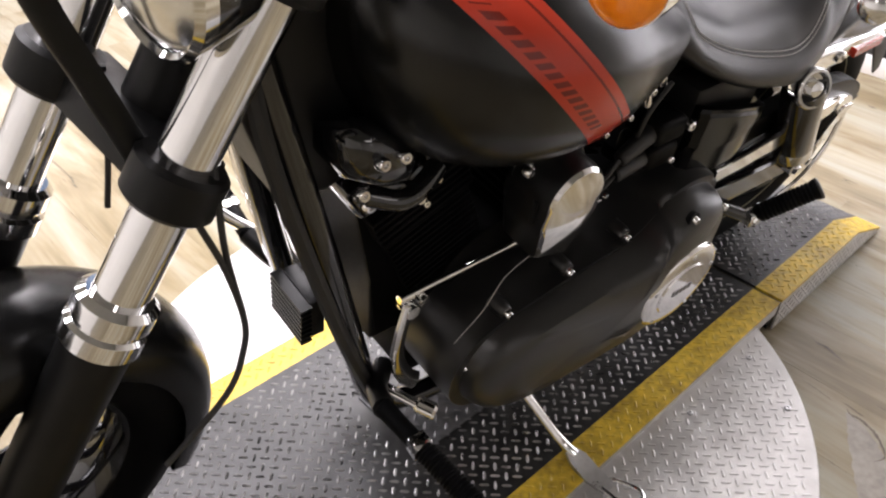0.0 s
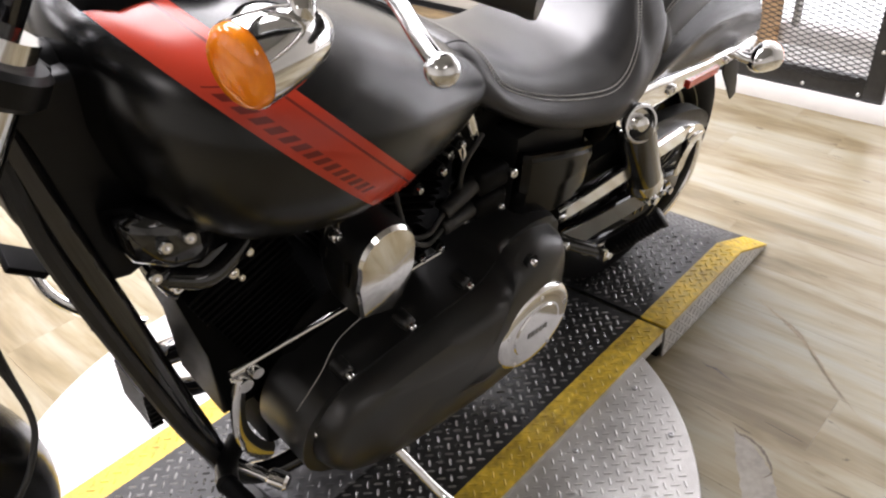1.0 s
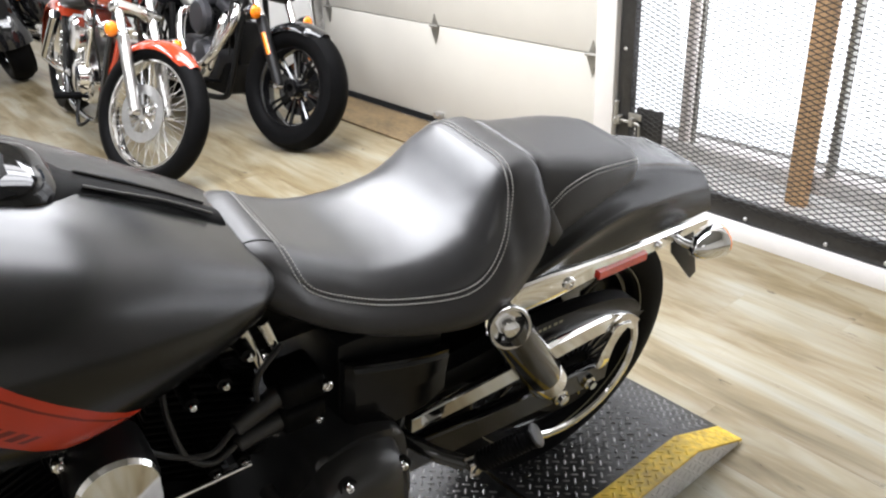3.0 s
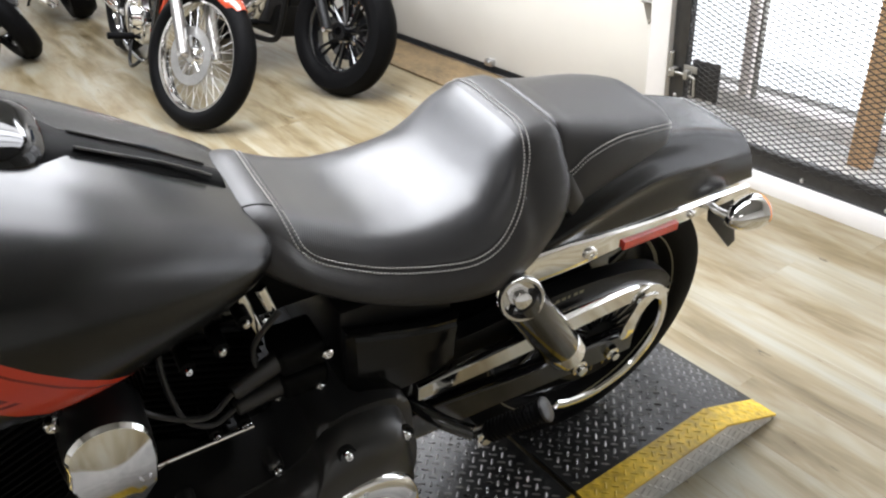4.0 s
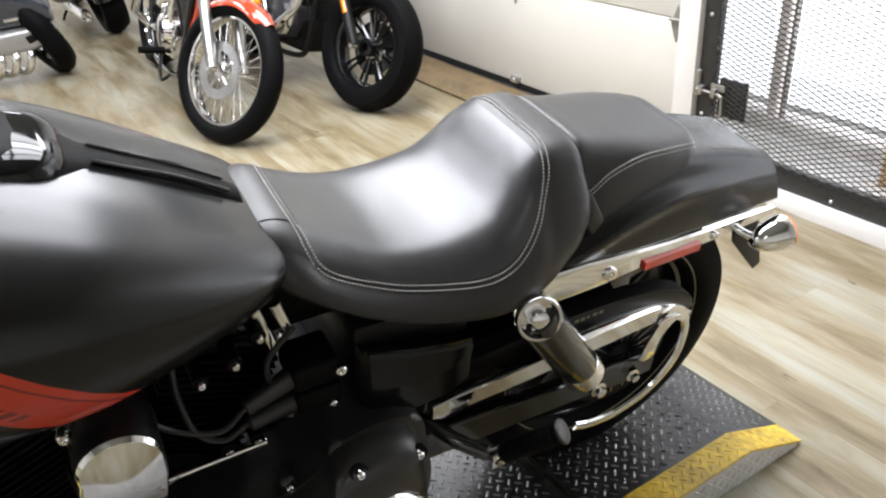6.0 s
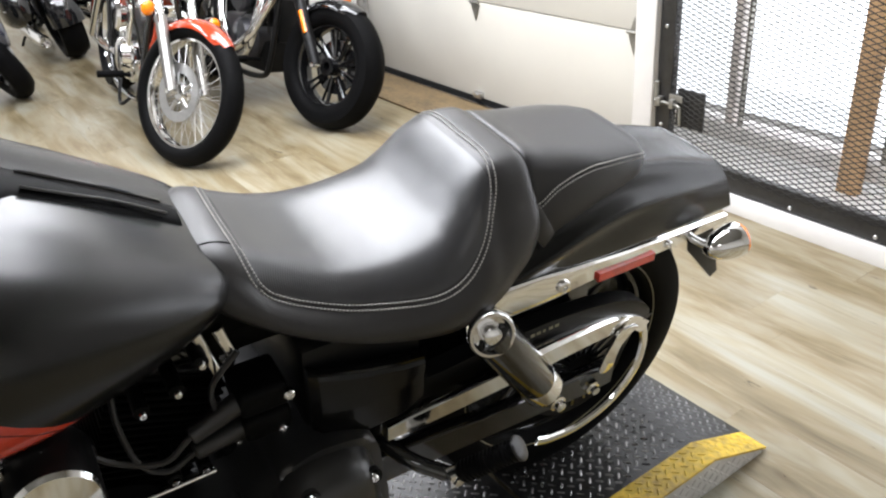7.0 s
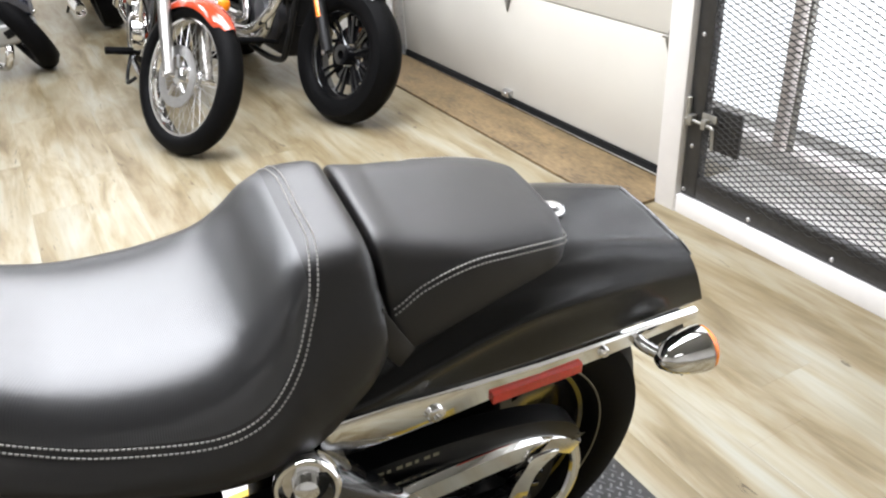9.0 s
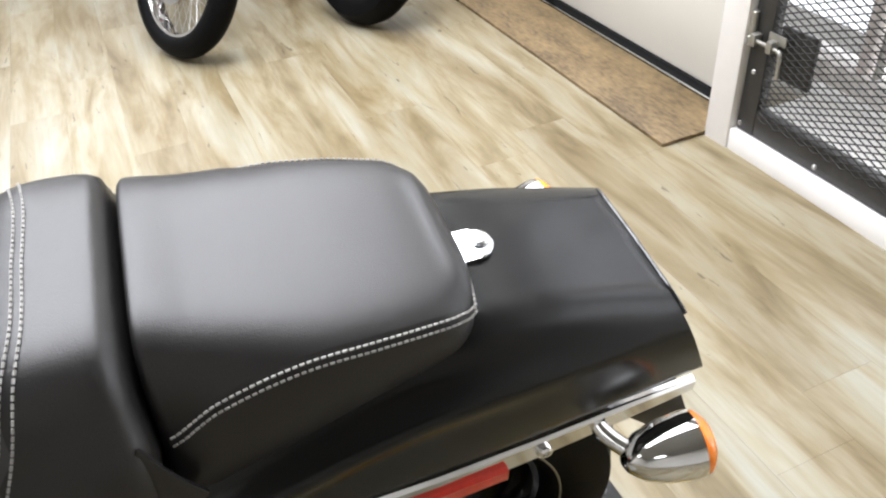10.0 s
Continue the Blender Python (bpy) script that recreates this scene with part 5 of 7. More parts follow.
# shift linkage and forward control
bm = bmesh.new()
rod(bm, (-1.053, -0.136, 0.482), (-0.676, -0.136, 0.487), 0.0045)
part("shift_rod", bm, CHROME, bike, "thin chrome shift rod")
bm = bmesh.new()
rod(bm, (-1.066, -0.136, 0.482), (-1.045, -0.136, 0.482), 0.007)
rod(bm, (-1.053, -0.130, 0.465), (-1.053, -0.155, 0.465), 0.011)
rod(bm, (-1.030, -0.130, 0.470), (-1.030, -0.150, 0.470), 0.009)
part("shift_knuckle", bm, CHROME, bike)
bm = bmesh.new()
tube(bm, [(-1.055, -0.145, 0.475), (-1.068, -0.150, 0.43), (-1.070, -0.152, 0.37), (-1.050, -0.152, 0.315), (-1.028, -0.150, 0.285)], 0.015, 10, 6, flat=0.45)
lever = part("shift_lever", bm, CHROME, bike, "curved chrome shift lever")
bm = bmesh.new()
rod(bm, (-1.085, -0.150, 0.310), (-1.060, -0.205, 0.308), 0.008)
part("shift_peg", bm, CHROME, lever)
bm = bmesh.new()
rod(bm, (-1.062, -0.198, 0.308), (-1.046, -0.226, 0.306), 0.014, None, 20, 0.004)
part("shift_toe", bm, CHROME, lever)
for sgn in (-1, 1):
    a, b, c = Vector((-1.125, sgn * 0.195, 0.352)), Vector((-1.122, sgn * 0.27, 0.355)), Vector((-1.105, sgn * 0.375, 0.345))
    bm = bmesh.new()
    rod(bm, a, a.lerp(c, 0.40), 0.0135, None, 16, 0.002)
    peg = part("foot_peg", bm, RUBBER, bike, "foot peg with ribbed rubber")
    bm = bmesh.new()
    box(bm, -0.014, 0.014, -0.012, 0.012, -0.014, 0.014, 0.003, Matrix.Translation(a.lerp(c, 0.43)))
    part("peg_clevis", bm, CHROME, peg, "chrome peg clevis")
    bm = bmesh.new()
    d = (c - a)
    s = 0.47
    prof = []
    L = d.length * 0.60
    for k in range(18):
        prof += [(L * k / 18, 0.0145), (L * (k + 0.5) / 18, 0.0165)]
    lathe(bm, a + d * s, d, [(-0.001, 0.012)] + prof + [(L, 0.014)], 20)
    part("peg_rubber", bm, RUBBER, peg, "ribbed black rubber", 30)
    bm = bmesh.new()
    tube(bm, [(-1.06, sgn * 0.11, 0.30), (-1.10, sgn * 0.15, 0.32), (-1.125, sgn * 0.20, 0.352)], 0.016, 10, 5)
    part("peg_bracket", bm, BLACK_SATIN, peg)
# right brake pedal, seen past the frame
bm = bmesh.new()
tube(bm, [(-1.06, 0.17, 0.33), (-1.11, 0.20, 0.35), (-1.165, 0.24, 0.40), (-1.18, 0.28, 0.45)], 0.012, 10, 6, flat=0.7)
brake = part("brake_pedal", bm, CHROME, bike, "chrome brake pedal")
bm = bmesh.new()
box(bm, -0.035, 0.035, -0.03, 0.03, -0.008, 0.008, 0.005, Matrix.Translation((-1.182, 0.285, 0.46)) @ pose(0, 0, 0, 10, 40, 0))
part("pedal_pad", bm, RUBBER, brake)

# side stand
bm = bmesh.new()
tube(bm, [(-0.86, -0.11, 0.20), (-0.825, -0.19, 0.165), (-0.79, -0.28, 0.09), (-0.776, -0.325, 0.070)], 0.010, 12, 6)
stand = part("side_stand", bm, CHROME, bike, "chrome side stand with flat foot", 50)
bm = bmesh.new()
rings = []
for x, y, z, w in ((-0.780, -0.315, 0.072, 0.010), (-0.776, -0.335, 0.066, 0.019), (-0.776, -0.372, 0.064, 0.019), (-0.772, -0.41, 0.072, 0.016)):
    rings.append([Vector((x + e * w, y, z + h)) for e, h in ((-1, -0.003), (1, -0.003), (1, 0.004), (-1, 0.004))])
loft(bm, rings)
part("stand_foot", bm, STEEL, stand, "worn flat foot")
bm = bmesh.new()
tube(bm, [(-0.785, -0.40, 0.074), (-0.782, -0.44, 0.082), (-0.774, -0.458, 0.086), (-0.746, -0.458, 0.086), (-0.738, -0.44, 0.082), (-0.757, -0.40, 0.074)], 0.004, 8, 5)
part("stand_loop", bm, CHROME, stand)

# passenger peg folded up
bm = bmesh.new()
tube(bm, [(-0.43, -0.15, 0.415), (-0.40, -0.20, 0.40), (-0.36, -0.235, 0.384)], 0.013, 10, 5)
ppeg = part("passenger_peg", bm, BLACK_GLOSS, bike, "folded passenger foot peg")
bm = bmesh.new()
box(bm, -0.014, 0.014, -0.012, 0.012, -0.014, 0.014, 0.003, Matrix.Translation((-0.352, -0.246, 0.386)))
lathe(bm, (-0.352, -0.258, 0.386), (0, -1, 0), [(0, 0.010), (0.004, 0.009), (0.004, 0)], 6)
part("peg_clevis", bm, CHROME, ppeg)
bm = bmesh.new()
a, b = Vector((-0.346, -0.250, 0.392)), Vector((-0.281, -0.298, 0.459))
prof = [(0, 0.012)]
for k in range(14):
    prof += [(0.006 + 0.0072 * k, 0.0165), (0.0096 + 0.0072 * k, 0.0182)]
prof += [(0.108, 0.0195), (0.110, 0.0195)]
lathe(bm, a, b - a, prof, 20)
part("peg_rubber", bm, RUBBER, ppeg, "ribbed black rubber", 30)
bm = bmesh.new()
lathe(bm, a, b - a, [(0.109, 0.0190), (0.112, 0.0205), (0.1145, 0.0195), (0.116, 0.016), (0.1165, 0)], 28)
part("peg_end", bm, GRIP, ppeg, "smooth worn rubber end")

# ---- frame tubes
for sgn in (-1, 1):
    bm = bmesh.new()
    tube(bm, [(-1.215, sgn * 0.035, 0.90), (-1.20, sgn * 0.055, 0.80), (-1.165, sgn * 0.085, 0.62), (-1.115, sgn * 0.108, 0.38), (-1.085, sgn * 0.112, 0.26), (-1.03, sgn * 0.115, 0.19), (-0.92, sgn * 0.12, 0.172), (-0.6, sgn * 0.13, 0.175), (-0.45, sgn * 0.14, 0.24)], 0.0185, 14, 6)
    part("frame_tube", bm, BLACK_GLOSS, bike, "gloss black frame tube")
    bm = bmesh.new()
    tube(bm, [(-0.62, sgn * 0.10, 0.74), (-0.50, sgn * 0.12, 0.70), (-0.36, sgn * 0.135, 0.655), (-0.27, sgn * 0.150, 0.62), (-0.22, sgn * 0.150, 0.610)], 0.015, 12, 5)
    tube(bm, [(-0.40, sgn * 0.13, 0.67), (-0.41, sgn * 0.135, 0.50), (-0.46, sgn * 0.14, 0.30)], 0.015, 12, 5)
    part("frame_tube", bm, BLACK_GLOSS, bike, "gloss black frame tube")
bm = bmesh.new()
tube(bm, [(-1.20, 0, 0.93), (-1.0, 0, 0.86), (-0.8, 0, 0.80), (-0.55, 0, 0.72)], 0.03, 14, 5)
part("frame_backbone", bm, BLACK_SATIN, bike)
bm = bmesh.new()
box(bm, -1.132, -1.105, -0.015, 0.070, 0.310, 0.392, 0.004)
regulator = part("regulator", bm, BLACK_SATIN, bike, "black finned voltage regulator")
for k in range(8):
    bm = bmesh.new()
    box(bm, -1.150, -1.131, -0.020, 0.073, 0.311 + k * 0.0105, 0.3155 + k * 0.0105)
    part("regulator_fin", bm, BLACK_SATIN, regulator)
bm = bmesh.new()
slab(bm, [(-1.105, 0.70), (-1.088, 0.58), (-1.058, 0.44), (-1.050, 0.30), (-0.96, 0.30), (-0.97, 0.45), (-0.99, 0.62), (-1.0, 0.70)], -0.06, 0.075, 0.008)
part("oil_cooler", bm, BLACK_ENGINE, bike, "black oil cooler behind the down tubes")
bm = bmesh.new()
tube(bm, [(-1.225, -0.05, 0.86), (-1.215, -0.075, 0.74), (-1.175, -0.10, 0.56), (-1.14, -0.125, 0.42), (-1.09, -0.13, 0.27)], 0.011, 8, 6)
part("wiring_loom", bm, CABLE, bike)
bm = bmesh.new()
tube(bm, [(-1.04, 0.09, 0.66), (-1.11, 0.13, 0.655), (-1.145, 0.135, 0.60), (-1.12, 0.135, 0.46), (-1.09, 0.14, 0.33), (-1.02, 0.155, 0.25), (-0.6, 0.17, 0.22), (0.2, 0.19, 0.24)], 0.024, 14, 6)
part("exhaust_header", bm, CHROME, bike, "chrome exhaust header")
bm = bmesh.new()
rings = []
for x, y, z, r in ((-1.150, 0.060, 0.735, 0.018), (-1.140, 0.085, 0.735, 0.034), (-1.105, 0.100, 0.728, 0.042), (-1.070, 0.098, 0.712, 0.040), (-1.035, 0.085, 0.700, 0.030), (-1.020, 0.06, 0.695, 0.014)):
    rings.append([Vector((x, -y + 0.035 * math.cos(t) * (r / 0.042), z + r * math.copysign(abs(math.sin(t)) ** 0.7, math.sin(t)))) for t in [2 * math.pi * k / 24 for k in range(24)]])
loft(bm, rings)
part("engine_mount", bm, BLACK_GLOSS, bike, "gloss black front engine mount cover", 60)
bm = bmesh.new()
tube(bm, [(-1.10, -0.095, 0.655), (-1.065, -0.118, 0.650), (-1.03, -0.112, 0.655), (-1.00, -0.10, 0.664)], 0.014, 16, 6)
part("mount_pipe", bm, BLACK_GLOSS, bike, "gloss black mount casting", 60)
for mx, my, mz in ((-1.115, -0.136, 0.741), (-1.085, -0.134, 0.738), (-1.128, -0.120, 0.690)):
    bolt(bike, (mx, my, mz), (0, -1, 0.3), 0.0085, 0.010, CHROME, "mount_bolt")

bm = bmesh.new()
slab(bm, [(-1.245, 0.93), (-1.232, 0.78), (-1.195, 0.655), (-1.13, 0.64), (-1.02, 0.68), (-1.03, 0.76), (-1.08, 0.92)], -0.052, 0.052, 0.010)
part("frame_gusset", bm, BLACK_SATIN, bike, "black frame gusset under the tank")

# battery box side panel, coil, leads
bm = bmesh.new()
rings = []
for x, y, z0, z1 in ((-0.540, 0.168, 0.505, 0.638), (-0.530, 0.180, 0.500, 0.640), (-0.47, 0.190, 0.496, 0.628), (-0.41, 0.190, 0.500, 0.612), (-0.37, 0.182, 0.510, 0.598), (-0.355, 0.165, 0.515, 0.592)):
    rings.append([Vector((x + (0.0 if z < 0.55 else 0), -(y + d), z)) for d, z in ((-0.012, z0), (-0.002, z0 + 0.004), (0.0, z0 + 0.06), (0.003, z0 + 0.062), (0.003, z1 - 0.014), (0.0, z1 - 0.008), (0.002, z1), (-0.012, z1))])
loft(bm, rings)
part("side_cover", bm, mat("semi_gloss_black_plastic", (0.004, 0.004, 0.004), 0.17, 0.0, 0.1, 40, rough_vary=0.03, spec=0.22), bike, "gloss black side cover", 25)
bm = bmesh.new()
box(bm, -0.545, -0.36, -0.16, 0.16, 0.47, 0.665, 0.015)
part("battery_box", bm, BLACK_SATIN, bike)
for z0, zr in ((0.595, 0.595), (0.548, 0.565)):
    bm = bmesh.new()
    box(bm, -0.635, -0.567, -0.172, -0.10, z0, z0 + 0.042, 0.010, None, 3)
    coil = part("ignition_coil", bm, BLACK_ENGINE, bike, "black ignition coil")
    bm = bmesh.new()
    rod(bm, (-0.62, -0.15, z0 + 0.022), (-0.70, -0.16, zr), 0.016, 0.012, 18, 0.003)
    part("lead_boot", bm, GRIP, coil, "grey-black rubber lead boot")
bolt(bike, (-0.571, -0.176, 0.623), (0, -1, 0), 0.008, 0.007)
bolt(bike, (-0.585, -0.174, 0.562), (0, -1, 0), 0.006, 0.006)
for k, pts in enumerate(([(-0.70, -0.16, 0.595), (-0.74, -0.165, 0.575), (-0.80, -0.15, 0.60), (-0.85, -0.14, 0.67), (-0.90, -0.12, 0.70)],
                         [(-0.70, -0.16, 0.565), (-0.735, -0.165, 0.556), (-0.765, -0.158, 0.58), (-0.775, -0.14, 0.64), (-0.77, -0.12, 0.69)],
                         [(-0.62, -0.15, 0.70), (-0.66, -0.155, 0.66), (-0.66, -0.15, 0.60)])):
    bm = bmesh.new()
    tube(bm, pts, 0.0042, 8, 6)
    part("ignition_lead", bm, CABLE, bike)
bm = bmesh.new()
tube(bm, [(-1.0, -0.19, 0.40), (-0.96, -0.195, 0.455), (-0.92, -0.185, 0.49), (-0.86, -0.175, 0.50), (-0.80, -0.165, 0.52)], 0.0008, 6, 6)
part("thin_wire", bm, THREAD, bike, "thin stray wire")
for p0, p1 in (((-0.66, -0.12, 0.725), (-0.645, -0.14, 0.66)), ((-0.635, -0.13, 0.73), (-0.625, -0.14, 0.69))):
    bm = bmesh.new()
    rod(bm, p0, p1, 0.009, 0.007, 10, 0.001)
    part("tank_fitting", bm, CHROME, bike)
for x, z in ((-0.745, 0.655), (-0.70, 0.668), (-0.665, 0.70), (-0.73, 0.515), (-0.69, 0.515), (-0.64, 0.545)):
    bolt(bike, (x, -0.15, z), (0, -1, 0), 0.0055, 0.007, CHROME, "engine_bolt")
    bm = bmesh.new()
    rod(bm, (x, -0.09, z), (x, -0.149, z), 0.010)
    part("bolt_boss", bm, BLACK_ENGINE, bike)

# ---- front end, turned to the left about the steering axis
RAKE, STEER = 31.5, 11.0
AX = Vector((math.sin(radians(RAKE)), 0, math.cos(radians(RAKE))))
HEAD = Vector((-1.266, 0, 0.85))
TURN_M = Matrix.Translation(HEAD) @ Matrix.Rotation(radians(STEER), 4, AX) @ Matrix.Translation(-HEAD)


def front(name, bm, material, parent=None, label="", smooth=40):
    bmesh.ops.transform(bm, matrix=TURN_M, verts=bm.verts)
    return part(name, bm, material, parent or bike, label, smooth)


FWD = Vector((-math.cos(radians(RAKE)), 0, math.sin(radians(RAKE)))) * 0.040


def on_fork(y, s):
    """A point on a fork leg, s metres along the steering axis from the head's middle."""
    return HEAD + AX * s + FWD + Vector((0, y, 0))


for sgn in (-1, 1):
    y = sgn * 0.101
    bm = bmesh.new()
    rod(bm, on_fork(y, -0.30), on_fork(y, 0.17), 0.0285, None, 32)
    leg = front("fork_leg", bm, CHROME, None, "chrome fork tube with black slider")
    bm = bmesh.new()
    rod(bm, on_fork(y, -0.69), on_fork(y, -0.275), 0.033, 0.0375, 28, 0.004)
    front("fork_slider", bm, BLACK_SATIN, leg, "black fork slider")
    bm = bmesh.new()
    lathe(bm, on_fork(y, -0.285), AX, [(0, 0.038), (0.004, 0.0425), (0.024, 0.0425), (0.028, 0.038), (0.034, 0.038), (0.036, 0.0415), (0.055, 0.0415), (0.062, 0.034), (0.062, 0.0286)], 36)
    front("fork_collar", bm, CHROME, leg, "chrome dust seal collar")
for s0, th in ((-0.088, 0.050), (0.13, 0.035)):
    bm = bmesh.new()
    for sgn in (-1, 1):
        rod(bm, on_fork(sgn * 0.101, s0 - th / 2), on_fork(sgn * 0.101, s0 + th / 2), 0.046, None, 28, 0.006)
    box(bm, -0.036, 0.036, -0.105, 0.105, -th / 2, th / 2, 0.006, Matrix.Translation(HEAD + AX * s0 + FWD * 0.6) @ Euler((0, radians(RAKE), 0)).to_matrix().to_4x4())
    front("triple_clamp", bm, BLACK_SATIN, None, "black fork clamp")
bm = bmesh.new()
rod(bm, HEAD - AX * 0.09, HEAD + AX * 0.12, 0.036, None, 24, 0.003)
part("steering_head", bm, BLACK_SATIN, bike)
FRONT_AXLE = HEAD + AX * -0.655 + FWD + Vector((0.018, 0, 0))
fr_m = TURN_M @ Matrix.Translation(FRONT_AXLE)
fr_m.translation = TURN_M @ FRONT_AXLE
wheel(bike, "front_tyre", (0, 0, 0), fr_m, 0.318, 0.130, 0.205)
bm = bmesh.new()
rings = []
for k in range(25):
    a = radians(-28 + 150 * k / 24)
    r = 0.345
    c = FRONT_AXLE + Vector((math.cos(a) * r, 0, math.sin(a) * r))
    out = Vector((math.cos(a), 0, math.sin(a)))
    ring = []
    for th in (0.0, -0.004):
        pts = []
        for j in range(13):
            t = radians(-100 + 200 * j / 12)
            pts.append(c + Vector((0, math.sin(t) * 0.083, 0)) + out * ((math.cos(t) - 1) * 0.062 + th))
        ring += pts if th == 0 else list(reversed(pts))
    rings.append(ring)
loft(bm, rings)
front("front_fender", bm, DENIM, None, "satin black front fender", 50)

# headlamps, bracket and lines
for sgn in (-1, 1):
    o = Vector((-1.275, sgn * 0.085, 1.005))
    bm = bmesh.new()
    lathe(bm, o, (-1, 0, 0.02), [(-0.03, 0.02), (-0.02, 0.045), (0.01, 0.062), (0.05, 0.070), (0.062, 0.071), (0.066, 0.066)], 36)
    lamp_ob = front("headlamp", bm, BLACK_GLOSS, None, "round headlamp in a black shell")
    bm = bmesh.new()
    lathe(bm, o, (-1, 0, 0.02), [(0.055, 0.0715), (0.068, 0.0735), (0.074, 0.068), (0.070, 0.064)], 36, True)
    front("headlamp_ring", bm, CHROME, lamp_ob)
    bm = bmesh.new()
    lathe(bm, o, (-1, 0, 0.02), [(0.066, 0.065), (0.076, 0.045), (0.08, 0)], 36)
    front("headlamp_lens", bm, ALU, lamp_ob)
bm = bmesh.new()
tube(bm, [(-1.345, -0.075, 0.79), (-1.370, -0.06, 0.877), (-1.393, -0.05, 0.955), (-1.40, -0.045, 1.02)], 0.015, 8, 4, flat=0.35)
part("lamp_bracket", bm, BLACK_SATIN, bike, "flat black lamp bracket")
for pts in ([(-1.300, -0.060, 0.80), (-1.328, -0.130, 0.775), (-1.310, -0.148, 0.70), (-1.303, -0.170, 0.636), (-1.314, -0.187, 0.606), (-1.345, -0.203, 0.568), (-1.42, -0.205, 0.50)],
            [(-1.270, -0.060, 0.84), (-1.303, -0.138, 0.790), (-1.304, -0.144, 0.71), (-1.302, -0.166, 0.640)],
            [(-1.33, 0.05, 0.82), (-1.345, 0.045, 0.72), (-1.36, 0.04, 0.65)]):
    bm = bmesh.new()
    tube(bm, pts, 0.0036, 8, 6)
    part("brake_line", bm, CABLE, bike)

# handlebar and its controls (already in their turned place)
GRIP_IN, GRIP_OUT = Vector((-1.000, -0.345, 1.118)), Vector((-0.939, -0.469, 1.105))
for mirror in (1, -1):
    def mi(p):
        """Left as given; the right side mirrored through the turned bar."""
        p = Vector(p)
        if mirror == 1:
            return p
        q = TURN_M.inverted() @ p
        return TURN_M @ Vector((q.x, -q.y, q.z))

    gin, gout = mi(GRIP_IN), mi(GRIP_OUT)
    bm = bmesh.new()
    tube(bm, [mi((-1.19, -0.03, 1.06)), mi((-1.18, -0.06, 1.075)), mi((-1.13, -0.15, 1.10)), mi((-1.06, -0.24, 1.118)), gin], 0.0127, 12, 6)
    bar = part("handlebar", bm, BLACK_SATIN, bike, "black handlebar")
    bm = bmesh.new()
    lathe(bm, gin, gout - gin, [(0, 0.015), (0.002, 0.021), (0.008, 0.021), (0.010, 0.018), (0.125, 0.0185), (0.134, 0.0195), (0.139, 0.0185), (0.140, 0)], 28)
    part("grip", bm, GRIP, bar, "black rubber grip")
    d = (gout - gin).normalized()
    bm = bmesh.new()
    lathe(bm, gin - d * 0.062, d, [(0, 0.018), (0.006, 0.026), (0.045, 0.028), (0.058, 0.022), (0.061, 0.016)], 24)
    part("switch_housing", bm, BLACK_GLOSS, bar, "gloss black switch housing")
    bm = bmesh.new()
    per = gin - d * 0.075 + Vector((-0.012, 0, 0))
    box(bm, -0.022, 0.022, -0.014, 0.014, -0.018, 0.018, 0.005, Matrix.Translation(per))
    ball = mi((-1.072, -0.508, 1.106))
    tube(bm, [per, mi((-1.080, -0.350, 1.130)), mi((-1.066, -0.385, 1.130)), mi((-1.046, -0.408, 1.126)), mi((-1.050, -0.44, 1.119)), mi((-1.062, -0.475, 1.112)), ball], 0.0070, 12, 6, flat=0.7)
    lathe(bm, ball - d * 0.012, d, [(0.012 - 0.0108 * math.cos(radians(10 * k)), 0.0108 * math.sin(radians(10 * k))) for k in range(19)], 24)
    part("hand_lever", bm, ALU, bar, "polished alloy hand lever", 60)
    o = mi((-1.060, -0.378, 1.080))
    sd = (mi((-1.139, -0.389, 1.076)) - o).normalized()
    bm = bmesh.new()
    lathe(bm, o, sd, [(0, 0.004), (0.004, 0.013), (0.018, 0.022), (0.040, 0.0275), (0.062, 0.030), (0.074, 0.0305)], 32)
    sig = part("front_turn_signal", bm, CHROME, bar, "chrome bullet turn signal with amber lens", 50)
    bm = bmesh.new()
    lathe(bm, o, sd, [(0.0735, 0.0295), (0.079, 0.029), (0.083, 0.025), (0.085, 0.014), (0.0855, 0)], 32)
    part("signal_lens", bm, AMBER, bar, "ribbed amber lens", 60)
    bm = bmesh.new()
    tube(bm, [o + sd * 0.03, o + sd * 0.03 + Vector((0.008, 0.0, 0.03)), per], 0.009, 10, 4)
    part("signal_stalk", bm, CHROME, bar)
# left mirror in a black oval shell on a bent stem
bm = bmesh.new()
bmesh.ops.create_uvsphere(bm, u_segments=28, v_segments=14, radius=1.0)
bmesh.ops.transform(bm, matrix=Matrix.Translation((-0.988, -0.425, 1.242)) @ pose(0, 0, 0, 0, 8, -14) @ Matrix.Diagonal((0.086, 0.022, 0.050, 1)), verts=bm.verts)
mirror_shell = part("mirror", bm, BLACK_SATIN, bike, "black oval rear-view mirror", 60)
bm = bmesh.new()
tube(bm, [(-1.045, -0.300, 1.13), (-1.075, -0.345, 1.17), (-1.06, -0.39, 1.21), (-1.03, -0.415, 1.235)], 0.0065, 10, 5)
part("mirror_stem", bm, BLACK_GLOSS, mirror_shell)
for y in (-0.035, 0.035):
    bm = bmesh.new()
    rod(bm, HEAD + AX * 0.13 + Vector((0.0, y, 0)), HEAD + AX * 0.225 + Vector((0.0, y, 0.005)), 0.018, 0.02, 18, 0.003)
    front("riser", bm, BLACK_GLOSS, None, "black handlebar riser")
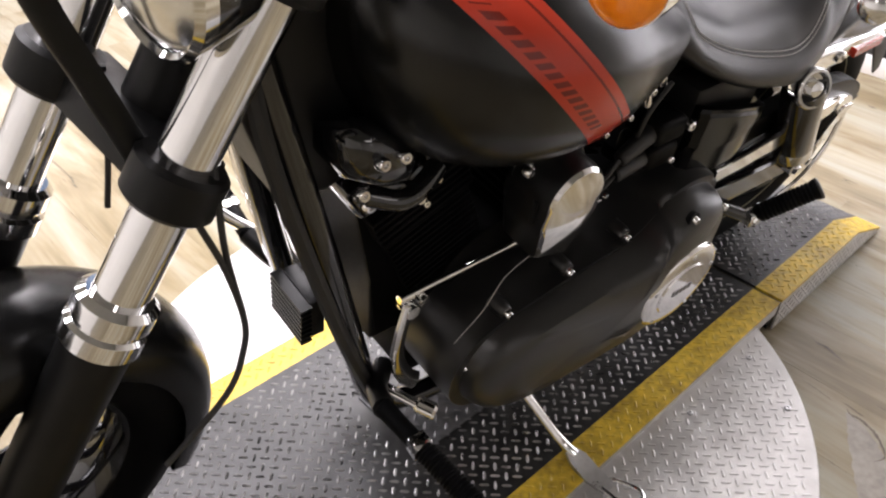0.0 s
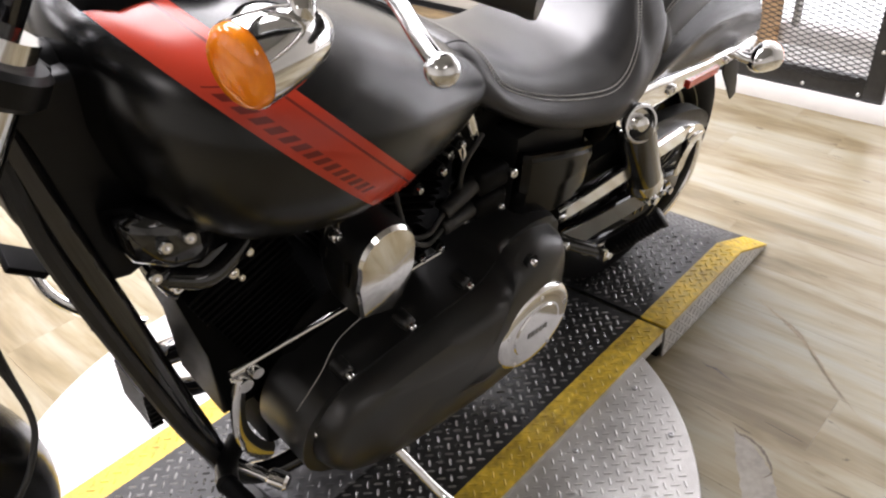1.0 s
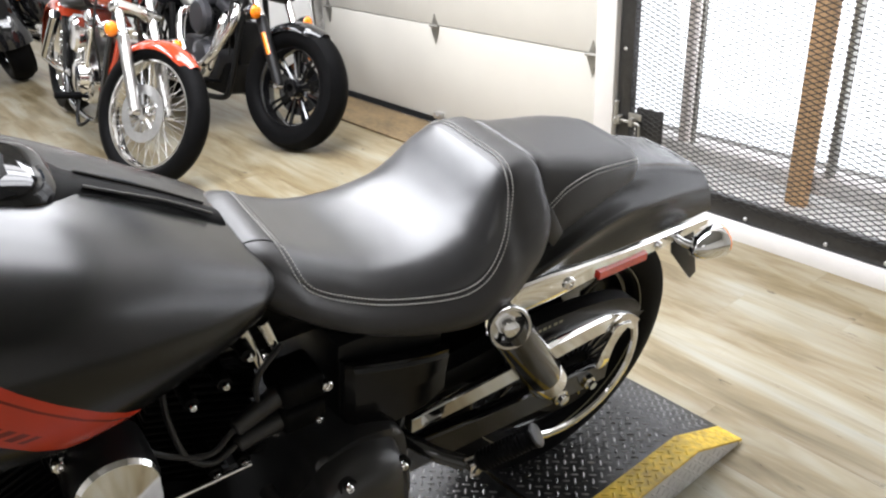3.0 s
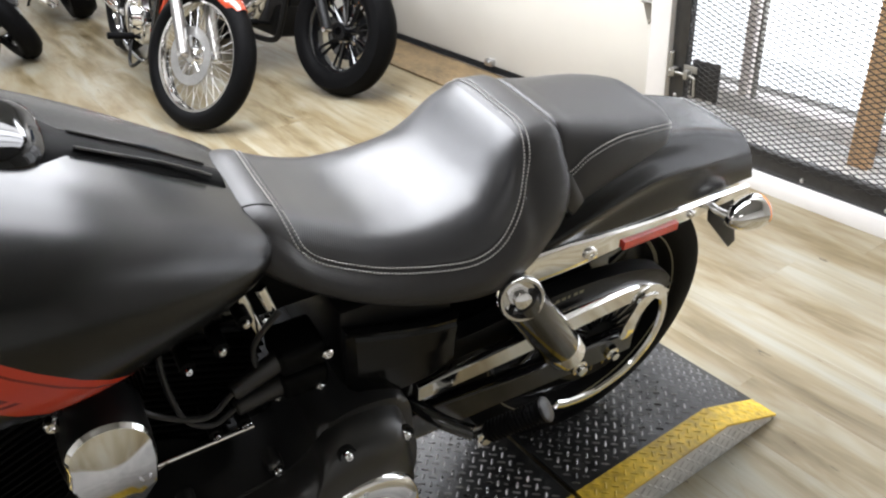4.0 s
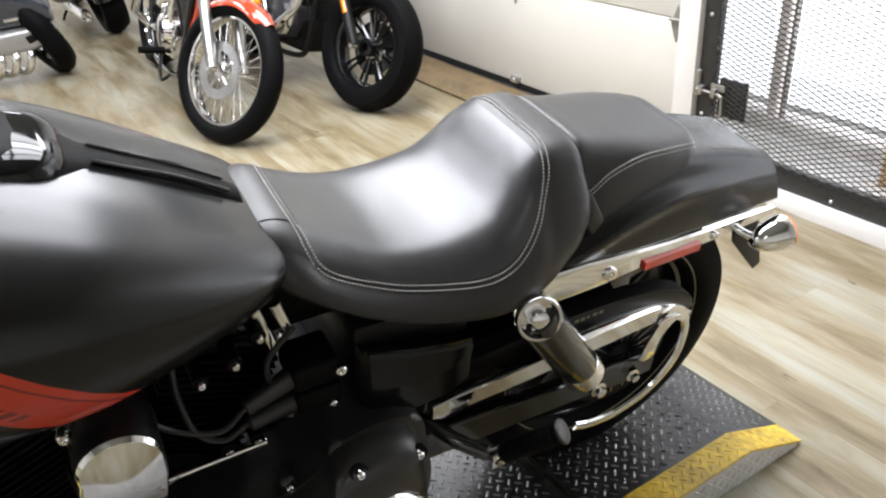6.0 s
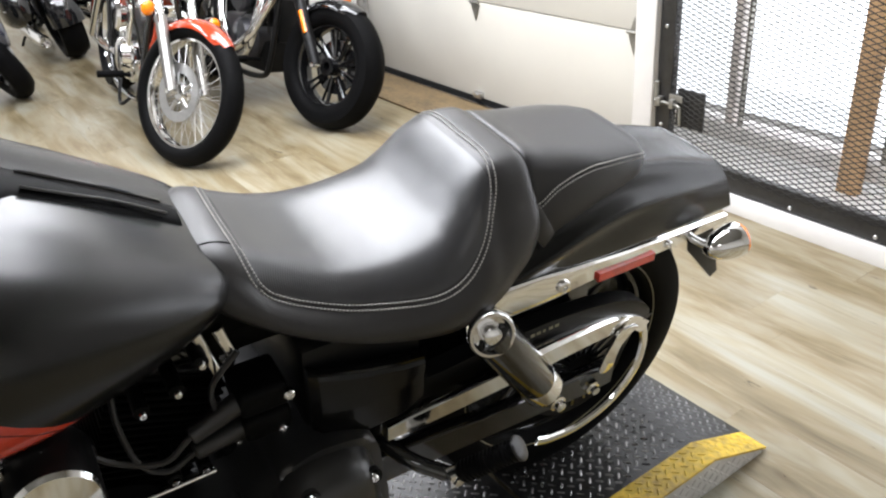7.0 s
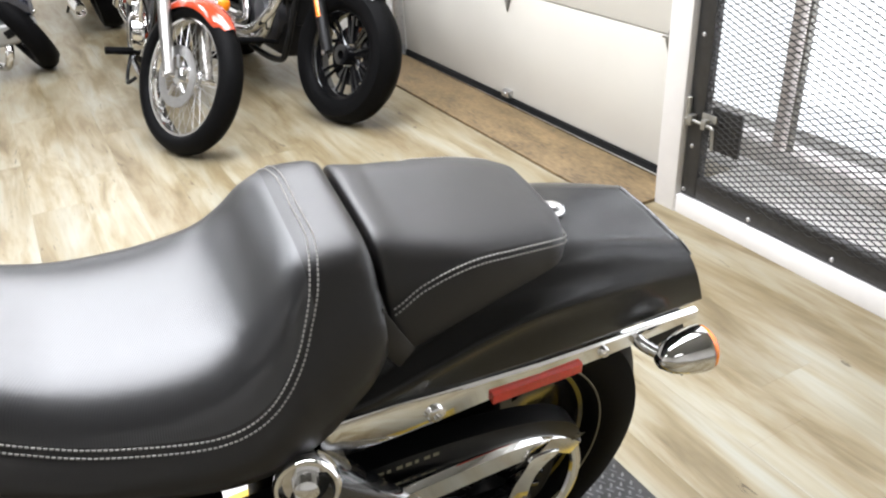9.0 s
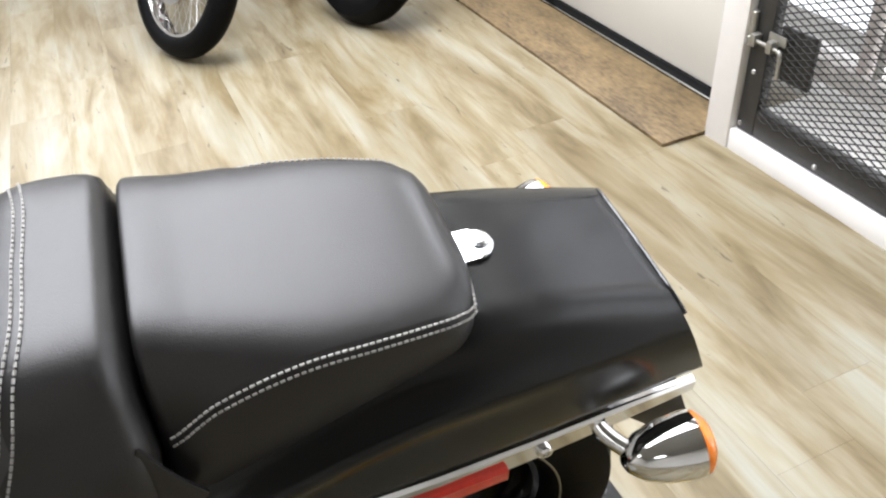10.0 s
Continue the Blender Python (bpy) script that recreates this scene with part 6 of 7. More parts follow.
for pts in ([(-1.04, -0.26, 1.10), (-1.14, -0.22, 1.10), (-1.26, -0.10, 1.04), (-1.28, -0.03, 0.93), (-1.25, -0.02, 0.8)], [(-1.05, -0.27, 1.125), (-1.16, -0.2, 1.16), (-1.27, -0.06, 1.10), (-1.27, 0.0, 0.95)]):
    bm = bmesh.new()
    tube(bm, pts, 0.0045, 8, 6)
    part("control_cable", bm, CABLE, bike)


# ---------------------------------------------------------------- other motorcycles in the showroom
def spoked_wheel(parent, name, m, radius, width, rim_r, spokes, hub_mat, rim_mat):
    """A narrow tyre on a wire-spoked rim with hub and brake disc."""
    w = width / 2
    prof = [(-w * 0.6, rim_r), (-w * 0.9, rim_r + 0.012), (-w, rim_r + (radius - rim_r) * 0.45), (-w * 0.8, radius - 0.018), (-w * 0.4, radius - 0.004), (0, radius),
            (w * 0.4, radius - 0.004), (w * 0.8, radius - 0.018), (w, rim_r + (radius - rim_r) * 0.45), (w * 0.9, rim_r + 0.012), (w * 0.6, rim_r)]
    bm = bmesh.new()
    lathe(bm, (0, 0, 0), (0, 1, 0), prof, 64, True)
    bmesh.ops.transform(bm, matrix=m, verts=bm.verts)
    tyre = part(name, bm, RUBBER, parent, "black road tyre", 50)
    bm = bmesh.new()
    lathe(bm, (0, 0, 0), (0, 1, 0), [(-w * 0.64, rim_r + 0.007), (-w * 0.6, rim_r - 0.008), (-w * 0.2, rim_r - 0.016), (w * 0.2, rim_r - 0.016), (w * 0.6, rim_r - 0.008), (w * 0.64, rim_r + 0.007)], 64, True)
    bmesh.ops.transform(bm, matrix=m, verts=bm.verts)
    part("rim", bm, rim_mat, tyre, "chrome rim")
    bm = bmesh.new()
    lathe(bm, (0, 0, 0), (0, 1, 0), [(-0.06, 0.0), (-0.06, 0.03), (-0.045, 0.045), (-0.035, 0.045), (-0.03, 0.028), (0.03, 0.028), (0.035, 0.045), (0.045, 0.045), (0.06, 0.03), (0.06, 0)], 28)
    bmesh.ops.transform(bm, matrix=m, verts=bm.verts)
    part("hub", bm, hub_mat, tyre, "chrome hub")
    bm = bmesh.new()
    lathe(bm, (0, 0.056, 0), (0, 1, 0), [(0, 0.088), (0, 0.132), (0.005, 0.132), (0.005, 0.088)], 48, True)
    for k in range(5):
        a = 2 * math.pi * k / 5
        rod(bm, (0.04 * math.cos(a), 0.056, 0.04 * math.sin(a)), (0.092 * math.cos(a), 0.059, 0.092 * math.sin(a)), 0.009)
    bmesh.ops.transform(bm, matrix=m, verts=bm.verts)
    part("brake_disc", bm, SPOKE_STEEL, tyre, "ring-shaped steel brake disc")
    for k in range(spokes):
        a = 2 * math.pi * k / spokes
        side = 1 if k % 2 else -1
        b = a + (0.32 if (k // 2) % 2 else -0.32)
        bm = bmesh.new()
        rod(bm, m @ Vector((0.042 * math.cos(b), side * 0.04, 0.042 * math.sin(b))), m @ Vector(((rim_r - 0.012) * math.cos(a), side * 0.006, (rim_r - 0.012) * math.sin(a))), 0.0012, None, 6)
        part("spoke", bm, SPOKE_STEEL, tyre)
    return tyre


def cast_wheel(parent, name, m, radius, width, rim_r, spokes):
    tyre = wheel(parent, name, (0, 0, 0), m, radius, width, rim_r, 0)
    for k in range(spokes):
        a = 2 * math.pi * k / spokes
        for s in (-0.11, 0.11):
            bm = bmesh.new()
            p0 = Vector((0.05 * math.cos(a + s), -0.02, 0.05 * math.sin(a + s)))
            p1 = Vector(((rim_r - 0.01) * math.cos(a + s * 0.9), -0.012, (rim_r - 0.01) * math.sin(a + s * 0.9)))
            tube(bm, [m @ p0, m @ p0.lerp(p1, 0.5), m @ p1], 0.008, 6, 2, flat=1.6)
            part("spoke", bm, BLACK_GLOSS, tyre)
    for k in range(spokes):
        a = 2 * math.pi * (k + 0.5) / spokes
        bm = bmesh.new()
        p = Vector((0.105 * math.cos(a), -0.032, 0.105 * math.sin(a)))
        lathe(bm, m @ p, m.to_3x3() @ Vector((0, -1, 0)), [(0, 0.011), (0.004, 0.010), (0.004, 0)], 8)
        part("disc_bobbin", bm, ALU, tyre)
    bm = bmesh.new()
    lathe(bm, (0, -0.03, 0), (0, 1, 0), [(0, 0.075), (0, 0.135), (0.005, 0.135), (0.005, 0.075)], 40, True)
    bmesh.ops.transform(bm, matrix=m, verts=bm.verts)
    part("brake_disc", bm, BLACK_GLOSS, tyre)
    return tyre


def showroom_bike(label, contact, rear_yaw, steer, style):
    """A parked cruiser: origin under the front tyre, x to its rear, y to its right."""
    c = style
    root = thing("motorcycle", label, "motorcycle", "", Matrix.Translation((*contact, 0)) @ pose(0, 0, 0, 0, 0, rear_yaw) @ pose(0, 0, 0, c["lean"], 0, 0))
    R, W = c["front"]
    ax = Vector((math.sin(radians(30)), 0, math.cos(radians(30))))
    hub = Vector((0, 0, R - c["drop"]))
    turn = Matrix.Translation(hub) @ Matrix.Rotation(radians(steer), 4, ax) @ Matrix.Translation(-hub)
    wm = turn @ Matrix.Translation(hub)
    if c["wire"]:
        spoked_wheel(root, "front_tyre", wm, R, W, R - 0.082, 56, ALU, CHROME)
    else:
        cast_wheel(root, "front_tyre", wm, R, W, R - 0.115, 9)

    def fr(name, bm, mt, parent=root, text="", smooth=40):
        bmesh.ops.transform(bm, matrix=turn, verts=bm.verts)
        return part(name, bm, mt, parent, text, smooth)

    gap = W / 2 + 0.045
    for s in (-1, 1):
        bm = bmesh.new()
        rod(bm, hub + Vector((0.0, s * gap, 0)), hub + Vector((0.0, s * gap, 0)) + ax * 0.36, 0.026, 0.028, 20, 0.004)
        leg = fr("fork_slider", bm, c["slider"], root, c["slider_text"])
        bm = bmesh.new()
        rod(bm, hub + Vector((0, s * gap, 0)) + ax * 0.35, hub + Vector((0, s * gap, 0)) + ax * 0.82, 0.021, None, 20)
        fr("fork_tube", bm, CHROME, leg)
        if c["fork_reflector"]:
            bm = bmesh.new()
            o = hub + Vector((0, s * (gap + 0.027), 0)) + ax * 0.22
            tube(bm, [o - ax * 0.055 + Vector((-0.012, 0, 0)), o + Vector((-0.012, 0, 0)), o + ax * 0.055 + Vector((-0.012, 0, 0))], 0.013, 8, 2, flat=0.5)
            fr("fork_reflector", bm, AMBER, leg, "amber fork reflector")
        bm = bmesh.new()
        lathe(bm, hub + Vector((0, s * (gap - 0.02), 0)), (0, s, 0), [(0, 0.012), (0.05, 0.012), (0.052, 0)], 12)
        fr("axle_nut", bm, CHROME, leg)
    # fender over the front wheel
    bm = bmesh.new()
    rings = []
    a0, a1 = c["fender_arc"]
    for k in range(21):
        a = radians(a0 + (a1 - a0) * k / 20)
        out = Vector((math.cos(a), 0, math.sin(a)))
        p = hub + out * (R + 0.013)
        hw = (W / 2 + 0.010) * (0.55 + 0.45 * min(1, min(k, 20 - k) / 3))
        outer = [p + Vector((0, math.sin(t) * hw, 0)) + out * ((math.cos(t) - 1) * 0.045) for t in [radians(-95 + 190 * j / 10) for j in range(11)]]
        rings.append(outer + [q - out * 0.004 for q in reversed(outer)])
    loft(bm, rings)
    fr("front_fender", bm, c["paint"], root, c["fender_text"], 50)
    # lamp, bar, signals
    top = hub + ax * 0.80
    bm = bmesh.new()
    lathe(bm, top + Vector((-0.06, 0, -0.06)), (-1, 0, -0.05), [(-0.09, 0.02), (-0.07, 0.05), (0, 0.085), (0.05, 0.092), (0.06, 0.088), (0.064, 0.05), (0.066, 0)], 28)
    fr("headlamp", bm, c["lamp"], root, "round headlamp")
    bm = bmesh.new()
    tube(bm, [top + Vector((0.12, -0.40, 0.12)), top + Vector((0.05, -0.25, 0.14)), top + Vector((0.02, -0.06, 0.10)), top + Vector((0.02, 0.06, 0.10)), top + Vector((0.05, 0.25, 0.14)), top + Vector((0.12, 0.40, 0.12))], 0.013, 10, 5)
    bar = fr("handlebar", bm, c["bar"], root)
    for s in (-1, 1):
        bm = bmesh.new()
        rod(bm, top + Vector((0.10, s * 0.34, 0.125)), top + Vector((0.15, s * 0.46, 0.115)), 0.018)
        fr("grip", bm, GRIP, bar)
        o = hub + ax * 0.38 + Vector((-0.02, s * 0.19, 0))
        bm = bmesh.new()
        lathe(bm, o, (-1, 0, 0), [(-0.05, 0.006), (-0.03, 0.024), (0, 0.034), (0.02, 0.036)], 20)
        rod(bm, o + Vector((-0.01, 0, 0)), o + Vector((0.02, -s * 0.09, 0)), 0.008)
        sg = fr("turn_signal", bm, c["lamp"], root, "small round turn signal")
        bm = bmesh.new()
        lathe(bm, o, (-1, 0, 0), [(0.019, 0.035), (0.03, 0.03), (0.038, 0.015), (0.04, 0)], 20)
        fr("signal_lens", bm, AMBER, sg, "amber lens")
    bm = bmesh.new()
    for h in (0.50, 0.72):
        box(bm, -0.035, 0.035, -gap - 0.03, gap + 0.03, -0.02, 0.02, 0.008, Matrix.Translation(hub + ax * h) @ Euler((0, radians(30), 0)).to_matrix().to_4x4())
    fr("triple_clamp", bm, c["frame"], root)
    # tank, seat, rear fender
    bm = bmesh.new()
    rings = []
    for x, w, z1, z0 in ((0.42, 0.04, 0.86, 0.78), (0.46, 0.10, 0.90, 0.74), (0.56, 0.145, 0.925, 0.72), (0.68, 0.14, 0.905, 0.72), (0.80, 0.11, 0.86, 0.72), (0.90, 0.06, 0.80, 0.73), (0.93, 0.03, 0.77, 0.74)):
        mid = (z0 + z1) / 2
        rings.append([Vector((x, w * math.copysign(abs(math.cos(t)) ** 0.8, math.cos(t)), mid + (z1 - z0) / 2 * math.sin(t))) for t in [2 * math.pi * k / 20 for k in range(20)]])
    loft(bm, rings)
    part("fuel_tank", bm, c["tank"], root, c["tank_text"], 60)
    bm = bmesh.new()
    rings = []
    for x, w, z1, z0 in ((0.88, 0.08, 0.77, 0.70), (0.98, 0.13, 0.735, 0.67), (1.12, 0.15, 0.74, 0.66), (1.22, 0.14, 0.80, 0.68), (1.28, 0.11, 0.79, 0.70), (1.45, 0.10, 0.80, 0.72), (1.55, 0.07, 0.77, 0.72)):
        rings.append([Vector((x, w * math.copysign(abs(math.cos(t)) ** 0.6, math.cos(t)), (z0 + z1) / 2 + (z1 - z0) / 2 * math.copysign(abs(math.sin(t)) ** 0.7, math.sin(t)))) for t in [2 * math.pi * k / 20 for k in range(20)]])
    loft(bm, rings)
    part("seat", bm, VINYL, root, "black seat", 60)
    rh = Vector((c["base"], 0, c["rear"][0]))
    wheel(root, "rear_tyre", (0, 0, 0), Matrix.Translation(rh), c["rear"][0], c["rear"][1], c["rear"][0] - 0.11, 7, RUBBER, c["rear_rim"])
    bm = bmesh.new()
    rings = []
    for k in range(17):
        a = radians(-5 + 135 * k / 16)
        out = Vector((math.cos(a), 0, math.sin(a)))
        p = rh + out * (c["rear"][0] + 0.035)
        hw = c["rear"][1] / 2 + 0.025
        outer = [p + Vector((0, math.sin(t) * hw, 0)) + out * ((math.cos(t) - 1) * 0.06) for t in [radians(-95 + 190 * j / 10) for j in range(11)]]
        rings.append(outer + [q - out * 0.004 for q in reversed(outer)])
    loft(bm, rings)
    part("rear_fender", bm, c["paint"], root, "", 50)
    # frame
    for s in (-1, 1):
        bm = bmesh.new()
        tube(bm, [(0.38, s * 0.03, 0.82), (0.42, s * 0.08, 0.55), (0.46, s * 0.11, 0.28), (0.55, s * 0.12, 0.17), (0.95, s * 0.13, 0.17), (1.1, s * 0.13, 0.30), (1.15, s * 0.12, 0.62)], 0.016, 10, 5)
        part("frame_tube", bm, c["frame_paint"], root, c["frame_text"])
        bm = bmesh.new()
        tube(bm, [(1.05, s * 0.12, 0.33), (1.3, s * 0.13, 0.32), (c["base"] + 0.04, s * 0.13, c["rear"][0])], 0.02, 10, 4)
        part("swingarm", bm, c["frame"], root)
        bm = bmesh.new()
        rod(bm, (1.22, s * 0.15, 0.62), (c["base"] - 0.08, s * 0.15, c["rear"][0] + 0.03), 0.028)
        part("rear_shock", bm, c["lamp"], root)
        bm = bmesh.new()
        px, py, pz = c["peg"]
        rod(bm, (px + 0.02, s * 0.13, pz - 0.01), (px + 0.01, s * (py - 0.12), pz), 0.010)
        rod(bm, (px + 0.01, s * (py - 0.13), pz), (px, s * py, pz), 0.018, None, 14, 0.003)
        part("foot_peg", bm, RUBBER, root, "black rubber foot peg")
    # engine
    bm = bmesh.new()
    lathe(bm, (0.72, -0.13, 0.35), (0, 1, 0), [(0, 0.10), (0.012, 0.125), (0.24, 0.125), (0.25, 0.10)], 32)
    box(bm, 0.78, 1.02, -0.12, 0.12, 0.22, 0.46, 0.02)
    part("crankcase", bm, c["engine"], root, c["engine_text"])
    for lean, x0 in ((-22.5, 0.69), (22.5, 0.77)):
        d = Vector((math.sin(radians(lean)), 0, math.cos(radians(lean))))
        bm = bmesh.new()
        o = Vector((x0, 0, 0.43))
        lathe(bm, o, d, [(0, 0.055), (0.2, 0.055)], 20)
        part("cylinder_barrel", bm, c["fins"], root)
        for k in range(9):
            bm = bmesh.new()
            box(bm, -0.07, 0.07, -0.08, 0.08, -0.003, 0.003, 0, Matrix.Translation(o + d * (0.02 + k * 0.019)) @ pose(0, 0, 0, 0, lean, 0))
            part("cooling_fin", bm, c["fins"], root)
        bm = bmesh.new()
        box(bm, -0.08, 0.08, -0.085, 0.085, -0.03, 0.04, 0.015, Matrix.Translation(o + d * 0.225) @ pose(0, 0, 0, 0, lean, 0), 3)
        part("rocker_box", bm, c["engine"], root)
    bm = bmesh.new()
    lathe(bm, (0.73, 0.10, 0.58), (0, 1, 0), [(0, 0.06), (0.03, 0.095), (0.06, 0.095), (0.075, 0.08), (0.076, 0)], 32)
    part("air_cleaner", bm, c["engine"], root, "round air cleaner")
    bm = bmesh.new()
    lathe(bm, (0.74, 0.12, 0.36), (0, 1, 0), [(0, 0.10), (0.04, 0.09), (0.05, 0.06), (0.052, 0)], 28)
    part("cam_cover", bm, c["engine"], root)
    for pts in ([(0.56, 0.06, 0.62), (0.50, 0.13, 0.58), (0.53, 0.165, 0.44), (0.62, 0.18, 0.29), (0.80, 0.185, 0.235), (1.2, 0.19, 0.235), (1.75, 0.20, 0.26)],
                [(0.88, 0.07, 0.62), (0.96, 0.14, 0.58), (0.93, 0.175, 0.46), (0.86, 0.185, 0.36), (0.95, 0.19, 0.315), (1.3, 0.195, 0.315), (1.75, 0.205, 0.34)]):
        bm = bmesh.new()
        pts = [(x, y * c["pipe_side"], z) for x, y, z in pts]
        tube(bm, pts, 0.025, 14, 6, taper=lambda t: 1.0 if t < 0.62 else 1.5)
        part("exhaust_pipe", bm, CHROME, root, "chrome exhaust pipe")
    bm = bmesh.new()
    tube(bm, [(0.36, 0.11, 0.86), (0.34, 0.15, 0.78), (0.40, 0.15, 0.62), (0.46, 0.12, 0.52), (0.5, 0.10, 0.40)], 0.006, 8, 5)
    part("control_cable", bm, CABLE, root)
    bm = bmesh.new()
    box(bm, 0.43, 0.50, -0.075, 0.075, 0.36, 0.58, 0.01)
    part("oil_cooler", bm, BLACK_SATIN, root)
    for item in c["extra"]:
        item(root)
    return root


def red_stripe(root):
    """The painted edge of the frame cover beside the engine."""
    bm = bmesh.new()
    tube(bm, [(0.40, 0.035, 0.60), (0.42, 0.055, 0.48), (0.47, 0.105, 0.34)], 0.014, 10, 5)
    part("frame_cover_edge", bm, RED_PAINT, root, "orange-red painted frame cover edge")


def shift_linkage(root):
    """Pushrod tubes on the engine's right and the black pedal loop under the peg."""
    for x0, x1 in ((0.66, 0.60), (0.70, 0.65), (0.78, 0.82), (0.82, 0.87)):
        bm = bmesh.new()
        rod(bm, (x0, 0.125, 0.43), (x1, 0.105, 0.63), 0.011)
        part("pushrod_tube", bm, CHROME, root, "chrome pushrod tube")
    bm = bmesh.new()
    tube(bm, [(0.64, 0.17, 0.27), (0.60, 0.19, 0.20), (0.54, 0.20, 0.16), (0.47, 0.20, 0.17), (0.45, 0.17, 0.20)], 0.009, 8, 5)
    part("brake_pedal", bm, BLACK_SATIN, root, "black looped brake pedal")


def crash_bar(root):
    """Chrome header pipe that loops forward of the engine on the right."""
    bm = bmesh.new()
    tube(bm, [(0.56, 0.05, 0.66), (0.44, 0.08, 0.66), (0.42, 0.12, 0.58), (0.50, 0.19, 0.42), (0.64, 0.24, 0.31), (0.9, 0.25, 0.27)], 0.022, 14, 6)
    part("header_pipe", bm, CHROME, root, "chrome header pipe")
    bm = bmesh.new()
    box(bm, 0.58, 1.02, -0.095, 0.095, 0.17, 0.36, 0.04)
    part("sump", bm, BLACK_SATIN, root, "black engine sump")


RED_STYLE = dict(drop=0.017, front=(0.332, 0.104), wire=True, slider=FORK_ALLOY, slider_text="satin alloy fork slider", peg=(0.62, 0.29, 0.285), pipe_side=-1, fork_reflector=False, fender_arc=(40, 128), paint=RED_PAINT, fender_text="orange-red front fender", lamp=CHROME, bar=CHROME, frame=CHROME,
                 tank=RED_PAINT, tank_text="orange-red tank", base=1.62, rear=(0.325, 0.15), rear_rim=CHROME, frame_paint=BLACK_GLOSS, frame_text="black frame tube", engine=CHROME, engine_text="chromed engine case", fins=STEEL, lean=12, extra=(red_stripe, shift_linkage))
BLACK_STYLE = dict(drop=0.007, front=(0.312, 0.150), wire=False, slider=BLACK_SATIN, slider_text="black fork slider", peg=(0.53, 0.34, 0.27), pipe_side=1, fork_reflector=True, fender_arc=(40, 118), paint=BLACK_GLOSS, fender_text="short black front fender", lamp=BLACK_GLOSS, bar=BLACK_SATIN, frame=BLACK_SATIN,
                   tank=BLACK_GLOSS, tank_text="gloss black tank", base=1.52, rear=(0.32, 0.15), rear_rim=BLACK_GLOSS, frame_paint=BLACK_SATIN, frame_text="black frame tube", engine=mat("grey_black_engine", (0.05, 0.05, 0.055), 0.4, 0.4), engine_text="dark grey engine case", fins=BLACK_SATIN, lean=10, extra=(crash_bar,))


def black_bags(root):
    saddlebags(root, BLACK_GLOSS, "gloss black hard saddlebag")


def saddlebags(root, paint=None, text="grey hard saddlebag"):
    for s in (-1, 1):
        bm = bmesh.new()
        rings = []
        for x, w, z1, z0 in ((1.28, 0.05, 0.62, 0.42), (1.34, 0.10, 0.66, 0.36), (1.55, 0.115, 0.66, 0.34), (1.78, 0.10, 0.64, 0.36), (1.86, 0.05, 0.58, 0.42)):
            rings.append([Vector((x, s * 0.26 + w * math.copysign(abs(math.cos(t)) ** 0.6, math.cos(t)), (z0 + z1) / 2 + (z1 - z0) / 2 * math.copysign(abs(math.sin(t)) ** 0.6, math.sin(t)))) for t in [2 * math.pi * k / 20 for k in range(20)]])
        loft(bm, rings)
        bag = part("saddlebag", bm, paint or GREY_PAINT, root, text, 60)
        bm = bmesh.new()
        tube(bm, [(1.30, s * 0.375, 0.50), (1.55, s * 0.382, 0.50), (1.84, s * 0.34, 0.50)], 0.006, 8, 4)
        part("bag_trim", bm, CHROME, bag)
        bm = bmesh.new()
        lathe(bm, (1.80, s * 0.14, 0.60), (1, 0, 0), [(0, 0.02), (0.05, 0.03), (0.06, 0.02), (0.061, 0)], 16)
        part("rear_turn_signal", bm, AMBER, root)


GREY_PAINT = mat("metallic_grey_paint", (0.30, 0.30, 0.29), 0.30, 0.5, 0.06, 30, coat=0.5)
NAVY_PAINT = mat("dark_navy_paint", (0.018, 0.021, 0.032), 0.16, 0.0, 0.08, 30, coat=0.8)


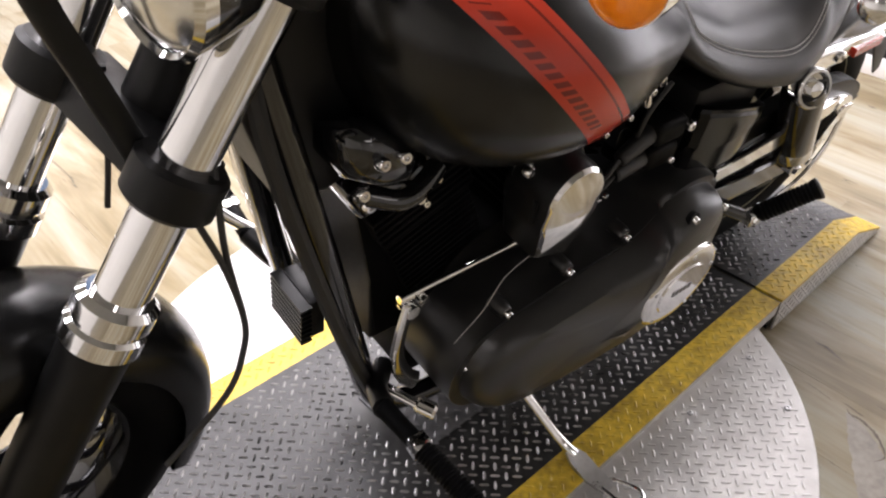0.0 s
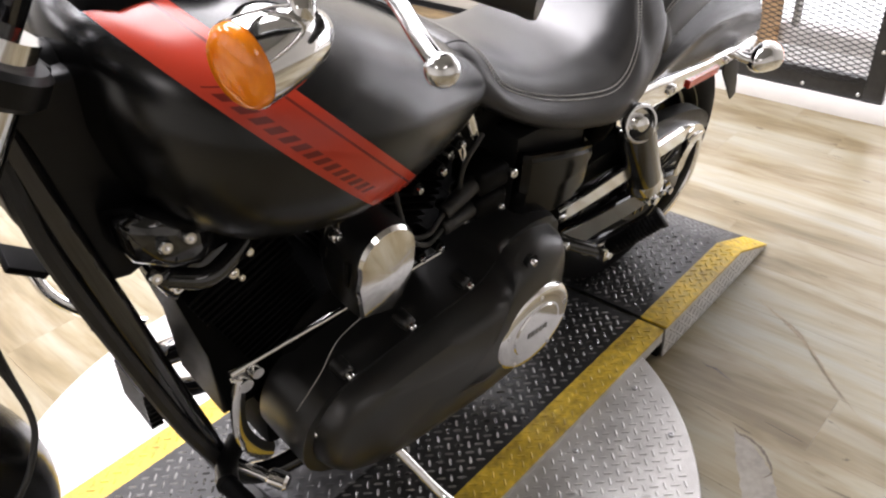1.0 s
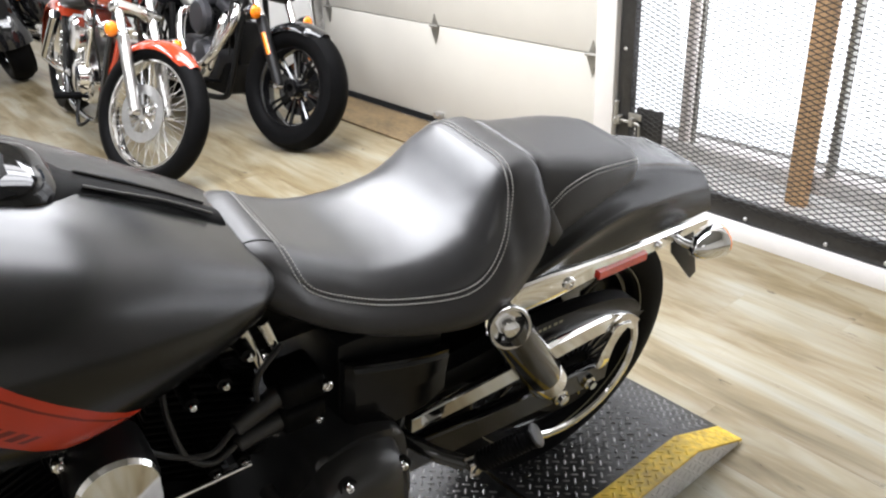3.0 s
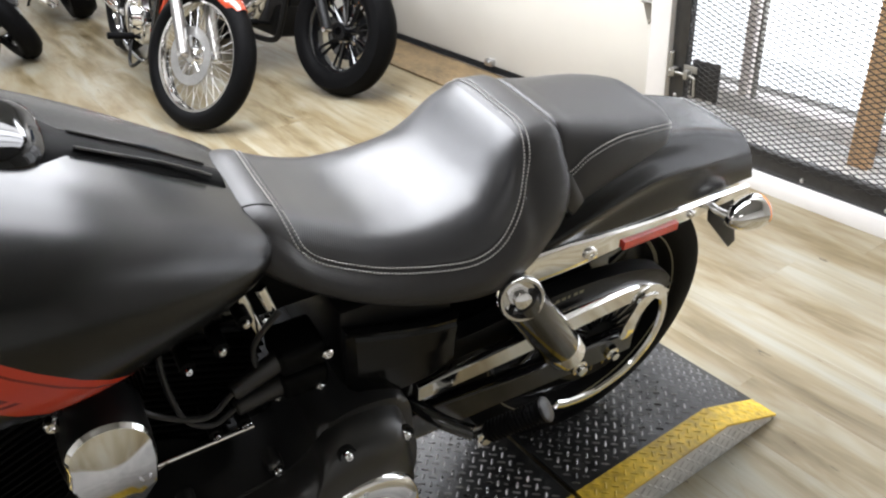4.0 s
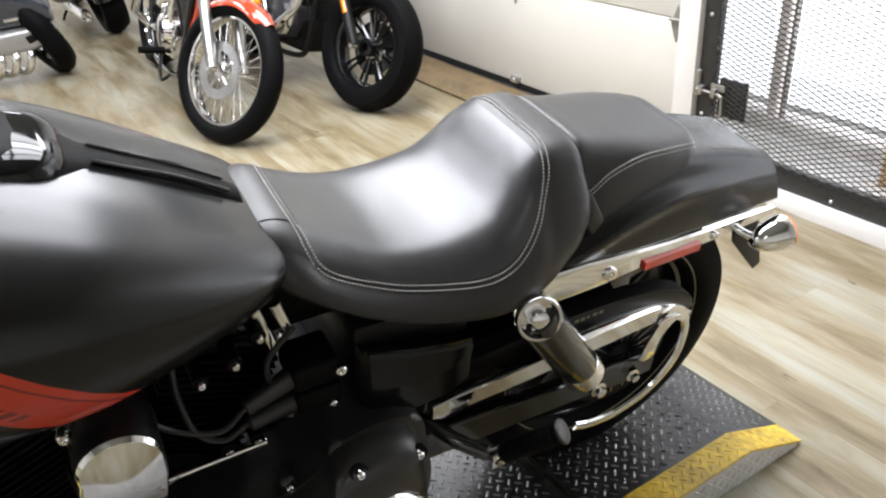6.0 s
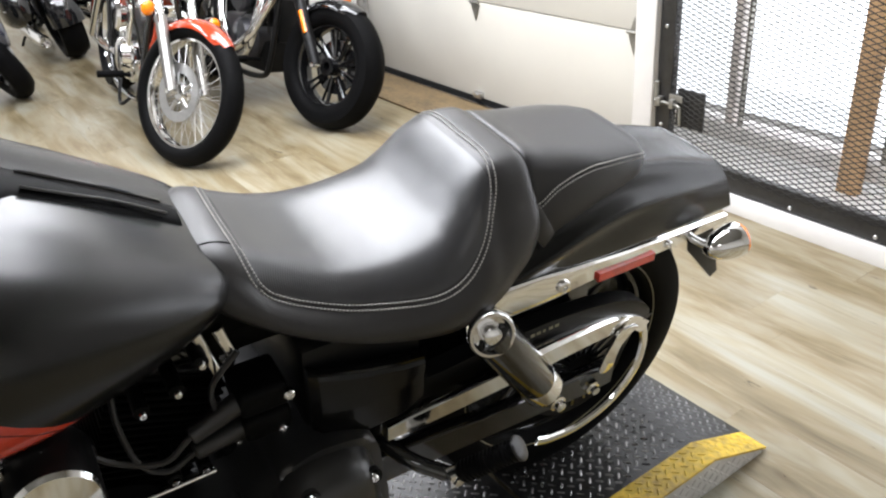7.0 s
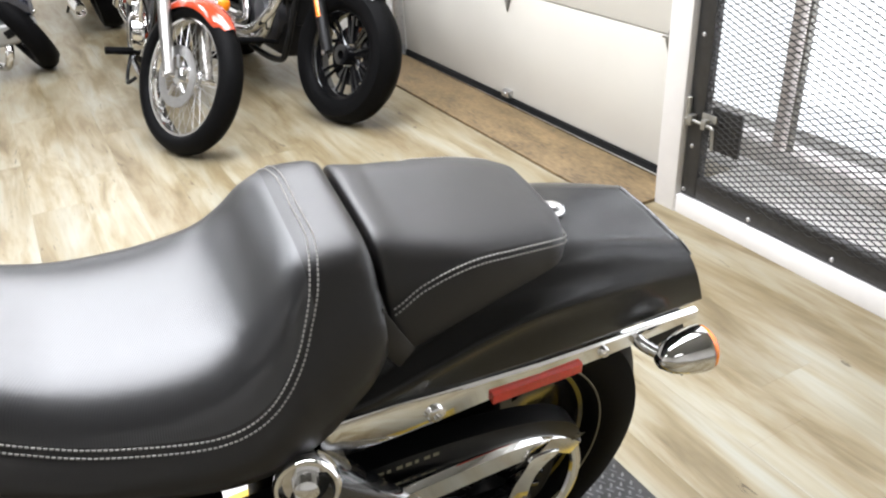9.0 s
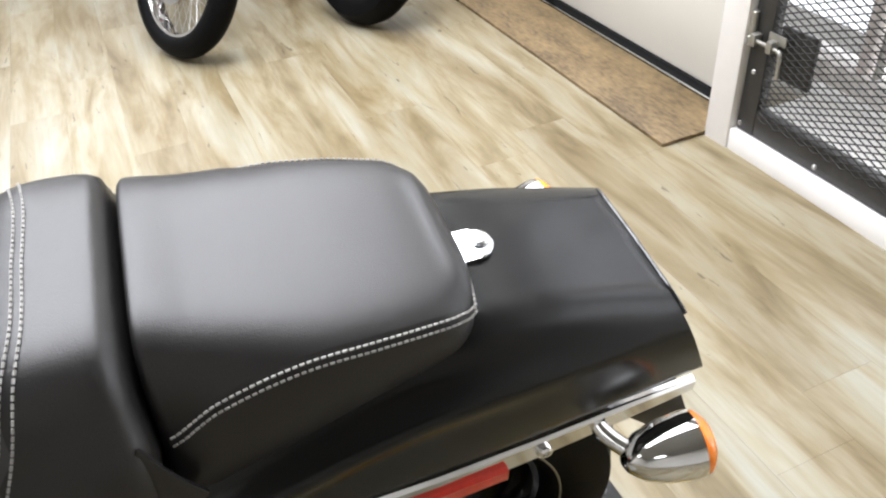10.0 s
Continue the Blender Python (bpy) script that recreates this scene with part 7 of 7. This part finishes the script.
def touring_cowl(root):
    """Low bodywork beside the front wheel: a grey cowl with a dark vent, a navy fairing over it, chrome headers under it."""
    def shell(rows):
        bm = bmesh.new()
        rings = []
        for x, y, w, z1, z0 in rows:
            rings.append([Vector((x, y + w * math.copysign(abs(math.cos(t)) ** 0.6, math.cos(t)), (z0 + z1) / 2 + (z1 - z0) / 2 * math.copysign(abs(math.sin(t)) ** 0.55, math.sin(t)))) for t in [2 * math.pi * k / 24 for k in range(24)]])
        loft(bm, rings)
        return bm

    def out(x):
        return 0.185 + (x + 0.19) * 0.43

    cowl = part("lower_cowl", shell([(x, out(x) - w, w, z1, z0) for x, w, z1, z0 in ((-0.215, 0.015, 0.35, 0.30), (-0.19, 0.04, 0.375, 0.275), (-0.09, 0.06, 0.37, 0.235), (0.12, 0.07, 0.365, 0.225), (0.50, 0.08, 0.36, 0.22), (0.80, 0.06, 0.36, 0.24), (0.90, 0.02, 0.35, 0.28))]), GREY_PAINT, root, "silver-grey lower cowl", 50)
    bm = bmesh.new()
    box(bm, -0.045, 0.045, -0.006, 0.006, -0.022, 0.022, 0.004, Matrix.Translation((-0.10, out(-0.10) + 0.001, 0.315)) @ pose(0, 0, 0, 0, 18, 23))
    part("vent", bm, SEAL, cowl, "dark vent opening")
    fairing = part("side_fairing", shell([(x, out(x) - 0.02 - w, w, z1, z0) for x, w, z1, z0 in ((-0.205, 0.02, 0.46, 0.38), (-0.165, 0.07, 0.52, 0.372), (0.08, 0.10, 0.66, 0.368), (0.55, 0.10, 0.70, 0.364), (0.90, 0.04, 0.62, 0.38))]), NAVY_PAINT, root, "dark navy side fairing", 50)
    bm = bmesh.new()
    box(bm, -0.06, 0.06, -0.004, 0.004, -0.008, 0.008, 0.001, Matrix.Translation((-0.03, out(-0.03) - 0.019, 0.43)) @ pose(0, 0, 0, 0, 0, 23))
    part("badge_bar", bm, STEEL, fairing, "small bright badge")
    for k in range(5):
        x = -0.03 + 0.075 * k
        y = out(x) - 0.035
        bm = bmesh.new()
        tube(bm, [(x, y - 0.04, 0.26), (x - 0.02, y + 0.02, 0.21), (x + 0.01, y + 0.02, 0.14), (x + 0.07, y - 0.04, 0.095), (x + 0.16, y - 0.08, 0.09)], 0.023, 12, 5)
        part("header_pipe", bm, CHROME, root, "curved chrome header pipe")


def kickstand(root):
    """The stand out to the left and a low muffler with an open tip on that side."""
    bm = bmesh.new()
    tube(bm, [(0.78, -0.13, 0.17), (0.74, -0.22, 0.09), (0.70, -0.30, -0.046)], 0.011, 8, 4)
    tube(bm, [(0.66, -0.30, -0.046), (0.76, -0.31, -0.048)], 0.010, 8, 2)
    part("side_stand", bm, BLACK_SATIN, root, "lowered side stand")
    bm = bmesh.new()
    lathe(bm, (1.00, -0.20, 0.21), (1, 0, 0.02), [(0, 0.028), (0.06, 0.046), (0.72, 0.046), (0.80, 0.040), (0.80, 0.034), (0.70, 0.032)], 24)
    part("muffler", bm, CHROME, root, "chrome muffler with open tip")


GREY_STYLE = dict(BLACK_STYLE, drop=0.024, front=(0.305, 0.130), paint=BLACK_GLOSS, tank=GREY_PAINT, tank_text="metallic grey tank", fender_text="gloss black front fender", engine=ALU, engine_text="polished engine case", fork_reflector=False, fender_arc=(-10, 112), lean=-6, extra=(touring_cowl, saddlebags))
TOUR_STYLE = dict(BLACK_STYLE, drop=0.0, fork_reflector=False, rear=(0.32, 0.18), extra=(black_bags, kickstand))

showroom_bike("orange-red cruiser with wire-spoked front wheel, parked on the floor", (0.130, 2.575), 86, 27, RED_STYLE)
showroom_bike("black motorcycle with fat front tyre and amber fork reflectors", (0.850, 2.482), 92, 18, BLACK_STYLE)
showroom_bike("grey touring motorcycle with silver cowl, chrome headers and turned front wheel", (-0.37, 4.50), 150, -50, GREY_STYLE)
showroom_bike("black touring motorcycle with hard saddlebags, standing on its side stand", (0.27, 6.90), -90, 0, TOUR_STYLE)


# ---------------------------------------------------------------- floor planks
def plank_mesh(w, l):
    bm = bmesh.new()
    g = 0.00008
    c = 0.0002
    lo = [(g, g), (w - g, g), (w - g, l - g), (g, l - g)]
    hi = [(g + c, g + c), (w - g - c, g + c), (w - g - c, l - g - c), (g + c, l - g - c)]
    a = [bm.verts.new((x, y, -0.0004)) for x, y in lo]
    b = [bm.verts.new((x, y, 0.0)) for x, y in hi]
    d = [bm.verts.new((x, y, -0.009)) for x, y in lo]
    bm.faces.new(b)
    for k in range(4):
        j = (k + 1) % 4
        bm.faces.new((a[k], a[j], b[j], b[k]))
        bm.faces.new((d[k], d[j], a[j], a[k]))
    bmesh.ops.recalc_face_normals(bm, faces=bm.faces)
    me = bpy.data.meshes.new("plank")
    bm.to_mesh(me)
    bm.free()
    me.materials.append(PLANK)
    return me


PW, PL = 0.185, 1.22
floor_ob = tagged(new("floor"), "pale oak-look vinyl plank floor", "floor", "", "structure")
plank_me = plank_mesh(PW, PL)
cells = []
cols = int((1.86 - WEST) / PW) + 1
for i in range(cols):
    x = 1.86 - (i + 1) * PW
    off = random.random() * PL
    for j in range(int((NORTH - SOUTH) / PL) + 2):
        y = SOUTH - PL + off + j * PL
        cells.append((x, y))
near = sorted(cells, key=lambda c: (c[0] + 0.1 - 0.3) ** 2 + (c[1] + 0.6 - 1.4) ** 2)
keep, rest = near[:290], near[290:]
for x, y in keep:
    ob = new("plank", plank_me)
    ob.parent = floor_ob
    ob.location = (x, y, 0)
base = [tuple(v.co) for v in plank_me.vertices]
polys = [tuple(p.vertices) for p in plank_me.polygons]
verts, faces = [], []
for x, y in rest:
    i = len(verts)
    verts += [(p[0] + x, p[1] + y, p[2]) for p in base]
    faces += [tuple(i + k for k in p) for p in polys]
me = bpy.data.meshes.new("planks_beyond")
me.from_pydata(verts, [], faces)
me.materials.append(PLANK)
far_planks = new("planks_beyond", me)
far_planks.parent = floor_ob
tagged(far_planks, "", "", "", "stuff")


# ---- worn scuffs on the floor beside the turntable
SCUFF = mat("dark_floor_scuff", (0.11, 0.085, 0.06), 0.5, 0.0, 0.35, 120)
PATCH = mat("grey_worn_patch", (0.240, 0.215, 0.180), 0.45, 0.0, 0.22, 60, 0.1, 120)
TRACK = mat("faint_floor_track", (0.245, 0.195, 0.128), 0.42, 0.0, 0.3, 60)


def scuff(name, pts, wide, material, text):
    """A flat, uneven streak on the boards."""
    rough = 0.85 if wide > 0.02 else 0.3
    bm = bmesh.new()
    line = curve_points([(x, y, 0.0005 if wide > 0.02 else 0.0009) for x, y in pts], 10)
    rows = []
    for i, p in enumerate(line):
        d = (line[min(i + 1, len(line) - 1)] - line[max(i - 1, 0)]).normalized()
        side = Vector((-d.y, d.x, 0))
        k = math.sin(math.pi * (i + 0.3) / (len(line) - 0.4)) * wide
        rows.append((bm.verts.new(p + side * k * random.uniform(rough, 1.0)), bm.verts.new(p - side * k * random.uniform(rough, 1.0))))
    for (a, b), (c, d) in zip(rows, rows[1:]):
        bm.faces.new((a, b, d, c))
    ob = part(name, bm, material, floor_ob, text, 0)
    return ob


scuff("scuff_mark", [(-0.060, -0.365), (-0.066, -0.385), (-0.064, -0.405), (-0.076, -0.438), (-0.079, -0.458)], 0.004, SCUFF, "dark crack-like scuff")
scuff("scuff_mark", [(-0.205, -0.515), (-0.216, -0.529), (-0.215, -0.553), (-0.233, -0.590), (-0.270, -0.622), (-0.300, -0.612)], 0.005, SCUFF, "dark crack-like scuff")
scuff("worn_patch", [(-0.217, -0.520), (-0.245, -0.556), (-0.300, -0.602), (-0.370, -0.645), (-0.450, -0.688), (-0.530, -0.725)], 0.036, PATCH, "grey worn patch in the boards")
scuff("scuff_mark", [(0.254, -0.349), (0.21, -0.43), (0.17, -0.504), (0.10, -0.575), (0.035, -0.640), (-0.043, -0.729)], 0.005, TRACK, "faint curved tyre track")
scuff("scuff_mark", [(0.235, -0.375), (0.19, -0.46), (0.145, -0.525), (0.07, -0.60), (0.0, -0.67)], 0.004, TRACK, "faint curved tyre track")
